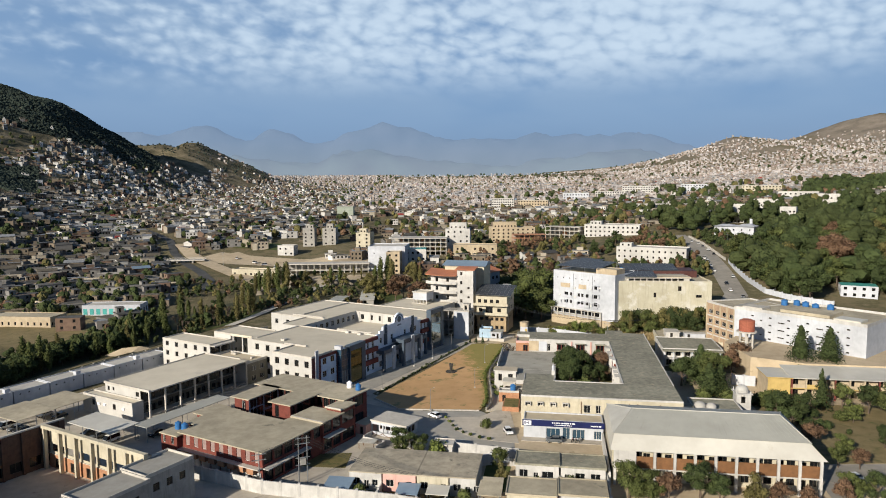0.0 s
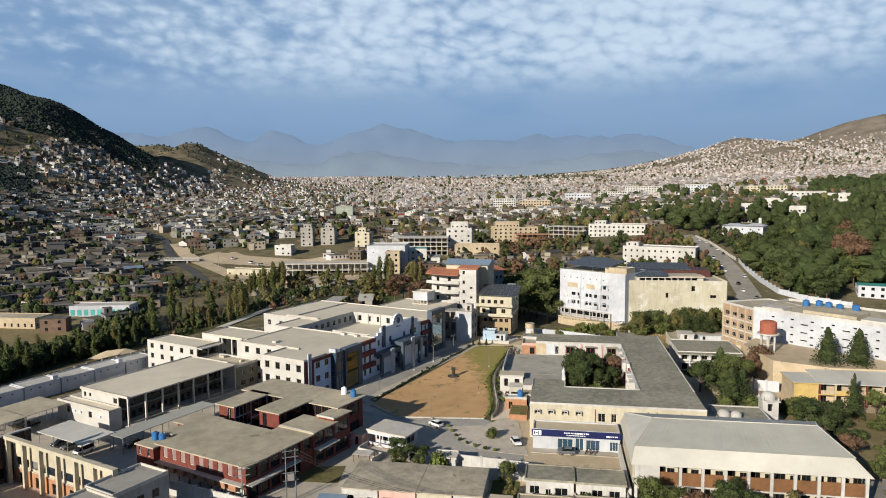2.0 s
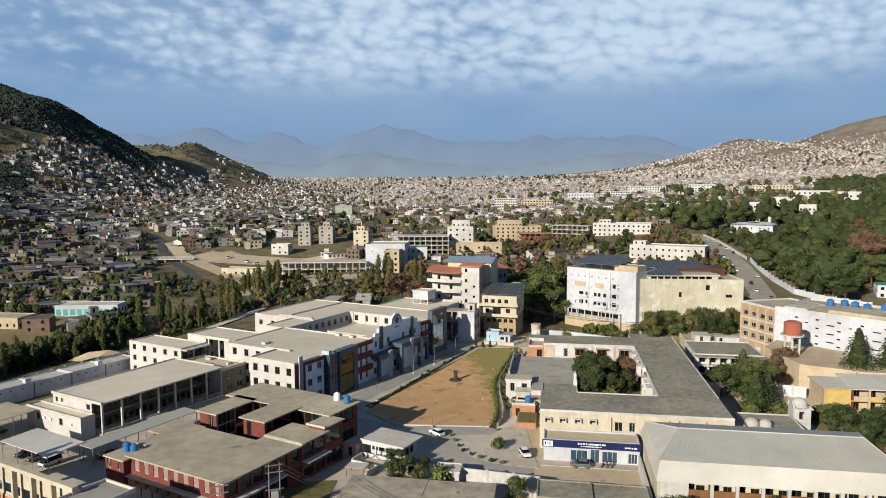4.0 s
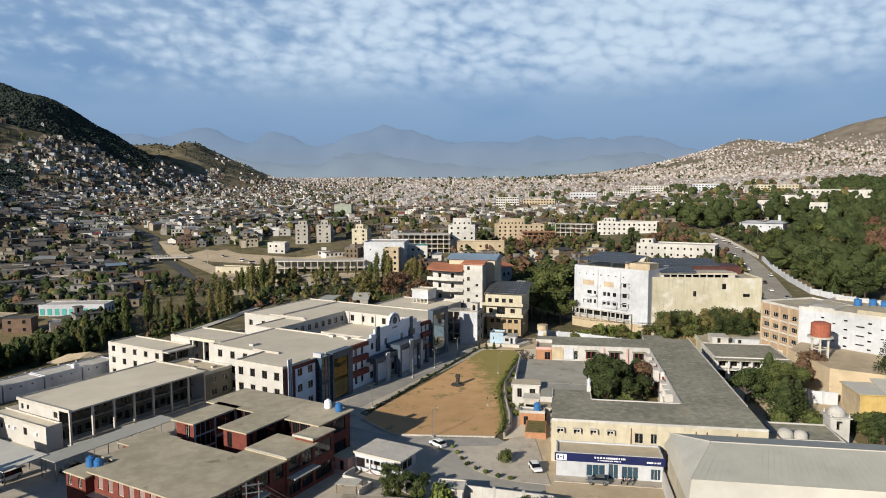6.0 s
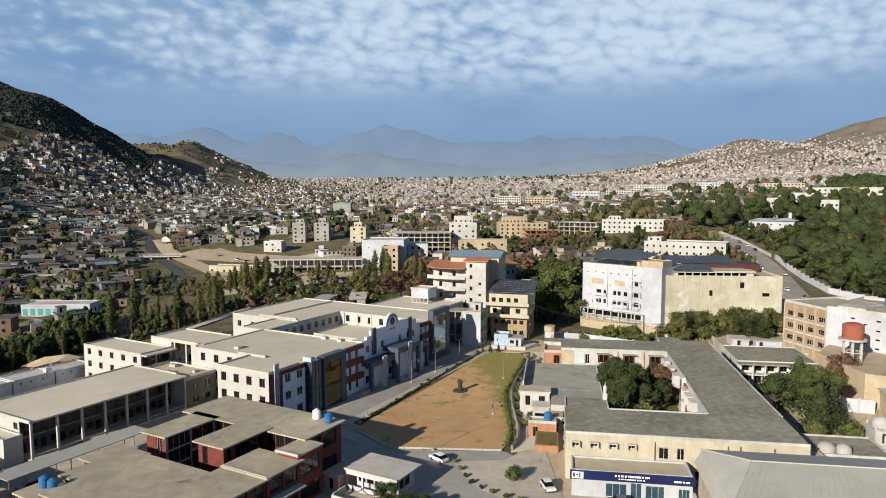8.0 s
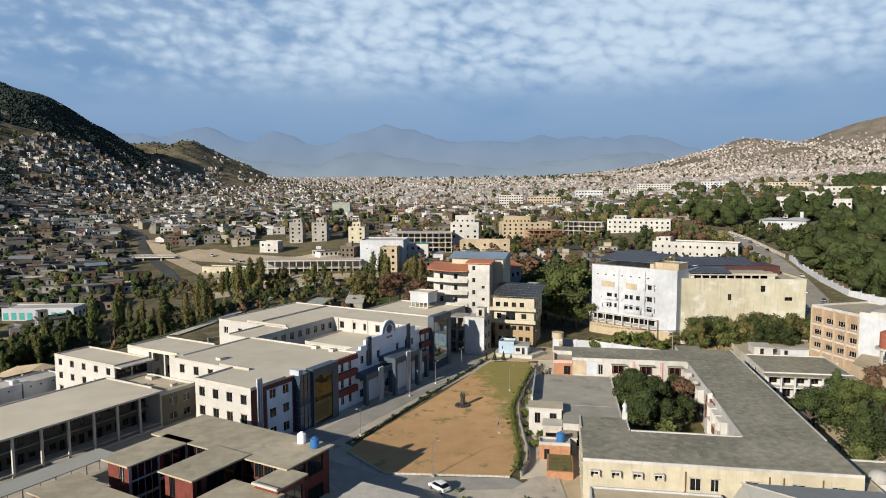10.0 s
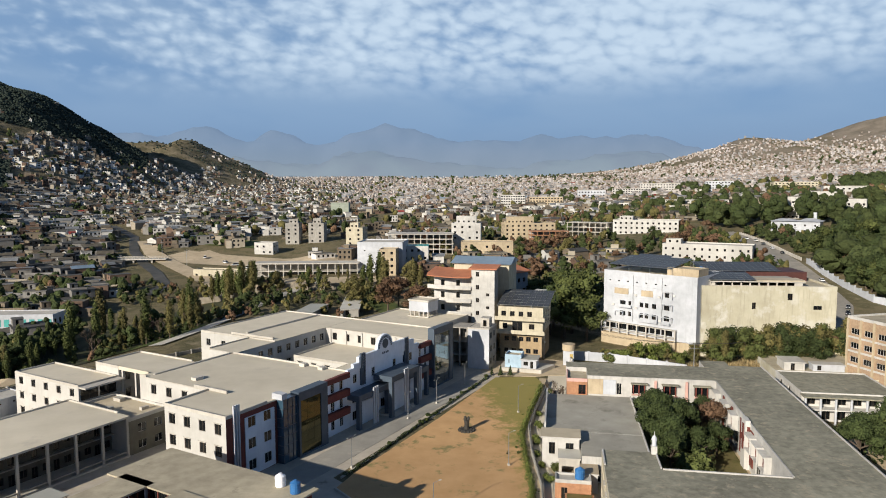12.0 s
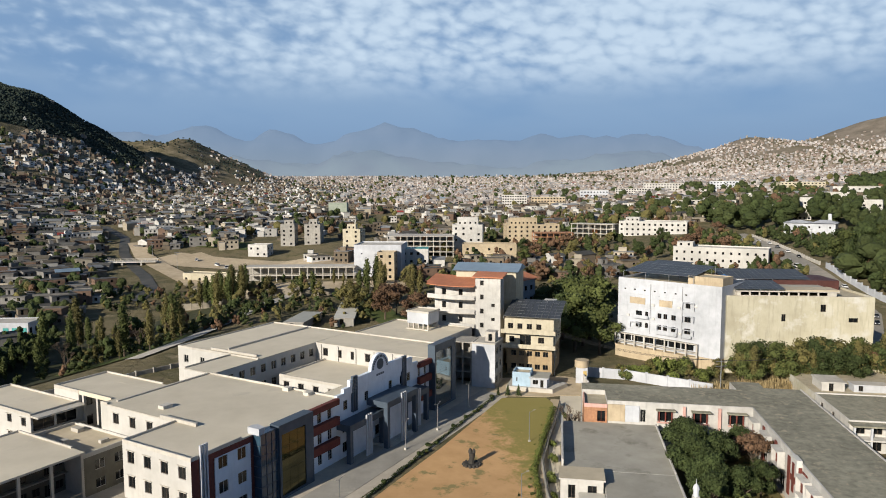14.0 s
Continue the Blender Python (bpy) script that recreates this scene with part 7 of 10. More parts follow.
# ---- town buildings in the middle distance ----
def mid_building(name, label, a, b, depth, h, wall_, roof_, storeys, cols, ph=0.6, base=None, open_frame=False, sides=True, cat="building", win=(1.5, 1.5), penthouse=None):
    """A block whose street front runs from plan point a to b (seen left to right), with rows of real windows."""
    w = math.dist(a, b)
    rot = math.degrees(math.atan2(b[1] - a[1], b[0] - a[0]))
    z0 = (min(ground_z(*a), ground_z(*b)) if base is None else base)
    t = thing(name, label, cat, pose(a[0], a[1], z0, 0, 0, rot))
    sh = h / storeys
    if open_frame:
        n = max(2, round(w / 4.5))
        for k in range(storeys + 1):
            s = Shape()
            s.box(-0.4, -0.6, k * sh - 0.35, w + 0.4, depth, k * sh)
            part("floor_slab", s, wall_, t)
        for i in range(n + 1):
            for y in (0, depth - 0.6):
                c = Shape()
                x = (w - 0.5) * i / n
                c.box(x, y, -2.0, x + 0.5, y + 0.5, h - 0.36)
                part("column", c, wall_, t)
        for k in range(storeys):
            for i in range(n):
                if (i * 7 + k * 3) % 4 == 0:
                    p = Shape()
                    p.box((w - 0.5) * i / n + 0.52, depth * 0.5, k * sh + 0.01, (w - 0.5) * (i + 1) / n, depth * 0.5 + 0.2, (k + 1) * sh - 0.37)
                    part("infill_wall", p, BRICK if k % 2 else PALECONC, t)
        s = Shape()
        s.box(0.2, depth * 0.75, 0.02, w - 0.2, depth * 0.75 + 0.2, h - 0.36)
        part("rear_wall", s, CONC, t)
        return t
    rows = [r for k in range(storeys) for r in holes_row(w, cols, win[0], k * sh + 1.0, win[1])]
    if a[1] > 440 and cols < 9:
        rows = [r for i, r in enumerate(rows) if (i * 7 + int(a[0])) % 5]
    if a[1] > 780:
        body = Shape()
        body.box(0, 0, -2.5, w, depth, h)
        part("wall", body, wall_, t)
        top = Shape()
        top.box(-0.3, -0.3, h, w + 0.3, depth + 0.3, h + 0.5)
        part("roof", top, roof_, t)
        for k in range(storeys):
            for r in holes_row(w, cols, win[0] * 1.3, k * sh + 1.0, win[1]):
                g = Shape()
                g.box(r[0], -0.06, r[2], r[1], 0.04, r[3])
                part("window", g, GLASS, t)
        return t
    ns = max(1, round(cols * depth / w))
    side = [r for k in range(storeys) for r in holes_row(depth, ns, win[0], k * sh + 1.0, win[1])] if sides else []
    block(t, (0, 0, w, depth), -2.5, h, wall_, roof_, {"s": rows, "e": side, "w": side}, ph=ph, split=False)
    if penthouse:
        x0, x1, hh = penthouse
        block(t, (x0, depth * 0.3, x1, depth * 0.7), h, h + hh, wall_, roof_, {"s": holes_row(x1 - x0, max(1, int((x1 - x0) / 3)), 1.2, h + 0.8, 1.3)}, ph=0.2, split=False, names=("upper_wall", "upper_roof"))
    return t


mid_building("parking_building", "unfinished pale concrete frame with open decks", (-40.3, 532), (2.7, 530), 22, 13.5, PALECONC, CONC, 4, 8, open_frame=True)
mid_building("white_cube_building", "plain white blank-walled tall hall", (-51.5, 457), (-26.0, 455), 24, 16.5, PURE, PALECONC, 3, 3, sides=False, win=(0.8, 0.6))
mid_building("brick_tower", "unfinished tan brick tower house", (-38, 446), (-29, 445), 9, 14, BUFF, CONC, 4, 2)
mid_building("teal_roof_shed", "shed with a teal sheet roof", (-27, 470), (-12, 470), 14, 13, WHITE, SHEETGREEN, 3, 4, ph=0.0)
mid_building("tan_tower_house", "tall raw concrete five-storey town house", (-126, 600), (-115.5, 600), 12, 16, CONC, CONC, 5, 2, penthouse=(2, 9, 3))
mid_building("white_tower_house", "pale grey five-storey house", (-109, 604), (-97, 604), 14, 15, CONC, CONC, 5, 2, penthouse=(3, 9, 4))
mid_building("cream_tower_house", "tall cream five-storey town house", (-72, 552), (-60, 550), 12, 15.5, CREAM, CONC, 5, 2, penthouse=(2, 8, 3.5))
mid_building("white_villa", "small white two-storey villa", (-140, 564), (-126, 562), 10, 8, WHITE, PALECONC, 2, 3)
mid_building("market_row", "ochre single-storey market row", (-152, 478), (-118, 468), 9, 4.5, CREAM, ROOFTAN, 1, 8)
mid_building("unfinished_white_house", "white house with an unfinished framed top", (2, 545), (22, 543), 16, 19, WHITE, CONC, 5, 4, penthouse=(3, 17, 5))
mid_building("cream_lower_house", "pale buff walled house", (8, 520), (42, 518), 12, 9, BUFF, ROOFTAN, 2, 5)
mid_building("brick_hotel", "tan brick four-storey building", (44, 606), (84, 608), 20, 13, BUFF, ROOFTAN, 4, 9, penthouse=(3, 24, 5))
mid_building("brick_shell_building", "open brick and concrete shell of a building", (62, 585), (90, 585), 14, 9, BRICK, CONC, 3, 6, open_frame=True)
mid_building("concrete_shell_building", "unfinished grey concrete shell of a building", (95, 619), (123, 602), 14, 11, PALECONC, CONC, 3, 6, open_frame=True)
mid_building("cream_college", "cream three-storey college with end blocks", (118.5, 455), (158, 432), 16, 11.5, CREAM_LIGHT, PALECONC, 3, 12, penthouse=(1, 9, 2.5), win=(1.1, 1.3))
mid_building("big_white_building", "large white three-storey building", (128, 604), (172, 584), 20, 11, WHITE, PALECONC, 3, 12, penthouse=(4, 14, 3))
hall = mid_building("white_hall", "low white hall with two hipped white sheet roofs", (220, 541), (244, 524), 18, 7.4, PURE, PURE, 2, 5, ph=0.0, sides=False, win=(1.0, 1.2))
for u0, u1, top in ((-0.8, 15.0, 1.5), (15.05, 30.2, 1.9)):
    s = Shape()
    lo = [(u0, -1, 7.9), (u1, -1, 7.9), (u1, 19, 7.9), (u0, 19, 7.9)]
    ridge = [((u0 + u1) / 2 - 2.5, 9, 7.9 + top), ((u0 + u1) / 2 + 2.5, 9, 7.9 + top)]
    for f in ((lo[0], lo[1], ridge[1], ridge[0]), (lo[2], lo[3], ridge[0], ridge[1]), (lo[1], lo[2], ridge[1]), (lo[3], lo[0], ridge[0]), lo[::-1]):
        s.face(f)
    part("hip_roof", s, PURE, hall, "white hipped sheet roof")
s = Shape()
s.box(24.0, 12.0, 8.6, 26.0, 14.0, 13.6)
part("stair_turret", s, PURE, hall)
mid_building("grey_blank_building", "grey-green blank concrete building", (-143, 905), (-121, 905), 14, 13, mat("grey_green_wall", (0.30, 0.33, 0.27), (0.24, 0.27, 0.22), 0.3, streak=0.2), CONC, 4, 1, sides=False, win=(0.6, 0.5))
mid_building("white_block", "white six-storey apartment block", (72, 985), (104, 980), 20, 17, WHITE, PALECONC, 5, 10)
mid_building("tan_block", "tan five-storey apartment block", (108, 965), (150, 955), 20, 14, BUFF, PALECONC, 4, 11)
mid_building("white_block", "white long four-storey block", (318, 1190), (378, 1175), 22, 15, WHITE, PALECONC, 4, 14)
mid_building("white_block", "white long four-storey block", (255, 1120), (300, 1110), 22, 12, WHITE, PALECONC, 4, 12)
mid_building("cream_block", "cream long building among trees", (235, 820), (300, 800), 18, 9, CREAM_LIGHT, PALECONC, 3, 14)
mid_building("white_block", "white institute building among trees", (525, 905), (610, 890), 20, 11, WHITE, PALECONC, 3, 18)
mid_building("cream_block", "cream institute building among trees", (450, 1010), (505, 1000), 20, 14, CREAM, PALECONC, 4, 12)
mid_building("white_block", "white long three-storey block", (196, 1090), (236, 1084), 20, 14, PURE, PALECONC, 3, 9)
mid_building("white_block", "white four-storey block among trees", (398, 1120), (436, 1108), 20, 16, PURE, PALECONC, 4, 9)
mid_building("white_block", "white low block among trees", (400, 800), (440, 785), 16, 13, WHITE, PALECONC, 3, 8)
mid_building("white_block", "white house by the woods", (330, 690), (358, 680), 14, 8, WHITE, PALECONC, 2, 6)
TEAL = mat("teal_paint", (0.07, 0.36, 0.33), (0.055, 0.28, 0.26), 1.0, rough=0.6)
for a, b, d, h, roof_ in (((334, 598), (348, 582), 12, 7, PALECONC), ((298, 478), (310, 469), 10, 7, ROOFTAN), ((282, 560), (292, 553), 9, 8, PALECONC), ((300, 640), (314, 628), 10, 9, PALECONC), ((262, 610), (272, 604), 9, 9, ROOFTAN), ((356, 640), (372, 626), 12, 9, PALECONC)):
    mid_building("garden_house", "white flat-roofed house among dark trees", a, b, d, h + 8, WHITE, roof_, 3, 4, ph=0.3, sides=False, cat="house")
teal = mid_building("teal_house", "low white house with teal shutters and flat roof", (-191, 349), (-161, 350.5), 11, 5.2, PURE, PALECONC, 1, 9, ph=0.3, win=(1.6, 2.4))
for i in range(9):
    s = Shape()
    s.box(0.65 + i * 3.337, -0.09, 0.5, 2.69 + i * 3.337, -0.02, 3.5)
    part("shutter", s, TEAL, teal, "teal painted shutter")
mid_building("store_shed", "long low tan store shed", (-226, 326), (-192, 322), 12, 5.0, BUFF, ROOFTAN, 1, 10, ph=0.3, win=(1.0, 1.6))
mid_building("green_roof_hall", "white hall with a green roof among trees", (206, 343), (221, 336), 12, 6.5, PURE, SHEETGREEN, 2, 4, ph=0.0)


def market_shed():
    t = thing("market_shed", "long open market shed with a pale flat roof on posts", "shed", pose(-108, 448, 4.0, 0, 0, 2))
    s = Shape()
    s.box(0, 0, 5.8, 58, 12, 6.4)
    part("roof", s, PALECONC, t)
    s = Shape()
    s.box(0.5, 8, -2, 57.5, 11.5, 5.78)
    part("rear_wall", s, CONC, t)
    s = Shape()
    s.box(0, 0.2, 1.6, 58, 8, 2.0)
    part("deck", s, PALECONC, t)
    for i in range(15):
        c = Shape()
        c.box(0.3 + i * 4.05, 0.4, -2, 0.75 + i * 4.05, 0.9, 5.8)
        part("post", c, PALECONC, t)
    b = thing("bridge", "low grey road bridge with railings", "bridge", pose(-236, 533, 4.2, 0, 0, 7))
    s = Shape()
    s.box(0, -4, -0.6, 44, 4, 0)
    part("deck", s, PALECONC, b)
    for y in (-3.9, 3.7):
        for i in range(12):
            c = Shape()
            c.box(i * 3.9, y, 0, i * 3.9 + 0.25, y + 0.2, 1.1)
            part("rail_post", c, PALECONC, b)
        c = Shape()
        c.box(0, y, 1.1, 44, y + 0.2, 1.3)
        part("rail", c, PALECONC, b)
    for x in (10, 22, 34):
        c = Shape()
        c.box(x, -3, -7, x + 1.2, 3, -0.6)
        part("pier", c, CONC, b)


market_shed()


def back_sheds():
    """Two long low roofs on the grass behind the college."""
    for label, x, y, w, d, rot, roof_ in (("long low shed with a pale sheet roof", -43, 341, 7, 33, 4, SHEETPALE), ("low shed with a grey sheet roof", -60, 336, 7, 20, -8, SHEET)):
        t = thing("back_shed", label, "shed", pose(x, y, ground_z(x, y + d / 2), 0, 0, rot), "sheds behind the college")
        block(t, (0, 0, w, d), -2.0, 2.7, CONC, roof_, {"s": [(2.0, 3.4, 0.2, 2.2)]}, ph=0.0, over=0.4, split=False)


back_sheds()

# ---- hillside and valley houses ----
TOWN_WALLS = [mat("town_white", (0.60, 0.585, 0.55), (0.48, 0.46, 0.42), 0.3, streak=0.35, island=0.25, vary=0.12),
              mat("town_cream", (0.42, 0.37, 0.29), (0.33, 0.285, 0.215), 0.3, streak=0.3, island=0.25, vary=0.15),
              mat("town_brick", (0.165, 0.108, 0.077), (0.12, 0.078, 0.055), 0.5, streak=0.3, island=0.2, vary=0.2),
              mat("town_concrete", (0.21, 0.20, 0.185), (0.15, 0.142, 0.13), 0.3, streak=0.4, island=0.2, vary=0.2),
              mat("town_mud", (0.20, 0.16, 0.115), (0.15, 0.12, 0.085), 0.4, streak=0.3, island=0.2, vary=0.2)]
TOWN_ROOFS = [mat("town_roof_tan", (0.17, 0.148, 0.112), (0.095, 0.083, 0.063), 0.3, blotch=0.3, island=0.25, vary=0.25),
              mat("town_roof_grey", (0.105, 0.102, 0.095), (0.058, 0.057, 0.053), 0.3, blotch=0.3, island=0.25, vary=0.25),
              mat("town_roof_sheet", (0.27, 0.28, 0.285), (0.19, 0.195, 0.20), 0.5, rough=0.55, island=0.2, vary=0.2)]
# paler, low-contrast copies of the town colours, with distance haze put into them
HAZED_MATS = [mat("hazed_white", (0.48, 0.45, 0.435), (0.39, 0.365, 0.35), 0.05, bump=0, island=0.15), mat("hazed_cream", (0.43, 0.385, 0.35), (0.36, 0.32, 0.29), 0.05, bump=0, island=0.15),
            mat("hazed_brick", (0.28, 0.22, 0.185), (0.23, 0.18, 0.15), 0.05, bump=0, island=0.15), mat("hazed_concrete", (0.29, 0.28, 0.27), (0.23, 0.225, 0.215), 0.05, bump=0, island=0.15), mat("hazed_mud", (0.29, 0.245, 0.20), (0.24, 0.20, 0.165), 0.05, bump=0, island=0.15),
            mat("hazed_roof_tan", (0.33, 0.30, 0.27), (0.27, 0.245, 0.215), 0.05, bump=0, island=0.2), mat("hazed_roof_grey", (0.30, 0.285, 0.27), (0.25, 0.24, 0.23), 0.05, bump=0, island=0.2), mat("hazed_roof_sheet", (0.36, 0.365, 0.37), (0.30, 0.305, 0.31), 0.05, bump=0, island=0.2)]
RED_ROOF = mat("town_roof_red", (0.30, 0.05, 0.04), (0.22, 0.04, 0.03), 0.5, island=0.2)
TOWN_MATS = [*TOWN_WALLS, *TOWN_ROOFS, GLASS, RED_ROOF, SHEETBLUE]
HAZED_TOWN = [*HAZED_MATS, GLASS, RED_ROOF, SHEETBLUE]
LIMITS = dict(river=[(-330, 740), (-262, 640), (-232, 575), (-208, 535), (-180, 492), (-160, 455), (-152, 420), (-150, 390)],
              avenue=[(120, 300), (155, 350), (172, 420), (193, 530), (197, 560)])


def near_line(x, y, line, d):
    p = Vector((x, y))
    for a, b in zip(line, line[1:]):
        a, b = Vector(a), Vector(b)
        k = max(0.0, min(1.0, (p - a).dot(b - a) / (b - a).length_squared))
        if (p - a.lerp(b, k)).length < d:
            return True
    return False


TAKEN = [(-205, -100, 470, 585), (-150, -20, 440, 500), (-45, 10, 505, 560), (-150, -55, 540, 625), (-5, 130, 510, 640), (110, 180, 420, 630), (210, 255, 510, 550), (-200, -155, 340, 366), (-228, -188, 316, 342), (-150, -85, 290, 440)]


def taken(x, y, pad=6):
    return any(a - pad < x < b + pad and c - pad < y < d + pad for a, b, c, d in TAKEN)


def house_thing(k):
    """One of the nearer town houses: flat roof, parapet, door and windows."""
    rnd = random.Random(100 + k)
    w, d = rnd.uniform(7, 14), rnd.uniform(6, 10)
    n = rnd.choice((1, 1, 1, 1, 2))
    h = 3.1 * n + 0.2
    wall_ = TOWN_WALLS[(0, 2, 4, 3, 3, 4, 3, 1, 4, 2, 3, 4, 3, 3, 4, 4)[k % 16]]
    roof_ = TOWN_ROOFS[rnd.choice((0, 1, 1, 1, 2))]
    words = {"town_white": "whitewashed", "town_cream": "cream rendered", "town_brick": "bare brick", "town_concrete": "raw concrete", "town_mud": "mud-brown"}[wall_.name]
    t = thing("town_house", f"{words} {('one', 'two', 'three')[n - 1]}-storey hillside house with a flat roof", "house", pose(0, 0, -400), "hillside houses")
    cols = max(2, int(w / 5))
    rows = [r for s in range(n) for r in holes_row(w, cols, 1.3, s * 3.2 + 0.9, 1.5)]
    side = [r for s in range(n) for r in holes_row(d, 1, 1.2, s * 3.2 + 1.0, 1.3)]
    block(t, (-w / 2, -d / 2, w / 2, d / 2), -4, h, wall_, roof_, {"s": rows, "w": side}, ph=rnd.choice((0.3, 0.8)), over=rnd.choice((0, 0.4)), split=False, coping=wall_, par=rnd.choice(("", "s")))
    if rnd.random() < 0.4:
        block(t, (-w / 2 + 0.5, 0, -w / 2 + 4, d / 2 - 0.4), h, h + 2.6, wall_, roof_, {"s": [(1, 2, h + 0.1, h + 2.1)]}, ph=0.0, over=0.2, names=("stair_wall", "stair_roof"), split=False)
    return t


def far_house(s, x, y, z, rnd, detail):
    w, d = (rnd.uniform(6, 13), rnd.uniform(6, 10)) if detail > 1 else (rnd.uniform(4.5, 9), rnd.uniform(4.5, 7.5)) if detail else (rnd.uniform(4, 9), rnd.uniform(4, 7))
    n = rnd.choice((1, 1, 1, 2, 2, 2) if y < 1500 else (1, 1, 1, 2))
    h = 3.2 * n + rnd.uniform(-0.5, 0.4)
    a = rnd.uniform(0.1, 1.1) if x < -150 else rnd.uniform(-0.5, 0.6)
    ca, sa = math.cos(a), math.sin(a)
    pt = lambda u, v: (x + u * ca - v * sa, y + u * sa + v * ca)  # noqa: E731
    wall_ = rnd.choice((0, 1, 2, 2, 3, 3, 4, 4, 4, 3) if x < 0 and y < 640 else (0, 0, 0, 0, 1, 2, 2, 3, 3, 4, 4) if x < -0.15 * y and y < 1900 else (0, 0, 0, 1, 1, 2, 2, 3, 4, 4))
    roof_ = rnd.choice((5, 6, 6, 6, 6, 7, 5, 5) if y < 640 else (5, 5, 6, 7, 7, 7, 6, 5))
    if rnd.random() < 0.02:
        roof_ = rnd.choice((9, 10))
    s.prism([pt(-w / 2, -d / 2), pt(w / 2, -d / 2), pt(w / 2, d / 2), pt(-w / 2, d / 2)], z - 4, z + h, wall_, roof_)
    if detail and rnd.random() < 0.7:
        # a lower room and a yard wall built on to one side
        e, g, q = rnd.choice((-1, 1)), rnd.uniform(2.5, 5.5), rnd.uniform(-0.2, 0.5) * d
        u0, u1 = sorted((e * w / 2, e * (w / 2 + g)))
        s.prism([pt(u0, -d / 2 - 0.8), pt(u1, -d / 2 - 0.8), pt(u1, q), pt(u0, q)], z - 4, z + h - rnd.uniform(1.2, 2.8), rnd.choice((2, 3, 4, 4, wall_)), rnd.choice((5, 6, 7, 6)))
    if detail and rnd.random() < 0.3:
        o, e = 0.5, rnd.uniform(1.2, 2.2)
        q = [(*pt(-w / 2 - o, -d / 2 - o), z + h + 0.02), (*pt(w / 2 + o, -d / 2 - o), z + h + 0.02), (*pt(w / 2 + o, d / 2 + o), z + h + 0.02), (*pt(-w / 2 - o, d / 2 + o), z + h + 0.02)]
        r0, r1 = (*pt(-w / 2 - o, 0), z + h + e), (*pt(w / 2 + o, 0), z + h + e)
        for fc, mk in (((q[0], q[1], r1, r0), roof_), ((q[2], q[3], r0, r1), roof_), ((q[1], q[2], r1), wall_), ((q[3], q[0], r0), wall_)):
            s.face(fc, mk)
        return
    if detail > 1:
        o = 0.35
        q = [pt(-w / 2 - o, -d / 2 - o), pt(w / 2 + o, -d / 2 - o), pt(w / 2 + o, d / 2 + o), pt(-w / 2 - o, d / 2 + o)]
        s.prism(q, z + h, z + h + 0.3, wall_, roof_)
    if detail:
        cols = max(1, int(w / (2.6 if detail > 1 else 4)))
        for k in range(n):
            for i in range(cols):
                if rnd.random() < 0.25:
                    continue
                u0 = -w / 2 + (i + 0.28) * w / cols
                u1, zz = u0 + 0.42 * w / cols, z + k * 3.2 + 0.9
                p, q = pt(u0, -d / 2 - 0.04), pt(u1, -d / 2 - 0.04)
                s.face(((p[0], p[1], zz), (q[0], q[1], zz), (q[0], q[1], zz + 1.5), (p[0], p[1], zz + 1.5)), 8)
    if rnd.random() < 0.3:
        s.prism([pt(-w / 4, 0), pt(w / 6, 0), pt(w / 6, d / 3), pt(-w / 4, d / 3)], z + h, z + h + 2.6, wall_, roof_)


def hill_wood(x, y, z):
    """The forested upper slopes of the western hill."""
    e, a = (z - 63) / y, -x / y
    if y > 1700:
        return -760 < x < -480 and e > 0.012 + 0.1 * noise.noise(Vector((x * 0.01, y * 0.01, 2)))
    return (a > 0.42 and e > 0.038 + 0.32 * (a - 0.459) + 0.016 * noise.noise(Vector((x * 0.012, y * 0.012, 2)))) or (a > 0.60 and -0.012 < e < 0.030)


def seen(x, y, pad=30):
    return y > 60 and abs(x) < 0.69 * y + pad


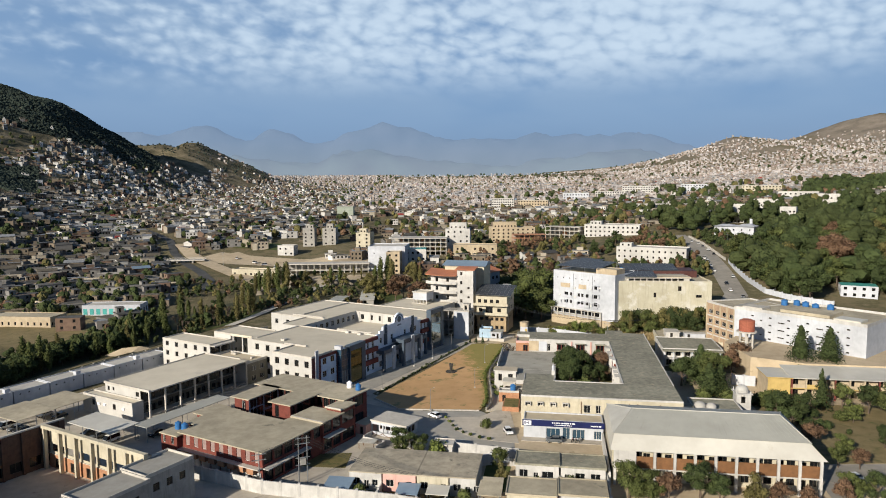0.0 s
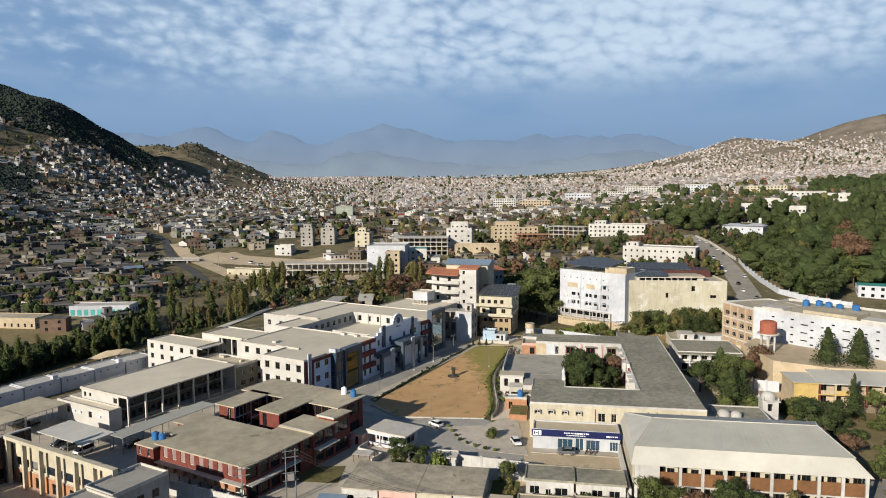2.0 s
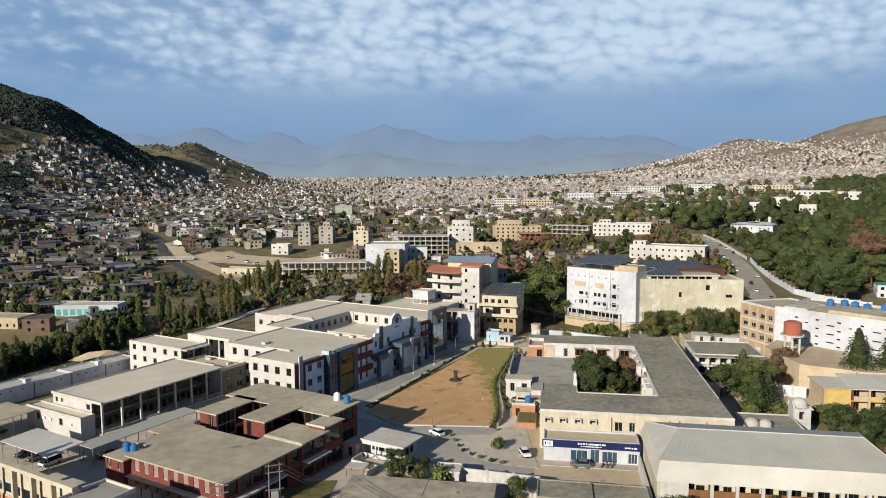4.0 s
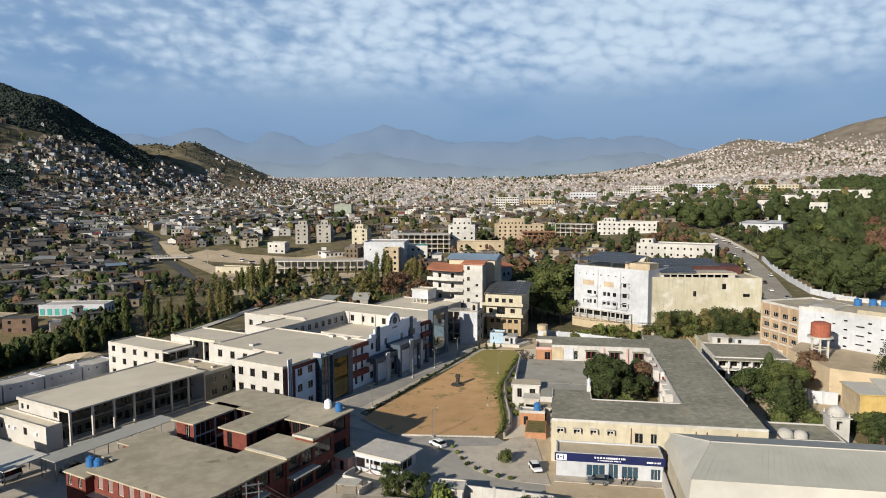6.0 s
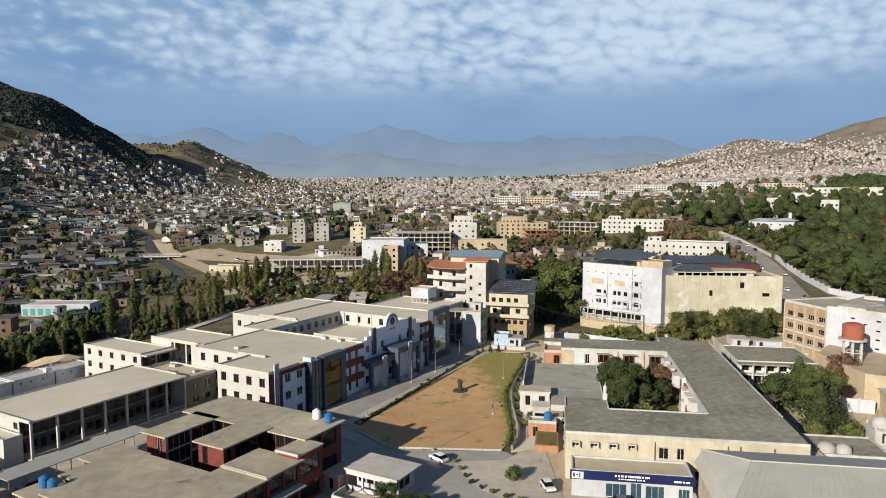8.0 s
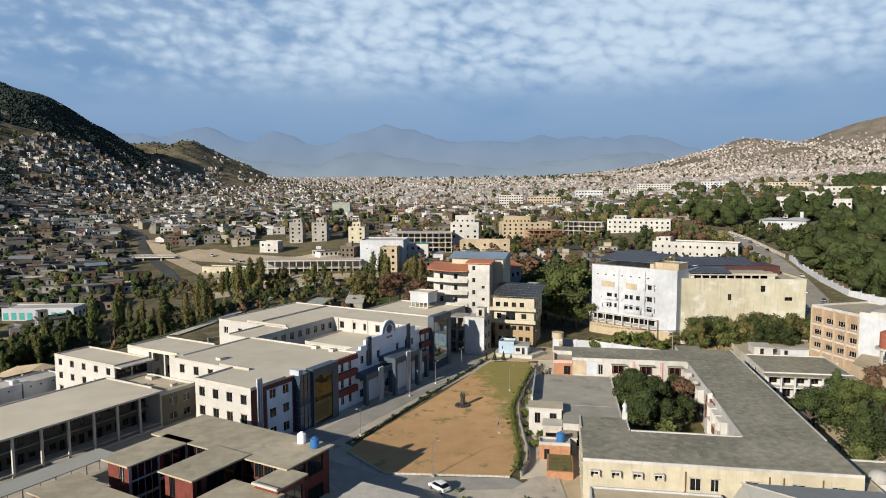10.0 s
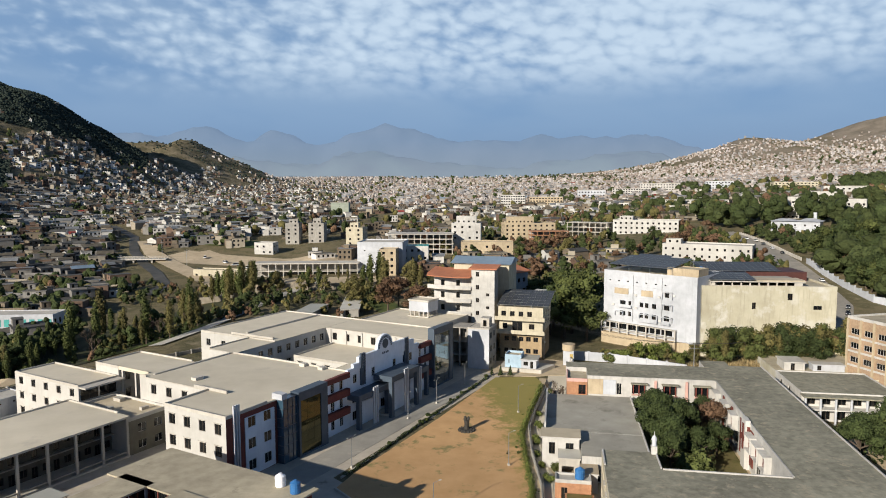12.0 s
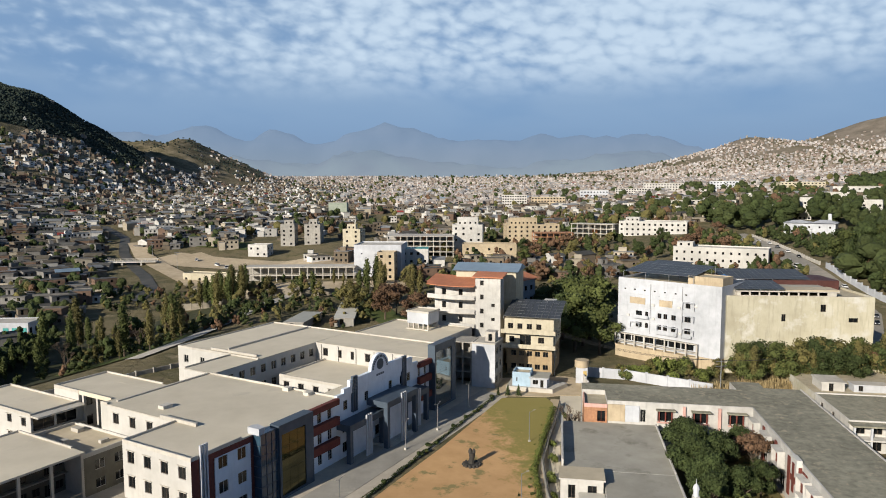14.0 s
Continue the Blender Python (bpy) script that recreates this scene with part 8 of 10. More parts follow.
def build_town():
    rnd = random.Random(11)
    kinds = [house_thing(k) for k in range(16)]
    used = [False] * 16
    near, mid, far, slope = 0, Shape(), Shape(), Shape()
    valley = Shape()
    y = 322.0
    while y < 3700:
        step = 10.6 + (y - 320) * (0.0022 if y < 1900 else 0.0024)
        x = -0.70 * y - 20
        lim = 0.70 * y + 20
        while x < lim:
            x += step * rnd.uniform(0.8, 1.25)
            px, py = x + rnd.uniform(-3, 3), y + rnd.uniform(-4, 4)
            west = px < -150 - 0.02 * py
            z = ground_z(px, py)
            if py > 800 and px < 0 and hill_wood(px, py, z) and rnd.random() > 0.05:
                continue
            if near_line(px, py, LIMITS["river"], 15) or near_line(px, py, LIMITS["avenue"], 16) or taken(px, py):
                continue
            if py < 640 and not west and (py < 440 or px > 150):
                continue
            dens = 0.86
            if west:
                h0 = z - float(np.interp(py, FLOOR_Y, FLOOR_Z))
                dens = 0.95 * (1 - 0.6 * ramp(h0, 90, 190)) if py < 1500 else 0.85 * (1 - ramp(h0, 40, 100))
                if -px / py > 0.585 and 0.045 < (z - 63) / py < 0.085 and py > 800:
                    dens *= 0.15
                if noise.noise(Vector((px * 0.012, py * 0.012, 3))) > 0.26:
                    dens *= 0.15
            else:
                wood = noise.noise(Vector((px * 0.006, py * 0.006, 9)))
                if py < 640:
                    dens = 0.5
                elif py < 1300:
                    dens = 0.66 if wood < 0.05 else 0.2
                    if px > 130 + (py - 640) * 0.05:
                        dens *= 0.95
                else:
                    dens = 0.88 if wood < 0.3 else 0.4
                if py > 2500 and px > 700:
                    dens = 0.74 * (1 - ramp(z - 84, 125, 205)) * (1 if noise.noise(Vector((px * 0.004, py * 0.004, 5))) < 0.25 else 0.25)
                if py > 2300 and px < 650:
                    dens *= 1 - 0.93 * ramp(py, 2300, 2650)
            if rnd.random() > dens:
                continue
            if py < 470 and near < 125:
                near += 1
                k = rnd.randrange(16)
                m = pose(px, py, z, 0, 0, rnd.uniform(8, 62))
                if used[k]:
                    copy_thing(kinds[k], m)
                else:
                    kinds[k].matrix_basis, used[k] = m, True
            elif py < 1000:
                far_house(mid, px, py, z, rnd, 2)
            elif py < 1900:
                far_house(slope if px < -0.15 * py else far, px, py, z, rnd, 1)
            else:
                far_house(valley, px, py, z, rnd, 0)
        y += step * 0.95
    for k in range(16):
        if not used[k]:
            for o in kinds[k].children_recursive:
                bpy.data.objects.remove(o)
            bpy.data.objects.remove(kinds[k])
    whole("hillside_houses", mid, TOWN_MATS, "crowded flat-roofed houses of brick, concrete and render", "houses", kind="stuff")
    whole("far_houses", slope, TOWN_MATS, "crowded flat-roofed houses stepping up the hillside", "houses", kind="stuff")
    whole("far_houses", far, HAZED_TOWN, "dense valley-floor houses in haze-paled colours", "houses", kind="stuff")
    whole("valley_houses", valley, HAZED_TOWN, "distant town filling the valley, paled for haze", "houses", kind="stuff")
    print("near houses", near, "faces", len(mid.f), len(far.f), len(valley.f))


build_town()


# ---- far mountains ----
def far_plain():
    s = Shape()
    xs, ys = np.arange(-3000, 3001, 150), np.arange(3150, 4200, 75)
    for y in ys:
        for x in xs:
            s.v.append((float(x), float(y), ground_z(float(x), float(y)) + 1.5 - 14 * (1 - ramp(y, 3150, 3300))))
    n = len(xs)
    keep = [(j, i) for j in range(len(ys) - 1) for i in range(n - 1) if xs[i] < 420 + (ys[j] - 3150) * 0.2]
    s.f = [(j * n + i, j * n + i + 1, (j + 1) * n + i + 1, (j + 1) * n + i) for j, i in keep]
    s.m = [0] * len(s.f)
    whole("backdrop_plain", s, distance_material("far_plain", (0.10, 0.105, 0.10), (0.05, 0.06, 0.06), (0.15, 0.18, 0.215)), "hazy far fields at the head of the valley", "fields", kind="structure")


far_plain()

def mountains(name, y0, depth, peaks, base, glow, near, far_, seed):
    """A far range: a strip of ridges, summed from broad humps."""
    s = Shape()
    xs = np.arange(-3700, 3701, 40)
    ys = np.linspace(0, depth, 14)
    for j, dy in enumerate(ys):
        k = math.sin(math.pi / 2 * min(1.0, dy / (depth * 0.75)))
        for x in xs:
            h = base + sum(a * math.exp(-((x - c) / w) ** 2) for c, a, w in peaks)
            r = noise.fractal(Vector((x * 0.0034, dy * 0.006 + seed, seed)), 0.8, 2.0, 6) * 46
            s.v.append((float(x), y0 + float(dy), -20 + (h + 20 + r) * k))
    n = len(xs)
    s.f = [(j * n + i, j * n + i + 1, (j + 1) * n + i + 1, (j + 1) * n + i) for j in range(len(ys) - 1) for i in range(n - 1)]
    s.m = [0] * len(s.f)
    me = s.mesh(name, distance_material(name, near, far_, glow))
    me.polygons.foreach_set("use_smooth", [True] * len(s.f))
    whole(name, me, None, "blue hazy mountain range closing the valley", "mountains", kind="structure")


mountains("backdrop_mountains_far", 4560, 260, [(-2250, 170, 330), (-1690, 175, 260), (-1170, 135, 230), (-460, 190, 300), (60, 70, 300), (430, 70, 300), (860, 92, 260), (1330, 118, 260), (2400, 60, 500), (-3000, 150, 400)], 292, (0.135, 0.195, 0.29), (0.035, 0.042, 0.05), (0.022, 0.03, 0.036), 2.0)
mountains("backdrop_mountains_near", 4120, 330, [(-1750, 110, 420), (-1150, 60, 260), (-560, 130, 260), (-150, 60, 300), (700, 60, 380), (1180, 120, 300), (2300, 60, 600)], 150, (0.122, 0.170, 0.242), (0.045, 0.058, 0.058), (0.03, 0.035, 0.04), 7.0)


# ---- trees and shrubs ----
def leaf_quad(s, p, size, rnd, k=0, droop=0.0):
    a, b = rnd.uniform(0, math.tau), rnd.uniform(-0.9, 0.9)
    u = Vector((math.cos(a), math.sin(a), rnd.uniform(-0.5, 0.5) - droop)).normalized()
    v = u.cross(Vector((math.sin(b), math.cos(b) * 0.3, math.cos(b)))).normalized()
    u, v = u * size * rnd.uniform(0.6, 1.2), v * size * rnd.uniform(0.45, 0.9)
    p = Vector(p)
    s.face((p - u - v * 0.4, p + u * 0.2 - v, p + u + v * 0.3, p - u * 0.1 + v), k)


def leaf_out(s, p, size, rnd, d, k=0, loose=0.5):
    """A leaf clump that faces roughly outwards from its bough."""
    n = (d + Vector((rnd.gauss(0, loose), rnd.gauss(0, loose), rnd.gauss(0, loose) + 0.1))).normalized()
    u = n.cross(Vector((rnd.gauss(0, 1), rnd.gauss(0, 1), rnd.gauss(0, 1)))).normalized()
    v = n.cross(u) * size * rnd.uniform(0.5, 0.95)
    u = u * size * rnd.uniform(0.6, 1.2)
    p = Vector(p)
    s.face((p - u - v * 0.4, p + u * 0.2 - v, p + u + v * 0.3, p - u * 0.1 + v), k)


def lump(s, cx, cy, cz, rx, ry, rz, rnd, n=8, rings=5):
    """The dense inside of one bough: a small uneven, knobbly mass that the leaves stand out from."""
    b = len(s.v)
    for i in range(1, rings):
        a = math.pi * i / rings
        for k in range(n):
            t, q = (k + 0.5 * (i % 2)) * math.tau / n, rnd.uniform(0.78, 1.12)
            s.v.append((cx + rx * q * math.sin(a) * math.cos(t), cy + ry * q * math.sin(a) * math.sin(t), cz + rz * q * math.cos(a)))
    top, low = len(s.v), len(s.v) + 1
    s.v += [(cx, cy, cz + rz), (cx, cy, cz - rz)]
    for k in range(n):
        j = (k + 1) % n
        s.f += [(top, b + k, b + j), (low, b + (rings - 2) * n + j, b + (rings - 2) * n + k)]
        for i in range(rings - 2):
            s.f.append((b + i * n + k, b + (i + 1) * n + k, b + (i + 1) * n + j, b + i * n + j))
    s.m += [0] * (n * rings)


def crown(lobes, count, size, rnd, droop=0.0, shell=0.55):
    """Leaf clumps filling a set of ellipsoid lobes (x, y, z, rx, ry, rz), thin inside, ragged outside."""
    s = Shape()
    vol = [l[3] * l[4] * l[5] for l in lobes]
    tot = sum(vol)
    for l, w in zip(lobes, vol):
        lump(s, l[0], l[1], l[2], l[3] * 0.72, l[4] * 0.72, l[5] * 0.72, rnd, 8, 5)
        for _ in range(max(6, int(count * w / tot))):
            d = Vector((rnd.gauss(0, 1), rnd.gauss(0, 1), rnd.gauss(0, 1))).normalized()
            r = (shell + (1.08 - shell) * rnd.random() ** 0.6) * rnd.choice((1, 1, 1, 1.12))
            leaf_out(s, (l[0] + d.x * l[3] * r, l[1] + d.y * l[4] * r, l[2] + d.z * l[5] * r), size, rnd, d)
    return s


def tree_thing(name, label, kind_, rnd, h, leaf, group):
    t = thing(name, label, "tree", pose(0, 0, -400), group)
    tr = Shape()
    if kind_ == "poplar":
        tr.tube((0, 0, -1), (0.1, 0.1, h * 0.9), 0.22, 7, 0, 0.05)
        lobes = [(rnd.uniform(-0.3, 0.3), rnd.uniform(-0.3, 0.3), h * f, h * 0.105 * g, h * 0.105 * g, h * 0.13) for f, g in ((0.24, 0.7), (0.38, 0.95), (0.53, 1.1), (0.68, 1.1), (0.82, 0.9), (0.93, 0.6))]
        cr = crown(lobes, 800, 0.30, rnd, 0, 0.6)
    elif kind_ in ("conifer", "cedar"):
        tr.tube((0, 0, -1), (0, 0, h * 0.97), 0.3, 7, 0, 0.04)
        cr = Shape()
        wide, fall = (0.24, 0.85) if kind_ == "conifer" else (0.40, 0.6)
        for i in range(7):
            f = i / 7
            q = h * wide * (1 - f) ** fall * 0.62
            lump(cr, rnd.uniform(-0.2, 0.2), rnd.uniform(-0.2, 0.2), h * (0.18 + 0.8 * f), q, q, h * 0.12, rnd, 9, 5)
        for i in range(24):
            f = i / 23
            z, r = h * (0.12 + 0.85 * f), h * wide * (1 - f) ** fall + 0.15
            for k in range(int(88 * (1 - f)) + 14):
                a = rnd.uniform(0, math.tau)
                q = r * rnd.uniform(0.35, 1.1)
                leaf_quad(cr, (q * math.cos(a), q * math.sin(a), z - 0.35 * q + rnd.uniform(-0.25, 0.25)), 0.30, rnd, 0, 0.4)
    elif kind_ == "shrub":
        tr.tube((0, 0, -0.5), (0, 0, h * 0.5), 0.08, 5, 0, 0.04)
        lobes = [(rnd.uniform(-0.3, 0.3) * h, rnd.uniform(-0.3, 0.3) * h, h * rnd.uniform(0.35, 0.6), h * 0.42, h * 0.42, h * 0.4) for _ in range(3)]
        cr = crown(lobes, 400, 0.10 * h ** 0.5 + 0.07, rnd)
    elif kind_ == "bare":
        cr = None
        tr.tube((0, 0, -1), (0.2, 0, h * 0.35), 0.24, 6, 0, 0.18)

        def limb(p, d, length, r, n):
            q = p + d * length
            tr.tube(p, q, r, 4, 0, r * 0.6)
            if n:
                for _ in range(3):
                    limb(q, (d + Vector((rnd.uniform(-0.7, 0.7), rnd.uniform(-0.7, 0.7), rnd.uniform(-0.1, 0.6)))).normalized(), length * 0.72, r * 0.6, n - 1)
        for _ in range(4):
            limb(Vector((0.2, 0, h * 0.33)), Vector((rnd.uniform(-0.7, 0.7), rnd.uniform(-0.7, 0.7), 0.9)).normalized(), h * 0.22, 0.14, 3)
    else:
        tr.tube((0, 0, -1), (0.2, 0.1, h * 0.45), 0.34, 8, 0, 0.22)
        lobes = []
        for k in range(9):
            a = k * 2.4 + rnd.uniform(-0.4, 0.4)
            f = rnd.uniform(0.28, 0.86)
            q = h * rnd.uniform(0.10, 0.30) * (1.15 - 0.6 * abs(f - 0.55))
            lobes.append((q * math.cos(a), q * math.sin(a), h * f, h * rnd.uniform(0.13, 0.2), h * rnd.uniform(0.13, 0.2), h * rnd.uniform(0.10, 0.15)))
            tr.tube((0.2, 0.1, h * 0.32), (q * math.cos(a), q * math.sin(a), h * f - 0.5), 0.14, 5, 0, 0.05)
        lobes.append((0, 0, h * 0.85, h * 0.17, h * 0.17, h * 0.14))
        cr = crown(lobes, 3700, 0.205, rnd, 0, 0.6) if kind_ == "fine" else crown(lobes, 1100, 0.35, rnd, 0, 0.66)
    part("trunk", tr, BARK, t)
    if cr:
        part("crown", cr, leaf, t)
    return t


class Grove:
    """A few built trees of one kind, set out again and again."""

    def __init__(self, name, label, kind_, h, leaf, group, n=3, seed=1):
        self.rnd = random.Random(seed)
        self.h = h
        self.kinds = [tree_thing(name, label, kind_, self.rnd, h * self.rnd.uniform(0.92, 1.08), leaf, group) for _ in range(n)]
        self.used = set()

    def put(self, x, y, h=None, z=None):
        k = self.rnd.randrange(len(self.kinds))
        f = (h or self.h * self.rnd.uniform(0.8, 1.15)) / self.h
        g = f * self.rnd.uniform(0.9, 1.1)
        z = ground_z(x, y) if z is None else z
        m = pose(x, y, z, 0, 0, self.rnd.uniform(0, 360))
        ob = self.kinds[k]
        if k in self.used:
            ob = copy_thing(ob, m)
        else:
            self.used.add(k)
            ob.matrix_basis = m
        ob.scale = (g, g, f)

    def done(self):
        for k, ob in enumerate(self.kinds):
            if k not in self.used:
                for o in (*ob.children_recursive, ob):
                    bpy.data.objects.remove(o)


poplar = Grove("poplar", "tall narrow poplar with thin olive-yellow leaves", "poplar", 15, LEAFY, "poplars by the river", 4, 21)
poplar_green = Grove("poplar", "tall narrow dark green poplar", "poplar", 14, LEAF, "poplars by the river", 3, 22)
broad = Grove("broadleaf_tree", "rounded dark green leafy broadleaf tree", "broad", 13, LEAFD, "park trees", 4, 23)
green = Grove("broadleaf_tree", "spreading mid-green broadleaf tree", "broad", 12, LEAF, "park trees", 4, 24)
court = Grove("broadleaf_tree", "dense dark willow-like tree in the school court", "fine", 9, LEAFD, "court trees", 3, 33)
lush = Grove("broadleaf_tree", "dense mid-green leafy garden tree", "fine", 10, LEAF, "garden trees", 3, 34)
brown = Grove("autumn_tree", "rust-brown autumn tree with thinning leaves", "broad", 12, LEAFB, "autumn trees", 3, 25)
yellow = Grove("autumn_tree", "olive-yellow autumn tree with thinning leaves", "broad", 11, LEAFY, "autumn trees", 3, 26)
conifer = Grove("conifer", "dark green conical conifer tree", "conifer", 14, LEAFD, "conifers", 3, 27)
cedar = Grove("conifer", "broad dark green pine tree", "cedar", 11, LEAFD, "conifers", 2, 35)
shrub = Grove("shrub", "dense rounded green shrub", "shrub", 2.6, LEAF, "shrubs", 3, 28)
shrub_dry = Grove("shrub", "ragged yellow-green shrub beside the railing", "shrub", 2.4, LEAFG, "shrubs", 3, 29)
shrub_dark = Grove("shrub", "small dark green shrub", "shrub", 1.6, LEAFD, "shrubs", 3, 30)
bare = Grove("bare_tree", "leafless grey branching tree", "bare", 7, LEAF, "bare trees", 2, 31)


def plant():
    rnd = random.Random(77)
    U = rnd.uniform
    # river poplars and the belt of trees along the western boundary
    for _ in range(12):
        (poplar if rnd.random() < 0.35 else poplar_green).put(U(-114, -92), U(392, 414), U(7, 17))
    for _ in range(22):
        (poplar if rnd.random() < 0.4 else poplar_green).put(U(-136, -96), U(304, 338), U(7, 18))
    for _ in range(20):
        x, y = U(-152, -122), U(236, 306)
        (poplar if rnd.random() < 0.25 else poplar_green).put(x - 22 * ramp(y, 272, 255), y, U(7, 13))
    for x, y in ((-118, 300), (-104, 318), (-112, 322), (-98, 330), (-126, 312)):
        bare.put(x, y, U(8, 11))
    for i in range(40):
        k = i / 39
        x, y = -133 - 6 * k + U(-4, 4), 200 + 120 * k + U(-4, 4)
        x -= 15 * ramp(y, 272, 255)
        rnd.choice((broad, broad, broad, poplar_green)).put(x, y, U(6, 9))
    for _ in range(16):
        shrub.put(U(-150, -128), U(258, 290), U(1.5, 3))
    for x, y, h in ((-104, 416, 17), (-108, 411, 16), (-99, 420, 15), (-113, 408, 13), (-37, 392, 18), (-33, 395, 19), (-40, 390, 14), (-30, 388, 15), (-62, 398, 12), (-68, 402, 11)):
        poplar_green.put(x, y, h)
    for _ in range(9):
        (yellow if rnd.random() < 0.5 else poplar).put(U(-110, -10), U(395, 440), U(6, 11))
    for _ in range(10):
        (poplar if rnd.random() < 0.6 else brown).put(U(-30, 8), U(330, 400), U(12, 18))
    for _ in range(7):
        yellow.put(U(-48, -22), U(352, 384), U(7, 11))
    # court of the school
    for u, v, h, g in ((12.5, 52, 9.5, court), (12, 45, 10, court), (14, 38, 9, court), (17, 48, 8.5, court), (18.5, 38, 7.5, court), (22.5, 41, 6.5, court), (24, 47, 5, brown), (16.5, 31, 5, shrub), (13, 34, 8, court), (13, 58, 8, court), (24, 52, 7.5, brown), (23, 58, 7, court), (24.6, 24, 4, shrub), (19, 57, 5, shrub)):
        g.put(*from_yard(u, v), h)
    # east of the school
    for u, v, h, g in ((47.5, 43, 9.5, court), (53.7, 33, 11, cedar), (57, 35.5, 10, cedar), (53.5, 46, 13, cedar), (56.5, 42, 11, lush), (50, 47, 8, court), (58, 49, 7, lush), (66, 58, 9, brown), (69, 61, 10, brown), (63, 57, 6, brown), (50, 26, 5, shrub), (57, 26, 5, shrub)):
        g.put(*from_yard(u, v), h)
    for u, v, h, g in ((107, 60, 8, court), (94, 52, 9, lush), (81.5, 25.6, 12, conifer), (66, 20, 7, green), (69, 10, 6, court), (72, 24, 6, shrub), (74, 16, 7, court), (70, 1, 6, broad), (86, 16, 4.5, green), (88, 28, 7, green), (93, 24, 9, broad), (97, 22, 10, green), (103, 28, 9, conifer), (95, 4, 6, brown), (100, -4, 8, brown), (106, 6, 8, green), (92, -10, 8, brown), (70, 30, 4, shrub_dry), (66, 27, 4, shrub)):
        g.put(*from_yard(u, v), h)
    cedar.put(111.0, 204.0, 11, 8.0)
    cedar.put(119.0, 202.5, 11.5, 8.0)
    for _ in range(14):
        rnd.choice((shrub, shrub_dark, shrub_dry)).put(*from_yard(U(64, 110), U(-8, 30)), U(1.2, 3.2))
    for _ in range(11):
        rnd.choice((court, lush, brown)).put(*from_yard(U(66, 108), U(-34, 0)), U(4.5, 7.5))
    for u, v, h in ((67, 15, 7), (68.5, 19, 6.5), (72, 12, 6)):
        court.put(*from_yard(u, v), h)
    # in front of the hall and among the quarters
    for u, v, h, g in ((23.5, -36.5, 8.5, lush), (27, -37.5, 7, lush), (31, -38, 7, brown), (37.5, -35, 7, court), (41, -36, 6, court), (47.5, -35.5, 6.5, yellow), (52, -36, 5.5, brown), (57, -36, 5, brown), (64, -34, 6, brown), (-3.5, -27, 5, green), (-2.5, -33, 4.5, yellow), (-30, -44.5, 3, shrub), (-9.5, -43.5, 3, shrub), (5, -35, 3, shrub), (12, -34.5, 3, shrub), (-26.5, -24, 5, green), (-22.5, -22.5, 4.5, green), (-18, -22, 4, shrub_dry), (8, -23, 2, shrub), (14, -22.6, 2, shrub)):
        g.put(*from_yard(u, v), h)
    for x, y, h in ((-11.0, 157, 4.4), (-8.0, 155, 4.2), (-5, 155.5, 3.8), (11.1, 168.5, 2.6)):
        (court if h > 3 else shrub).put(x, y, h)
    # thicket before the cream warehouse, reeds, and the tall trees by the clinic
    for _ in range(46):
        k = rnd.random()
        g = rnd.choice((green, yellow, green, brown if k > 0.55 else yellow, broad, poplar))
        g.put(74 + 42 * k + U(-2, 2), 268 + 9 * rnd.random(), U(7, 11) + 2 * k)
    for _ in range(14):
        (yellow if rnd.random() < 0.6 else shrub_dry).put(U(44, 74), U(275, 286), U(2.5, 5))
    for _ in range(18):
        (shrub_dry if rnd.random() < 0.5 else shrub).put(U(44, 74), U(276, 284), U(1.5, 3))
    for x, y, h in ((34, 312, 19), (38, 306, 20), (42, 314, 21), (46, 322, 21), (37, 322, 20), (41, 331, 20), (48, 336, 20), (33, 330, 18), (30, 320, 17), (53, 340, 19), (44, 345, 18), (28, 338, 17), (57, 350, 17), (45, 303, 15)):
        (broad if rnd.random() < 0.5 else green).put(x, y, h)
    # woods east of the avenue
    n = 0
    while n < 95:
        y = U(300, 430)
        x0 = float(np.interp(y, (300, 350, 396, 430), (200, 177, 180, 188)))
        x = x0 + 130 * rnd.random() ** 1.5
        if abs(x) > 0.69 * y + 20 or (205 < x < 262 and 500 < y < 552) or (190 < x < 228 and 300 < y < 352) or math.dist((x, y), (224, 380)) < 17:
            continue
        g = rnd.choices((broad, green, brown, yellow, conifer), (5, 4, 0.2, 0.5, 0.8))[0]
        g.put(x, y, U(13, 20))
        n += 1
    for x, y, h in ((224, 378, 23), (217, 381, 19), (231, 379, 20), (226, 386, 21), (262, 452, 17), (268, 458, 16)):
        brown.put(x, y, h)
    # trees among the middle buildings
    for _ in range(40):
        x, y = U(10, 190), U(430, 560)
        if near_line(x, y, LIMITS["avenue"], 13) or (105 < x < 165 and 425 < y < 470) or (120 < x < 175 and 560 < y < 625) or (40 < x < 125 and 580 < y < 625) or (0 < x < 45 and 510 < y < 560):
            continue
        rnd.choice((broad, green, brown, yellow, brown)).put(x, y, U(6, 12))
    for _ in range(12):
        x, y = U(-150, 0), U(560, 700)
        if taken(x, y, 2):
            continue
        rnd.choice((broad, green, poplar, yellow)).put(x, y, U(6, 12))
    # park edges
    for i in range(34):
        k = i / 33
        if rnd.random() < 0.75:
            (shrub_dark if i % 3 else shrub).put(-19.4 + 28.6 * k + U(-0.6, 0.6), 199.5 + 61 * k + U(-0.8, 0.8), U(0.3, 1.05))
    edge = [(10.8, 184), (12.2, 192), (12.6, 205), (13.2, 218), (16, 230), (19, 241), (22.0, 252)]
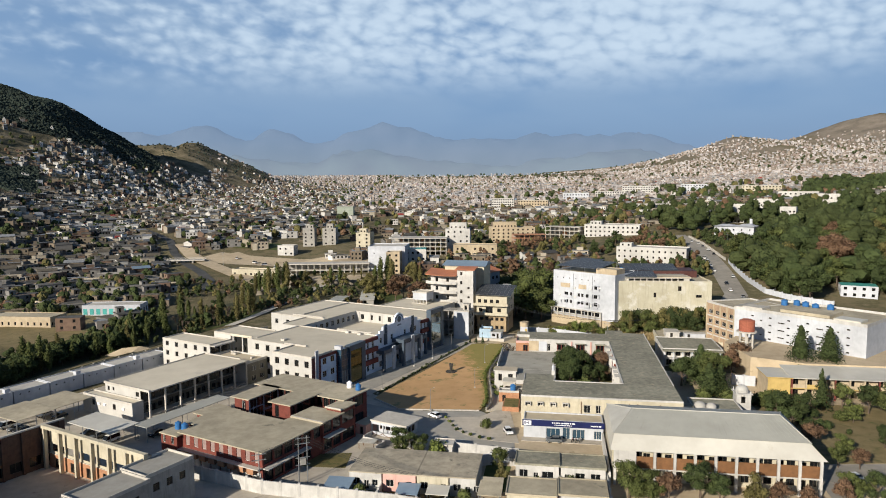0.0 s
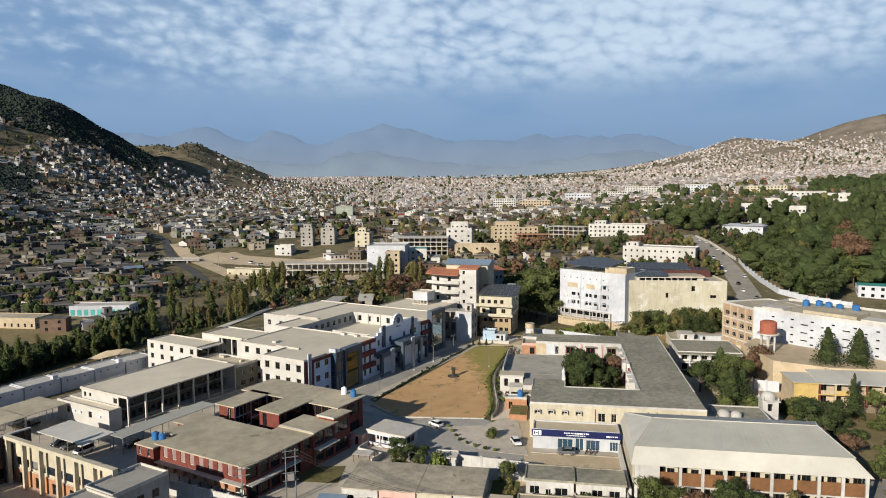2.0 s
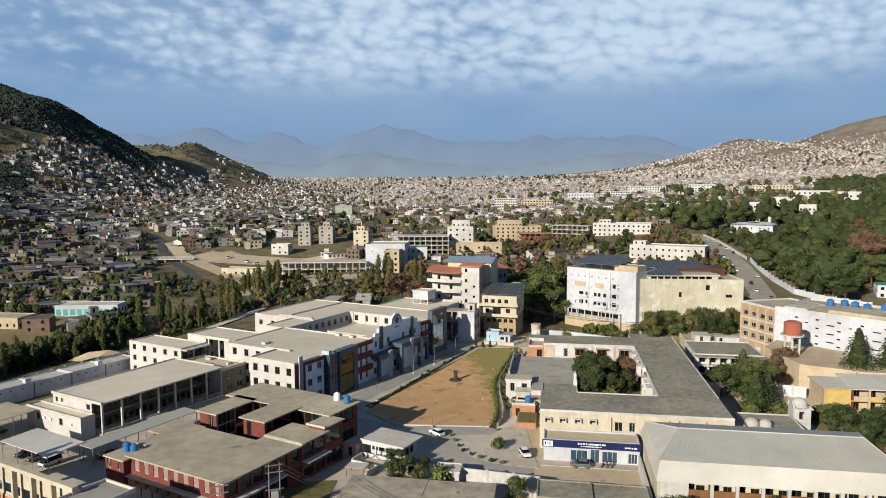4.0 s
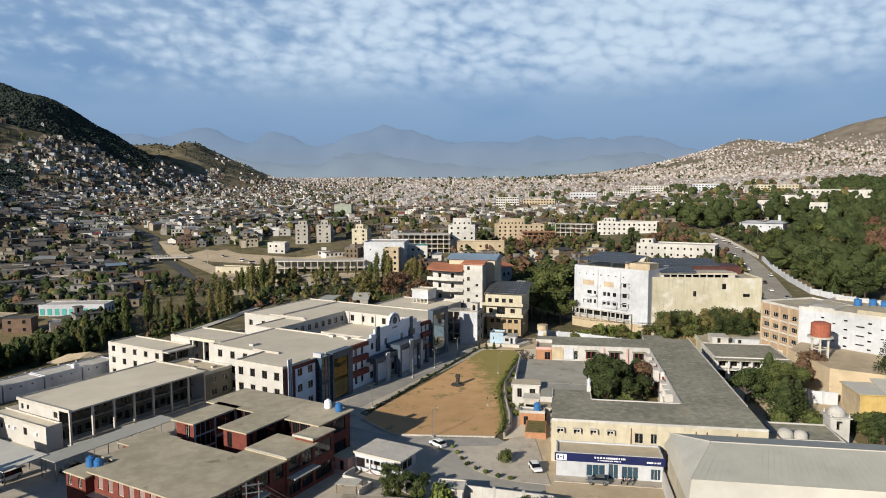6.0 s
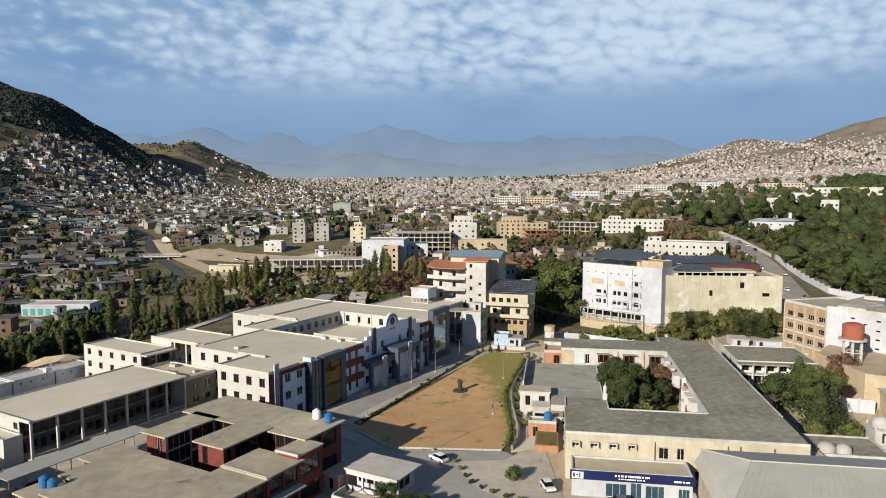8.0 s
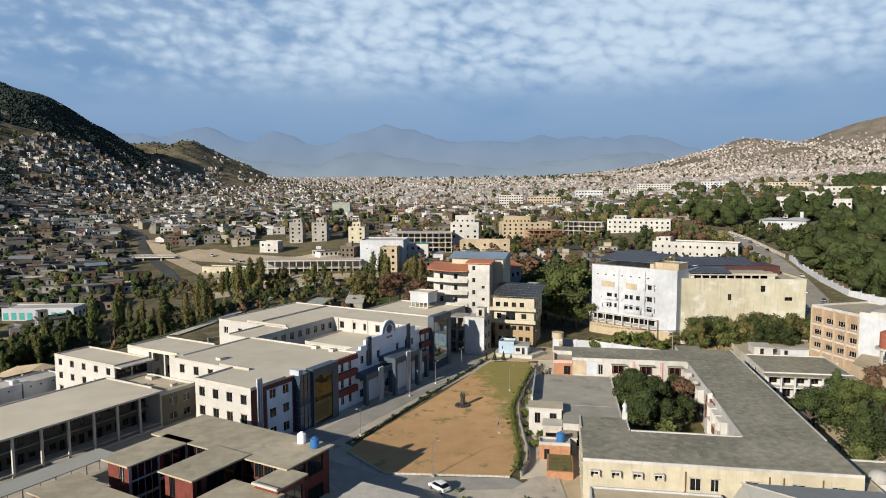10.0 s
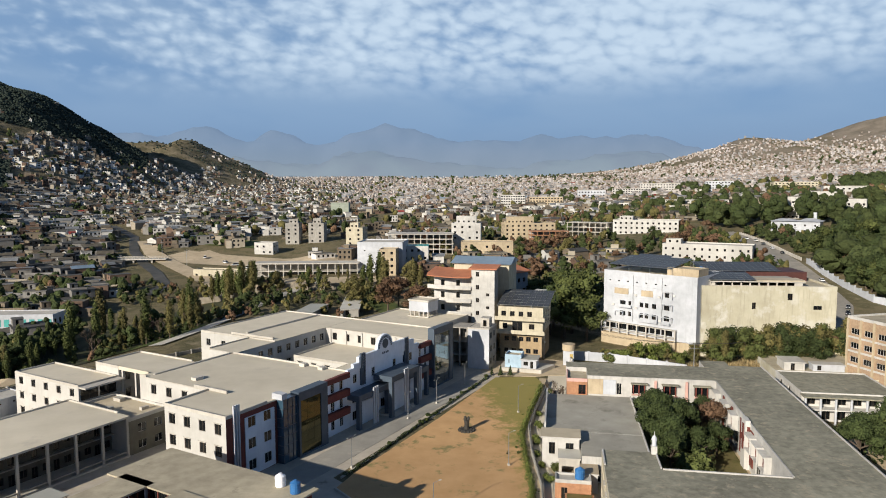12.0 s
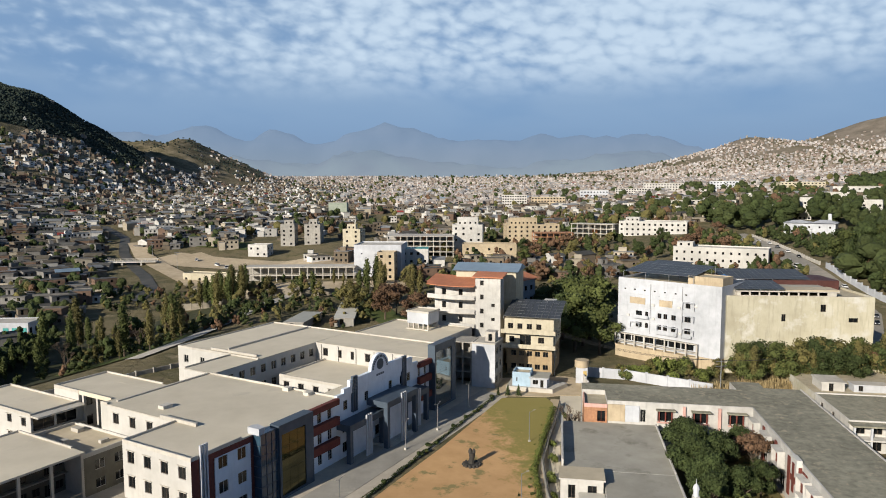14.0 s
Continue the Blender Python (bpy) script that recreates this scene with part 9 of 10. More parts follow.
    for a, b in zip(edge, edge[1:]):
        for i in range(4):
            k = i / 4
            (shrub_dry if rnd.random() < 0.8 else shrub).put(a[0] + (b[0] - a[0]) * k + U(-0.9, 0.7), a[1] + (b[1] - a[1]) * k + U(-0.5, 0.5), U(0.25, 0.6))
    for i in range(12):
        k = i / 11
        (shrub if rnd.random() < 0.6 else shrub_dry).put(16.4 + 8 * k + U(-0.8, 0.8), 196 + 50 * k, U(0.8, 1.9))
    for x, y, h in ((10.6, 262.6, 2.4), (13.0, 262.6, 2.9), (15.6, 262.4, 2.9), (9.8, 208, 0.9)):
        conifer.put(x, y, h)
    for x, y in (from_yard(-7.4, 66.2), from_yard(-6.6, 63.6), from_yard(-8.6, 70.0)):
        bare.put(x, y, 6.5)
    for x, y in ((0.5, 175.9), (1.5, 172.6), (2.2, 169.6), (3.2, 166.9), (4.8, 164.9), (6.5, 162.9), (8.9, 161.2), (11.0, 160.3)):
        (shrub_dark if rnd.random() < 0.6 else shrub_dry).put(x, y, U(0.6, 0.95), 0.1)
    for x, y in ((15.6, 213.5), (15.5, 207), (15.5, 202), (15.6, 197), (18.8, 230), (17.4, 222)):
        shrub_dry.put(x, y, U(1.2, 1.9), 0.06)


def park_hedge(line, dense, high, leaf, label):
    """One ragged, unclipped strip of growth along an edge of the park."""
    rnd = random.Random(91)
    s = Shape()
    for a, b in zip(line, line[1:]):
        a, b = Vector(a), Vector(b)
        n = int((b - a).length * dense)
        for _ in range(n):
            p = a.lerp(b, rnd.random())
            wave = 0.5 + 0.3 * math.sin(p.y * 0.9) + 0.2 * math.sin(p.y * 2.3 + 1)
            w = rnd.gauss(0, 0.33 + 0.2 * wave) * high
            top = high * (0.45 + 0.75 * wave) * max(0.12, 1 - abs(w) * 0.8)
            leaf_out(s, (p.x - 0.25 + w, p.y, 0.1 + top * rnd.random() ** 0.5), 0.13, rnd, Vector((w, 0, 0.8)).normalized())
    whole("hedge", s, leaf, label, "hedge", pose(0, 0, 0))


park_hedge([(11.4, 184), (12.9, 192), (13.3, 205), (14.1, 219), (17.2, 231), (20.2, 242), (23.0, 253)], 120, 0.8, LEAFG, "ragged yellow-green strip of hedge along the park railing")
park_hedge([(-19.6, 198.2), (9.4, 260.2)], 60, 0.5, LEAFD, "low gappy dark green hedge along the park kerb")
plant()
for g in (poplar, poplar_green, broad, green, court, lush, brown, yellow, conifer, cedar, shrub, shrub_dry, shrub_dark, bare):
    g.done()


def far_woods():
    """Woods and street trees too far to count."""
    rnd = random.Random(5)
    U = rnd.uniform
    dark, olive, rust, mid, hill = Shape(), Shape(), Shape(), Shape(), Shape()

    def clump(s, x, y, h, n, size):
        z = ground_z(x, y)
        if n > 12:
            for _ in range(3):
                lump(s, x + U(-0.15, 0.15) * h, y + U(-0.15, 0.15) * h, z + h * U(0.4, 0.66), h * 0.28, h * 0.28, h * 0.3, rnd, 7, 4)
        for _ in range(n // 4 if n > 12 else n):
            d = Vector((rnd.gauss(0, 1), rnd.gauss(0, 1), rnd.gauss(0, 1))).normalized()
            q = U(0.75, 1.05)
            leaf_out(s, (x + d.x * q * h * 0.36, y + d.y * q * h * 0.36, z + h * (0.56 + 0.42 * d.z * q)), size, rnd, d, 0, 0.3)

    def stand(s, x, y, h, n, size, slim=0.0, wide=0.29):
        """One tree of a wood: a few lobes of leaves on a short stem."""
        z = ground_z(x, y)
        r = h * (0.14 if slim else wide)
        lobes = [(x + U(-r, r) * q, y + U(-r, r) * q, z + h * f, r * U(0.7, 1.05) * g, h * U(0.15, 0.23) * (1 + (wide - 0.29) * 1.6)) for f, q, g in ((0.28, 1, 0.9), (0.45, 1, 1), (0.58, 1, 1), (0.72, 0.7, 0.8), (0.84, 0.35, 0.6))]
        for cx, cy, cz, rr, rz in lobes:
            lump(s, cx, cy, cz, rr * 0.92, rr * 0.92, rz * 0.92, rnd, 9, 5)
            for _ in range(n // 14):
                d = Vector((rnd.gauss(0, 1), rnd.gauss(0, 1), rnd.gauss(0, 1) + 0.25)).normalized()
                q = U(0.8, 1.06)
                leaf_out(s, (cx + d.x * rr * q, cy + d.y * rr * q, cz + d.z * rz * q), size, rnd, d, 0, 0.28)

    def pick(a, b, c):
        return rnd.choices((dark, mid, olive, rust), (a * 0.4, a * 0.6, b, c))[0]

    # the belt west of the college, and scrub on the river flat
    for _ in range(190):
        k = rnd.random()
        y = 200 + 140 * k + U(-4, 4)
        stand(pick(8, 0.6, 0.1), -142 - 8 * k + U(-8, 8) - 13 * ramp(y, 272, 255), y, U(5, 8.5), 110, 0.5)
    for _ in range(30):
        k = rnd.random()
        stand(pick(4, 3, 1.2), -128 + 45 * k + U(-14, 16), 312 + 120 * k + U(-12, 12), U(3, 8), 90, 0.5)
    for _ in range(24):
        stand(pick(3, 3, 1), U(-115, 0), U(392, 440), U(2, 6), 90, 0.5, rnd.random() < 0.3)
    for _ in range(60):
        stand(pick(4, 2, 1), U(-172, -118), U(392, 455), U(2, 6), 90, 0.5)
    # woods east of the avenue
    n = 0
    while n < 260:
        y = U(335, 640)
        x0 = float(np.interp(y, (335, 350, 396, 430, 470, 547, 640), (186, 176, 180, 187, 195, 205, 195)))
        x = x0 + (0.70 * y + 15 - x0) * rnd.random() ** 0.85
        if 205 < x < 262 and 495 < y < 552 or (190 < x < 228 and y < 352) or math.dist((x, y), (224, 380)) < 17:
            continue
        low = 0.39 < x / y < 0.475 and 420 < y < 500
        stand(pick(8, 0.25, 0.12), x, y, U(5, 7) if low else rnd.choice((9, 13, 17, 20, 22)) * U(0.9, 1.1), 620 if y < 460 else 520, 0.6 if y < 460 else 0.7, 0, U(0.32, 0.42) if y < 460 else U(0.26, 0.34))
        n += 1
    for _ in range(150):
        y = U(352, 556)
        x0 = float(np.interp(y, (350, 396, 430, 470, 556), (173, 177, 184, 192, 203)))
        stand(pick(7, 0.7, 0.2), x0 + U(3, 26), y, U(4, 7) if y > 400 else U(8, 14), 170, 0.75)
    for _ in range(70):
        k = rnd.random()
        stand(pick(6, 2, 0.8), -130 + 56 * k + U(-8, 14), 290 + 90 * k + U(-10, 10), U(2, 5), 90, 0.5)
    for _ in range(26):
        k = rnd.random()
        stand(pick(3, 2, 2), 112 + 42 * k, 446 - 23 * k - U(3, 9), U(4, 7), 110, 0.5)
    for _ in range(60):
        y = U(380, 560)
        x0 = float(np.interp(y, (380, 420, 455, 500, 530, 560), (163, 172, 181, 189, 193, 197)))
        stand(pick(4, 2, 1.5), x0 - U(9, 24), y, U(4, 9), 120, 0.6)
    for _ in range(130):
        stand(pick(3, 2, 1), U(-105, -28), U(338, 392), U(1.5, 4.5), 60, 0.4)
    # gardens among the middle buildings
    n = 0
    while n < 420:
        y = U(430, 760)
        x = U(-40, min(200, 150 + (y - 430) * 0.2))
        if near_line(x, y, LIMITS["avenue"], 8.5) or (112 < x < 168 and 424 < y < 470) or (122 < x < 175 and 560 < y < 625) or (40 < x < 128 and 578 < y < 632) or (0 < x < 45 and 510 < y < 562) or taken(x, y, 1) and not (x > -5 and y > 500 or x > 110):
            continue
        stand(pick(3, 2.2, 2.4), x, y, U(4, 10), 100, 0.8)
        n += 1
    for _ in range(560):
        y = 560 + 740 * rnd.random()
        x = U(150, 0.69 * y + 20)
        wood = noise.noise(Vector((x * 0.006, y * 0.006, 9)))
        if wood < -0.05 and rnd.random() < 0.8:
            continue
        clump(pick(8, 1.2, 1.2), x, y, U(9, 15), 90 if y < 800 else 60, 1.05 if y < 800 else 1.5)
    for _ in range(650):
        y = 640 + 1500 * rnd.random() ** 1.4
        x = U(-0.2 * y - 60, 0.25 * y + 60)
        if noise.noise(Vector((x * 0.006, y * 0.006, 9))) < -0.05 and rnd.random() < 0.75:
            continue
        clump(pick(5, 3, 0.8), x, y, U(7, 12), 34, 1.7)
    for _ in range(1800):
        y = 350 + 1150 * rnd.random() ** 1.25
        x = -U(150 + 0.02 * y, 0.70 * y + 20)
        if near_line(x, y, LIMITS["river"], 14):
            continue
        if taken(x, y, 2):
            continue
        if y > 850 and hill_wood(x, y, ground_z(x, y)):
            continue
        clump(rnd.choices((dark, mid, olive, rust), (4, 4, 1, 0.6))[0], x, y, U(4, 9), 56, 0.6 if y < 700 else 0.9)
    for _ in range(15000):
        y = U(900, 1560)
        x = -U(0.38 * y, 0.72 * y)
        if hill_wood(x, y, ground_z(x, y)):
            lump(hill, x, y, ground_z(x, y) + 1.6, U(2.2, 4.2), U(2.2, 4.2), U(2, 3.6), rnd, 5, 3)
    for _ in range(1000):
        x, y = U(-1000, -420), U(1820, 2080)
        if rnd.random() < (0.55 if hill_wood(x, y, ground_z(x, y)) else 0.2):
            lump(hill, x, y, ground_z(x, y) + 1.2, U(2, 4), U(2, 4), U(1.5, 3), rnd, 5, 3)
    for _ in range(260):
        y, x = U(2000, 3400), U(-300, 2300)
        if abs(x) < 0.68 * y and not (x > 1000 and y > 2700):
            clump(dark, x, y, U(9, 14), 14, 3.4)
    for _ in range(240):
        y = U(880, 1150)
        x = U(0.54 * y, 0.72 * y)
        clump(dark, x, y, U(12, 18), 40, 2.2)
    for s, m_, n_, l_ in ((mid, LEAFM, "woodland", "mid-green broadleaf woods and gardens"), (hill, LEAFH, "woodland", "grey-green conifer forest on the hill"), (dark, LEAFD, "woodland", "dark green woods and garden trees"), (olive, LEAFY, "woodland", "olive-yellow autumn trees between houses"), (rust, LEAFB, "woodland", "rust-brown autumn trees between houses")):
        whole(n_, s, m_, l_, "trees", kind="stuff")
    print("woods", len(dark.f), len(olive.f), len(rust.f))


far_woods()


def reeds():
    rnd = random.Random(9)
    s = Shape()
    for _ in range(2600):
        k = rnd.random()
        x, y = 62 + 26 * k + rnd.uniform(-3, 3), 262 + 10 * k + rnd.uniform(-5, 3)
        h, a = rnd.uniform(1.2, 2.6), rnd.uniform(0, math.pi)
        dx, dy = 0.16 * math.cos(a), 0.16 * math.sin(a)
        lx, ly = rnd.uniform(-0.4, 0.4), rnd.uniform(-0.4, 0.4)
        s.face(((x - dx, y - dy, -0.1), (x + dx, y + dy, -0.1), (x + dx * 0.2 + lx, y + dy * 0.2 + ly, h), (x - dx * 0.2 + lx, y - dy * 0.2 + ly, h)))
    whole("reeds", s, REED, "tall dry straw-coloured reeds", "reeds", kind="stuff")


reeds()


# ---- vehicles, lamps, poles and small things ----
def car_thing(label, paint, kind_="car"):
    t = thing("car" if kind_ == "car" else "van", label, "car" if kind_ == "car" else "van", pose(0, 0, -400), "parked cars")
    L, W = (3.9, 1.66) if kind_ == "car" else (4.3, 1.75)
    prof = [(-L / 2, 0.35), (-L / 2, 0.80), (-L / 2 + 0.2, 0.92), (-L / 2 + 0.9, 0.98), (L / 2 - 0.7, 1.0), (L / 2 - 0.05, 0.95), (L / 2, 0.5), (L / 2 - 0.05, 0.35)]
    top = [(-L / 2 + 0.85, 0.98), (-L / 2 + 1.5, 1.44), (-L / 2 + 2.1, 1.5), (L / 2 - 0.75, 1.47), (L / 2 - 0.18, 0.98)]
    if kind_ != "car":
        top = [(-L / 2 + 0.25, 0.95), (-L / 2 + 0.9, 1.75), (-L / 2 + 1.4, 1.88), (L / 2 - 0.2, 1.85), (L / 2 - 0.05, 0.95)]

    def extrude(pts, w0, w1, zlo, zhi):
        s = Shape()
        f = lambda z: w0 + (w1 - w0) * max(0, min(1, (z - zlo) / (zhi - zlo)))  # noqa: E731
        n = len(pts)
        s.v = [(x, -f(z), z) for x, z in pts] + [(x, f(z), z) for x, z in pts]
        s.f = [tuple(range(n)), tuple(range(2 * n - 1, n - 1, -1))] + [(i, n + i, n + (i + 1) % n, (i + 1) % n)[::-1] for i in range(n)]
        s.m = [0] * len(s.f)
        return s
    part("body", extrude(prof, W / 2 - 0.06, W / 2, 0.3, 0.7), paint, t)
    part("glasshouse", extrude(top, W / 2 - 0.05, W / 2 - 0.22, 0.98, 1.5), GLASS, t, "dark tinted windows")
    zt = max(z for _, z in top)
    r = Shape()
    a, b = top[1][0] + 0.12, top[3][0] - 0.02
    r.box(a, -(W / 2 - 0.2), zt - 0.06, b, W / 2 - 0.2, zt + 0.03)
    part("roof", r, paint, t)
    for x in (-L / 2 + 0.72, L / 2 - 0.75):
        for y in (-W / 2 + 0.1, W / 2 - 0.1):
            w = Shape()
            w.tube((x, y - 0.11, 0.31), (x, y + 0.11, 0.31), 0.31, 12)
            tyre = part("wheel", w, BLACK, t)
            h = Shape()
            sgn = -1 if y < 0 else 1
            h.tube((x, y + sgn * 0.112, 0.31), (x, y + sgn * 0.13, 0.31), 0.19, 10)
            part("rim", h, STEEL, tyre)
    for y in (-W / 2 + 0.28, W / 2 - 0.28):
        s = Shape()
        s.box(-L / 2 - 0.02, y - 0.17, 0.62, -L / 2 + 0.05, y + 0.17, 0.78)
        part("headlight", s, SIGNW, t)
        s = Shape()
        s.box(L / 2 - 0.05, y - 0.13, 0.7, L / 2 + 0.02, y + 0.13, 0.86)
        part("tail_light", s, CARR, t)
    s = Shape()
    s.box(-L / 2 - 0.05, -W / 2 + 0.08, 0.34, -L / 2 + 0.06, W / 2 - 0.08, 0.52)
    part("bumper", s, BLACK, t)
    return t


def cars():
    rnd = random.Random(3)
    kinds = [car_thing("small white parked hatchback", CARW), car_thing("dark grey parked saloon car", CARG), car_thing("white high-roofed parked van", CARW, "van"), car_thing("dark blue-black parked car", CARB)]
    first = set()

    def put(k, x, y, rot, z=None):
        z = (ground_z(x, y) + 0.27 if y > 300 else 0.12) if z is None else z
        m = pose(x, y, z, 0, 0, rot)
        if k in first:
            return copy_thing(kinds[k], m)
        first.add(k)
        kinds[k].matrix_basis = m
        return kinds[k]

    tagged(put(0, -2.6, 176.6, -48), "white hatchback stopped on the forecourt")
    tagged(put(0, 16.2, 164.4, 100), "white car parked beside the bank")
    tagged(put(1, 26.8, 158.4, -8, 0.16), "dark grey saloon car parked before the bank")
    for u, v, k in ((-55, -57, 2), (-51, -57, 1), (-48, -57, 3), (-55, -47, 0), (-50, -46, 3), (-31, -50, 3), (-27, -50, 1), (-22, -50, 2), (-15.5, -42, 3)):
        put(k, *from_campus(u, v), 60 + rnd.uniform(-5, 5))
    line = [(143, 330), (155, 350), (164, 385), (172, 420), (181, 455), (189, 500), (193, 530)]
    for i in range(16):
        k = i / 15 * (len(line) - 1.001)
        a, b = Vector(line[int(k)]), Vector(line[int(k) + 1])
        p = a.lerp(b, k % 1)
        d = (b - a).normalized()
        side = rnd.choice((-3.9, -1.8, 1.8, 3.9))
        put(rnd.choice((0, 0, 2, 1, 3, 0)), p.x + d.y * side, p.y - d.x * side, math.degrees(math.atan2(d.y, d.x)) + (180 if side < 0 else 0))
    for x, y in ((-140, 520), (-150, 530), (-128, 508), (-170, 548)):
        put(rnd.choice((0, 2)), x, y, rnd.uniform(0, 180), ground_z(x, y) + 0.3)
    put(0, 86.4, 136.3, 10)


cars()


def motorcycle(m):
    t = thing("motorcycle", "black motorcycle leaning on its stand", "motorcycle", m, "motorcycles")
    for x in (-0.62, 0.62):
        w = Shape()
        w.tube((x, -0.05, 0.3), (x, 0.05, 0.3), 0.3, 12)
        part("wheel", w, BLACK, t)
    s = Shape()
    s.tube((-0.6, 0, 0.35), (-0.35, 0, 0.95), 0.05, 5)
    s.tube((-0.4, -0.3, 1.0), (-0.4, 0.3, 1.0), 0.03, 5)
    part("fork", s, STEEL, t)
    s = Shape()
    s.box(-0.35, -0.12, 0.45, 0.45, 0.12, 0.75)
    part("engine", s, DARKMETAL, t)
    s = Shape()
    s.box(-0.1, -0.13, 0.76, 0.75, 0.13, 0.86)
    part("seat", s, BLACK, t)
    s = Shape()
    s.cyl(-0.2, 0, 0.76, 0.95, 0.17, 0.12, 8)
    part("fuel_tank", s, CARR, t)


for i, u in enumerate((13.0, 13.9, 14.7)):
    motorcycle(YARD @ pose(u, -8.4, 0.12, 0, 0, 70 + 8 * i))


def street_lamp(x, y, rot, h=8.0, z=0.1, arms=2):
    t = thing("street_lamp", "grey twin-armed street lamp" if arms == 2 else "slim white lamp post", "street lamp", pose(x, y, z, 0, 0, rot), "street lamps")
    s = Shape()
    s.cyl(0, 0, 0, h, 0.09, 0.055, 8)
    part("pole", s, STEEL, t)
    s = Shape()
    s.box(-0.2, -0.2, -0.1, 0.2, 0.2, 0.35)
    part("base", s, PALECONC, t)
    for k in range(arms):
        d = 1 if k == 0 else -1
        a = Shape()
        a.tube((0, 0, h - 0.1), (d * 0.9, 0, h + 0.25), 0.03, 6)
        arm = part("arm", a, STEEL, t)
        b = Shape()
        b.box(min(d * 0.85, d * 1.3), -0.1, h + 0.22, max(d * 0.85, d * 1.3), 0.1, h + 0.3)
        part("lamp_head", b, PALECONC, arm)


for x, y, r in ((-19.1, 201.9, 60), (-10.3, 228.1, 60), (-4.1, 238.7, 60), (3.0, 253.5, 60)):
    street_lamp(x, y, r, 5.6)
for x, y in ((-3.8, 181.9), (9.6, 202.7), (14.5, 232.0)):
    street_lamp(x, y, 20, 6.2, 0.1, 1)


def sculpture():
    s = Shape()
    rnd = random.Random(8)
    s.cyl(0, 0, 0, 0.35, 1.5, 1.3, 14)
    for i in range(14):
        a = i * math.tau / 14
        s.dome(1.55 * math.cos(a), 1.55 * math.sin(a), 0, 0.3, 0.42, 6, 3)
    s.cyl(0, 0, 0.35, 1.2, 0.62, 0.5, 9)
    s.cyl(0.05, 0, 1.2, 2.3, 0.5, 0.62, 9)
    s.dome(-0.25, 0, 2.3, 0.38, 0.9, 8, 4)
    s.dome(0.4, 0.05, 2.3, 0.34, 0.75, 8, 4)
    whole("sculpture", s, DARKSTONE, "dark rough stone sculpture ringed with small rocks", "sculpture", pose(2.4, 220.7, 0.12))


DARKSTONE = mat("dark_stone", (0.06, 0.055, 0.048), (0.04, 0.037, 0.032), 2.0, bump=0.6, fine=5)
sculpture()


def kerbs_and_fences():
    t = thing("kerb", "row of pale kerb stones along the park", "kerb", pose(0, 0, 0), kind="structure")
    block_mesh = Shape()
    block_mesh.box(-0.45, -0.12, -0.1, 0.45, 0.12, 0.26)
    me = block_mesh.mesh("kerb_stone", PALECONC)
    for a, b in (((-20.4, 197.5), (9.8, 261.5)), ((-12.6, 183.3), (9.8, 181.7)), ((-20.8, 193.4), (-12.8, 183.5))):
        a, b = Vector(a), Vector(b)
        n = int((b - a).length / 0.96)
        ang = math.degrees(math.atan2(b.y - a.y, b.x - a.x))
        for i in range(n):
            p = a.lerp(b, (i + 0.5) / n)
            o = new("kerb_stone", me)
            o.parent, o.matrix_basis = t, pose(p.x, p.y, 0.08, 0, 0, ang)
    f = thing("park_fence", "dark railing fence on a low wall along the park", "fence", pose(0, 0, 0), kind="structure")
    line = [(11.8, 182.0), (13.6, 186.5), (14.4, 193), (14.6, 208), (15.6, 221), (18.4, 232), (21.6, 243), (24.6, 255)]
    for a, b in zip(line, line[1:]):
        a, b = Vector(a), Vector(b)
        n = max(1, int((b - a).length / 2.2))
        d = (b - a).normalized()
        for i in range(n):
            p, q = a.lerp(b, i / n), a.lerp(b, (i + 1) / n)
            s = Shape()
            s.tube((p.x, p.y, -0.1), (p.x, p.y, 1.75), 0.06, 5)
            part("post", s, DARKMETAL, f)
            s = Shape()
            for z in (0.75, 1.1, 1.45, 1.68):
                s.tube((p.x, p.y, z), (q.x, q.y, z), 0.03, 4)
            part("rail", s, DARKMETAL, f)
            s = Shape()
            nx, ny = d.y * 0.2, -d.x * 0.2
            s.prism([(p.x + nx, p.y + ny), (q.x + nx, q.y + ny), (q.x - nx, q.y - ny), (p.x - nx, p.y - ny)][::-1], -0.1, 1.05)
            part("low_wall", s, CONC, f)


kerbs_and_fences()


def utility_pole(x, y, h, rot, z=None, double=False):
    z = ground_z(x, y) if z is None else z
    t = thing("utility_pole", "grey steel power pole with cross-arms" if not double else "twin steel power pole carrying a transformer", "utility pole", pose(x, y, z, 0, 0, rot), "power poles")
    for dx in ((-0.9, 0.9) if double else (0,)):
        s = Shape()
        s.cyl(dx, 0, -0.5, h, 0.15, 0.09, 7)
        part("pole", s, STEEL, t)
    for zz in (h - 0.5, h - 1.7) + ((h * 0.55, h * 0.4) if double else ()):
        s = Shape()
        s.box(-1.5, -0.07, zz, 1.5, 0.07, zz + 0.14)
        arm = part("cross_arm", s, STEEL, t)
        for dx in (-1.3, 0, 1.3):
            c = Shape()
            c.cyl(dx, 0, zz + 0.14, zz + 0.42, 0.06, 0.04, 6)
            part("insulator", c, DARKMETAL, arm)
    if double:
        s = Shape()
        s.box(-0.6, -0.45, h * 0.4 + 0.15, 0.6, 0.45, h * 0.4 + 1.4)
        part("transformer", s, CONC, t)


def wire(a, b, sag=1.2):
    s = Shape()
    a, b = Vector(a), Vector(b)
    s.pipe([a.lerp(b, i / 12) - Vector((0, 0, sag * 4 * (i / 12) * (1 - i / 12))) for i in range(13)], 0.03, 4)
    whole("power_cable", s, DARKMETAL, "sagging black overhead power cable", "cable", group="overhead cables")


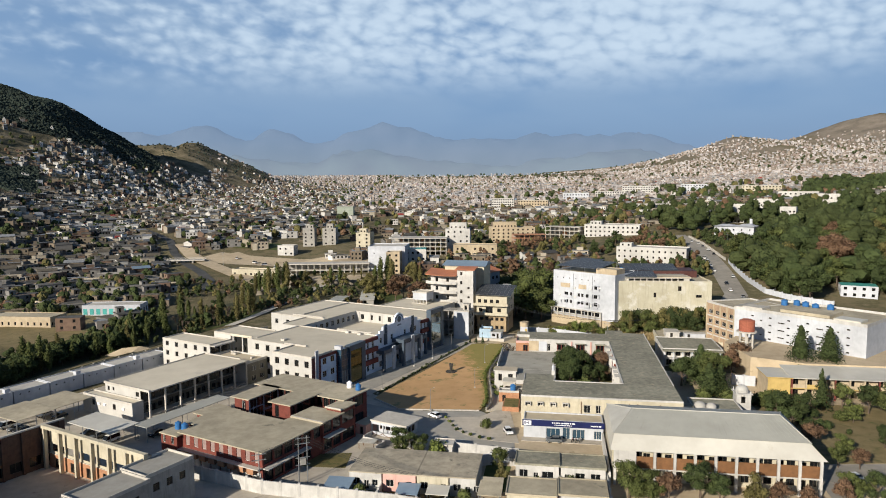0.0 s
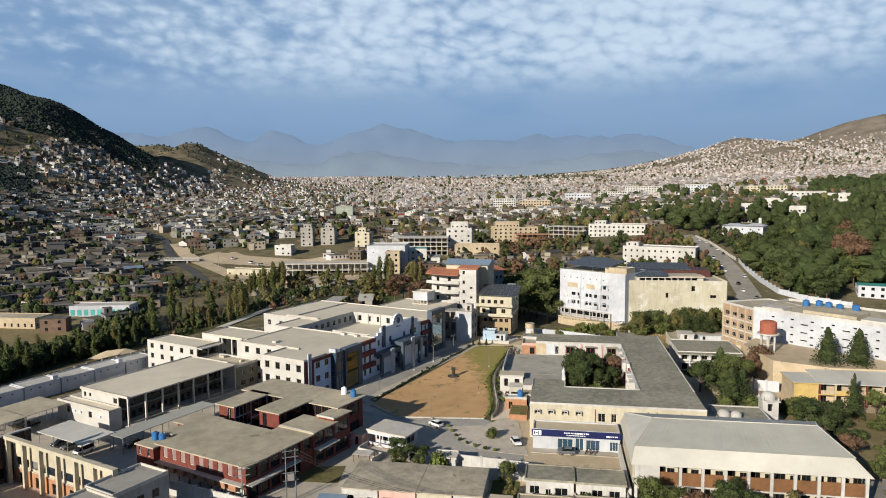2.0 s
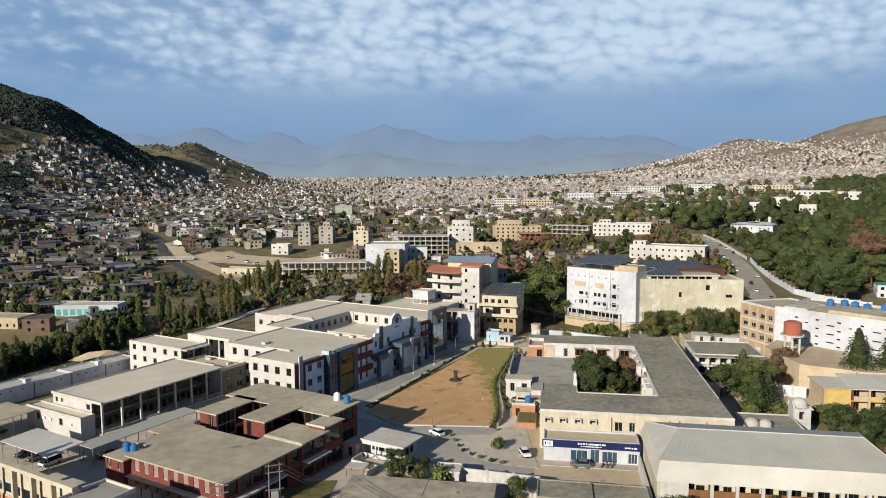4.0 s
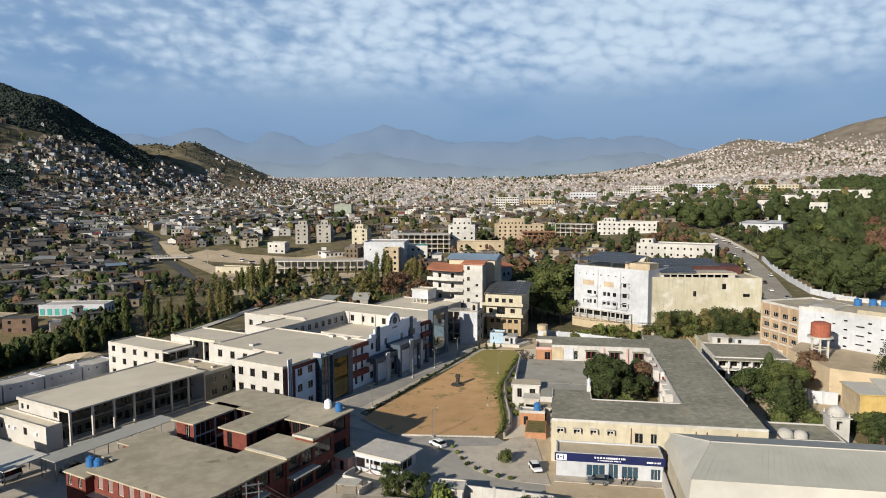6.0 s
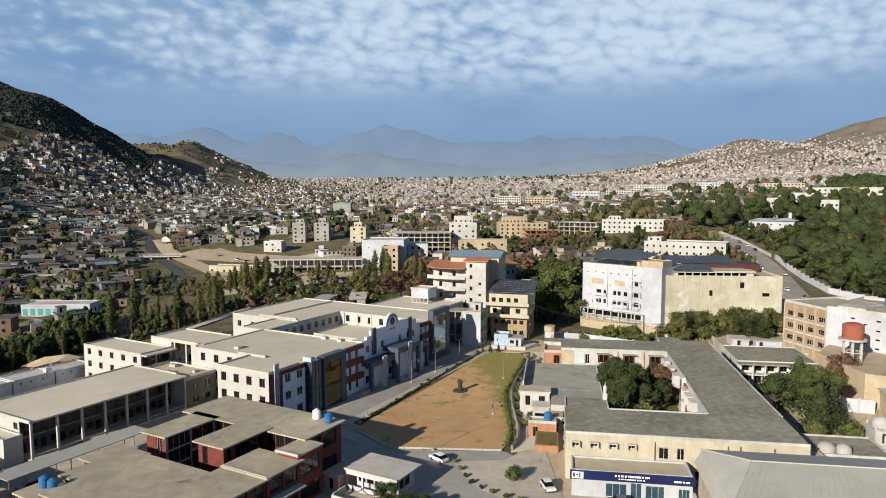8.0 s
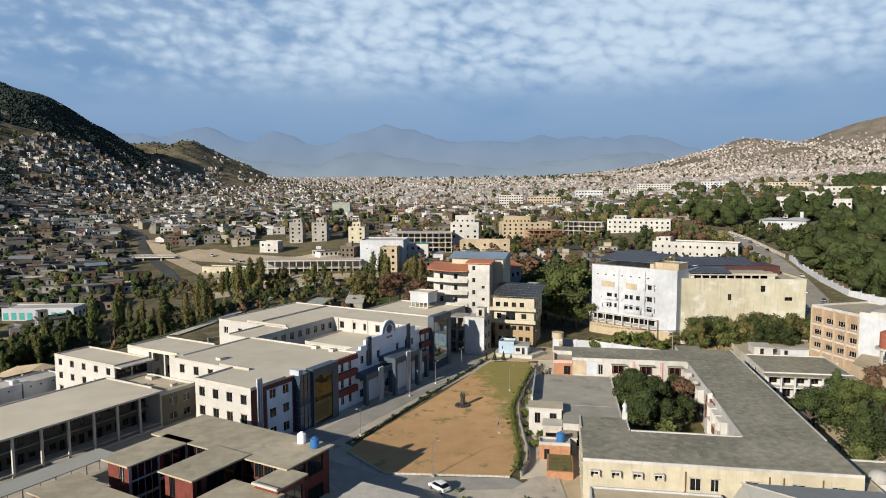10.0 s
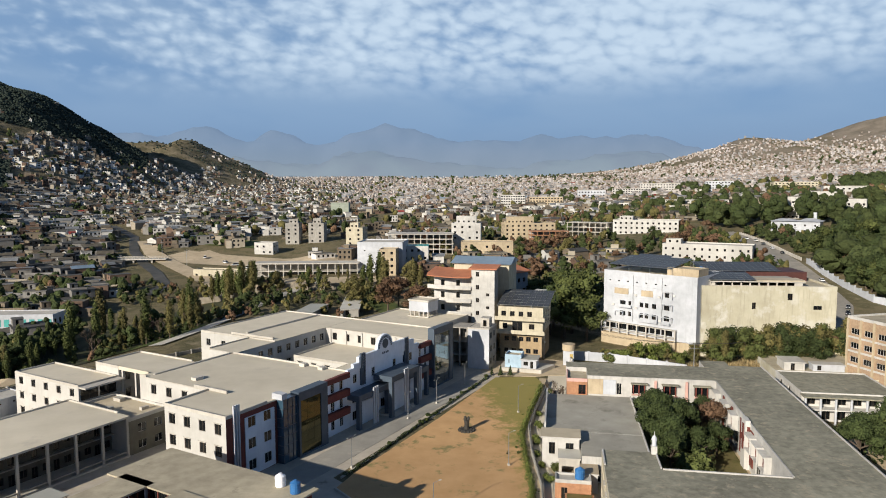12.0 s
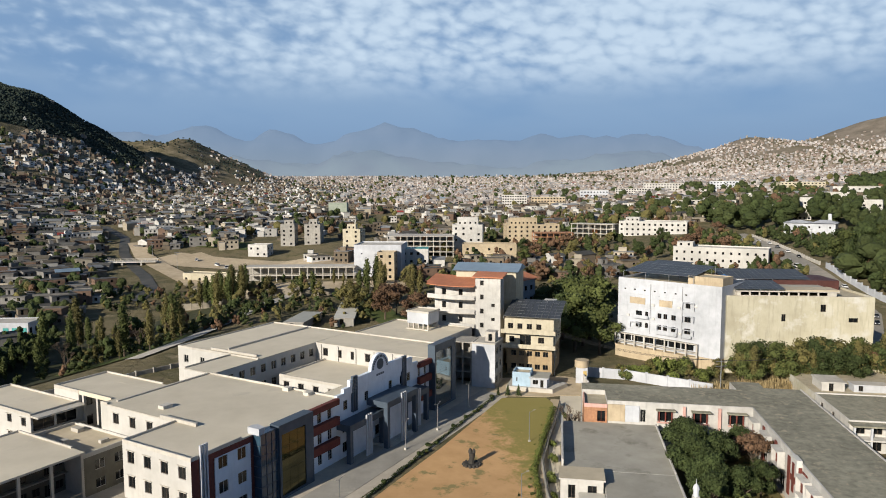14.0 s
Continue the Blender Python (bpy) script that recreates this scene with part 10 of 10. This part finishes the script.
utility_pole(-29.9, 136.5, 10.5, 20, 0, True)
utility_pole(26.6, 281.0, 12.5, -15, 0, True)
utility_pole(27.8, 283.5, 13.0, -15, 0)
utility_pole(-38.5, 134.0, 8.0, 20, 0)
utility_pole(65.5, 262.5, 9.0, 10, 0)
utility_pole(88.0, 271.5, 8.0, 10, 0)
for dx in (-1.2, 0, 1.2):
    wire((26.6 + dx, 281.0, 12.4), (65.5 + dx, 262.5, 8.9), 2.0)
    wire((65.5 + dx, 262.5, 8.9), (88.0 + dx, 271.5, 7.9), 0.7)
    wire((-29.9 + dx, 136.5, 10.4), (-6.0 + dx, 124.0, 7.5), 1.0)
    wire((-29.9 + dx, 136.5, 10.4), (-38.5 + dx, 134.0, 7.9), 0.4)
for x, y in ((176.5, 352), (186, 395), (196, 430), (205, 480), (-205, 560), (-172, 520)):
    utility_pole(x, y, 11, 30)


def avenue_wall():
    boundary_wall("wall_avenue", "white wall between the avenue and the woods", [(192, 325), (178, 338), (171, 352), (172, 375), (175, 396), (181, 422)], 3.0, PURE, 5.0)
    boundary_wall("wall_avenue_far", "pale balustrade along the far avenue", [(182.5, 430), (190, 468), (196.5, 505), (200.5, 545)], 1.6, PALECONC, 4.0)
    boundary_wall("wall_river", "tan stone wall above the river flat", [(-122, 398), (-95, 404), (-60, 402), (-25, 410)], 3.0, ROCK, 5.0)
    boundary_wall("wall_belt", "grey boundary wall of the college", [(-140, 186), (-122, 236), (-104, 262), (-78, 292)], 1.1, CONC, 5.0)


avenue_wall()
s = Shape()
s.v = [(-9, -5, 0), (0, -7, 0), (9, -4, 0), (10, 4, 0), (2, 6, 0), (-8, 5, 0), (-4, -1, 2.0), (3, 0, 2.6), (6, 1, 1.4)]
s.f = [(0, 1, 7, 6), (1, 2, 8, 7), (2, 3, 8), (3, 4, 7, 8), (4, 5, 6, 7), (5, 0, 6)]
s.m = [0] * 6
whole("earth_mound", s, SAND, "heap of bare brown earth on the river flat", "mound", pose(-124, 262, ground_z(-124, 262) - 0.1))
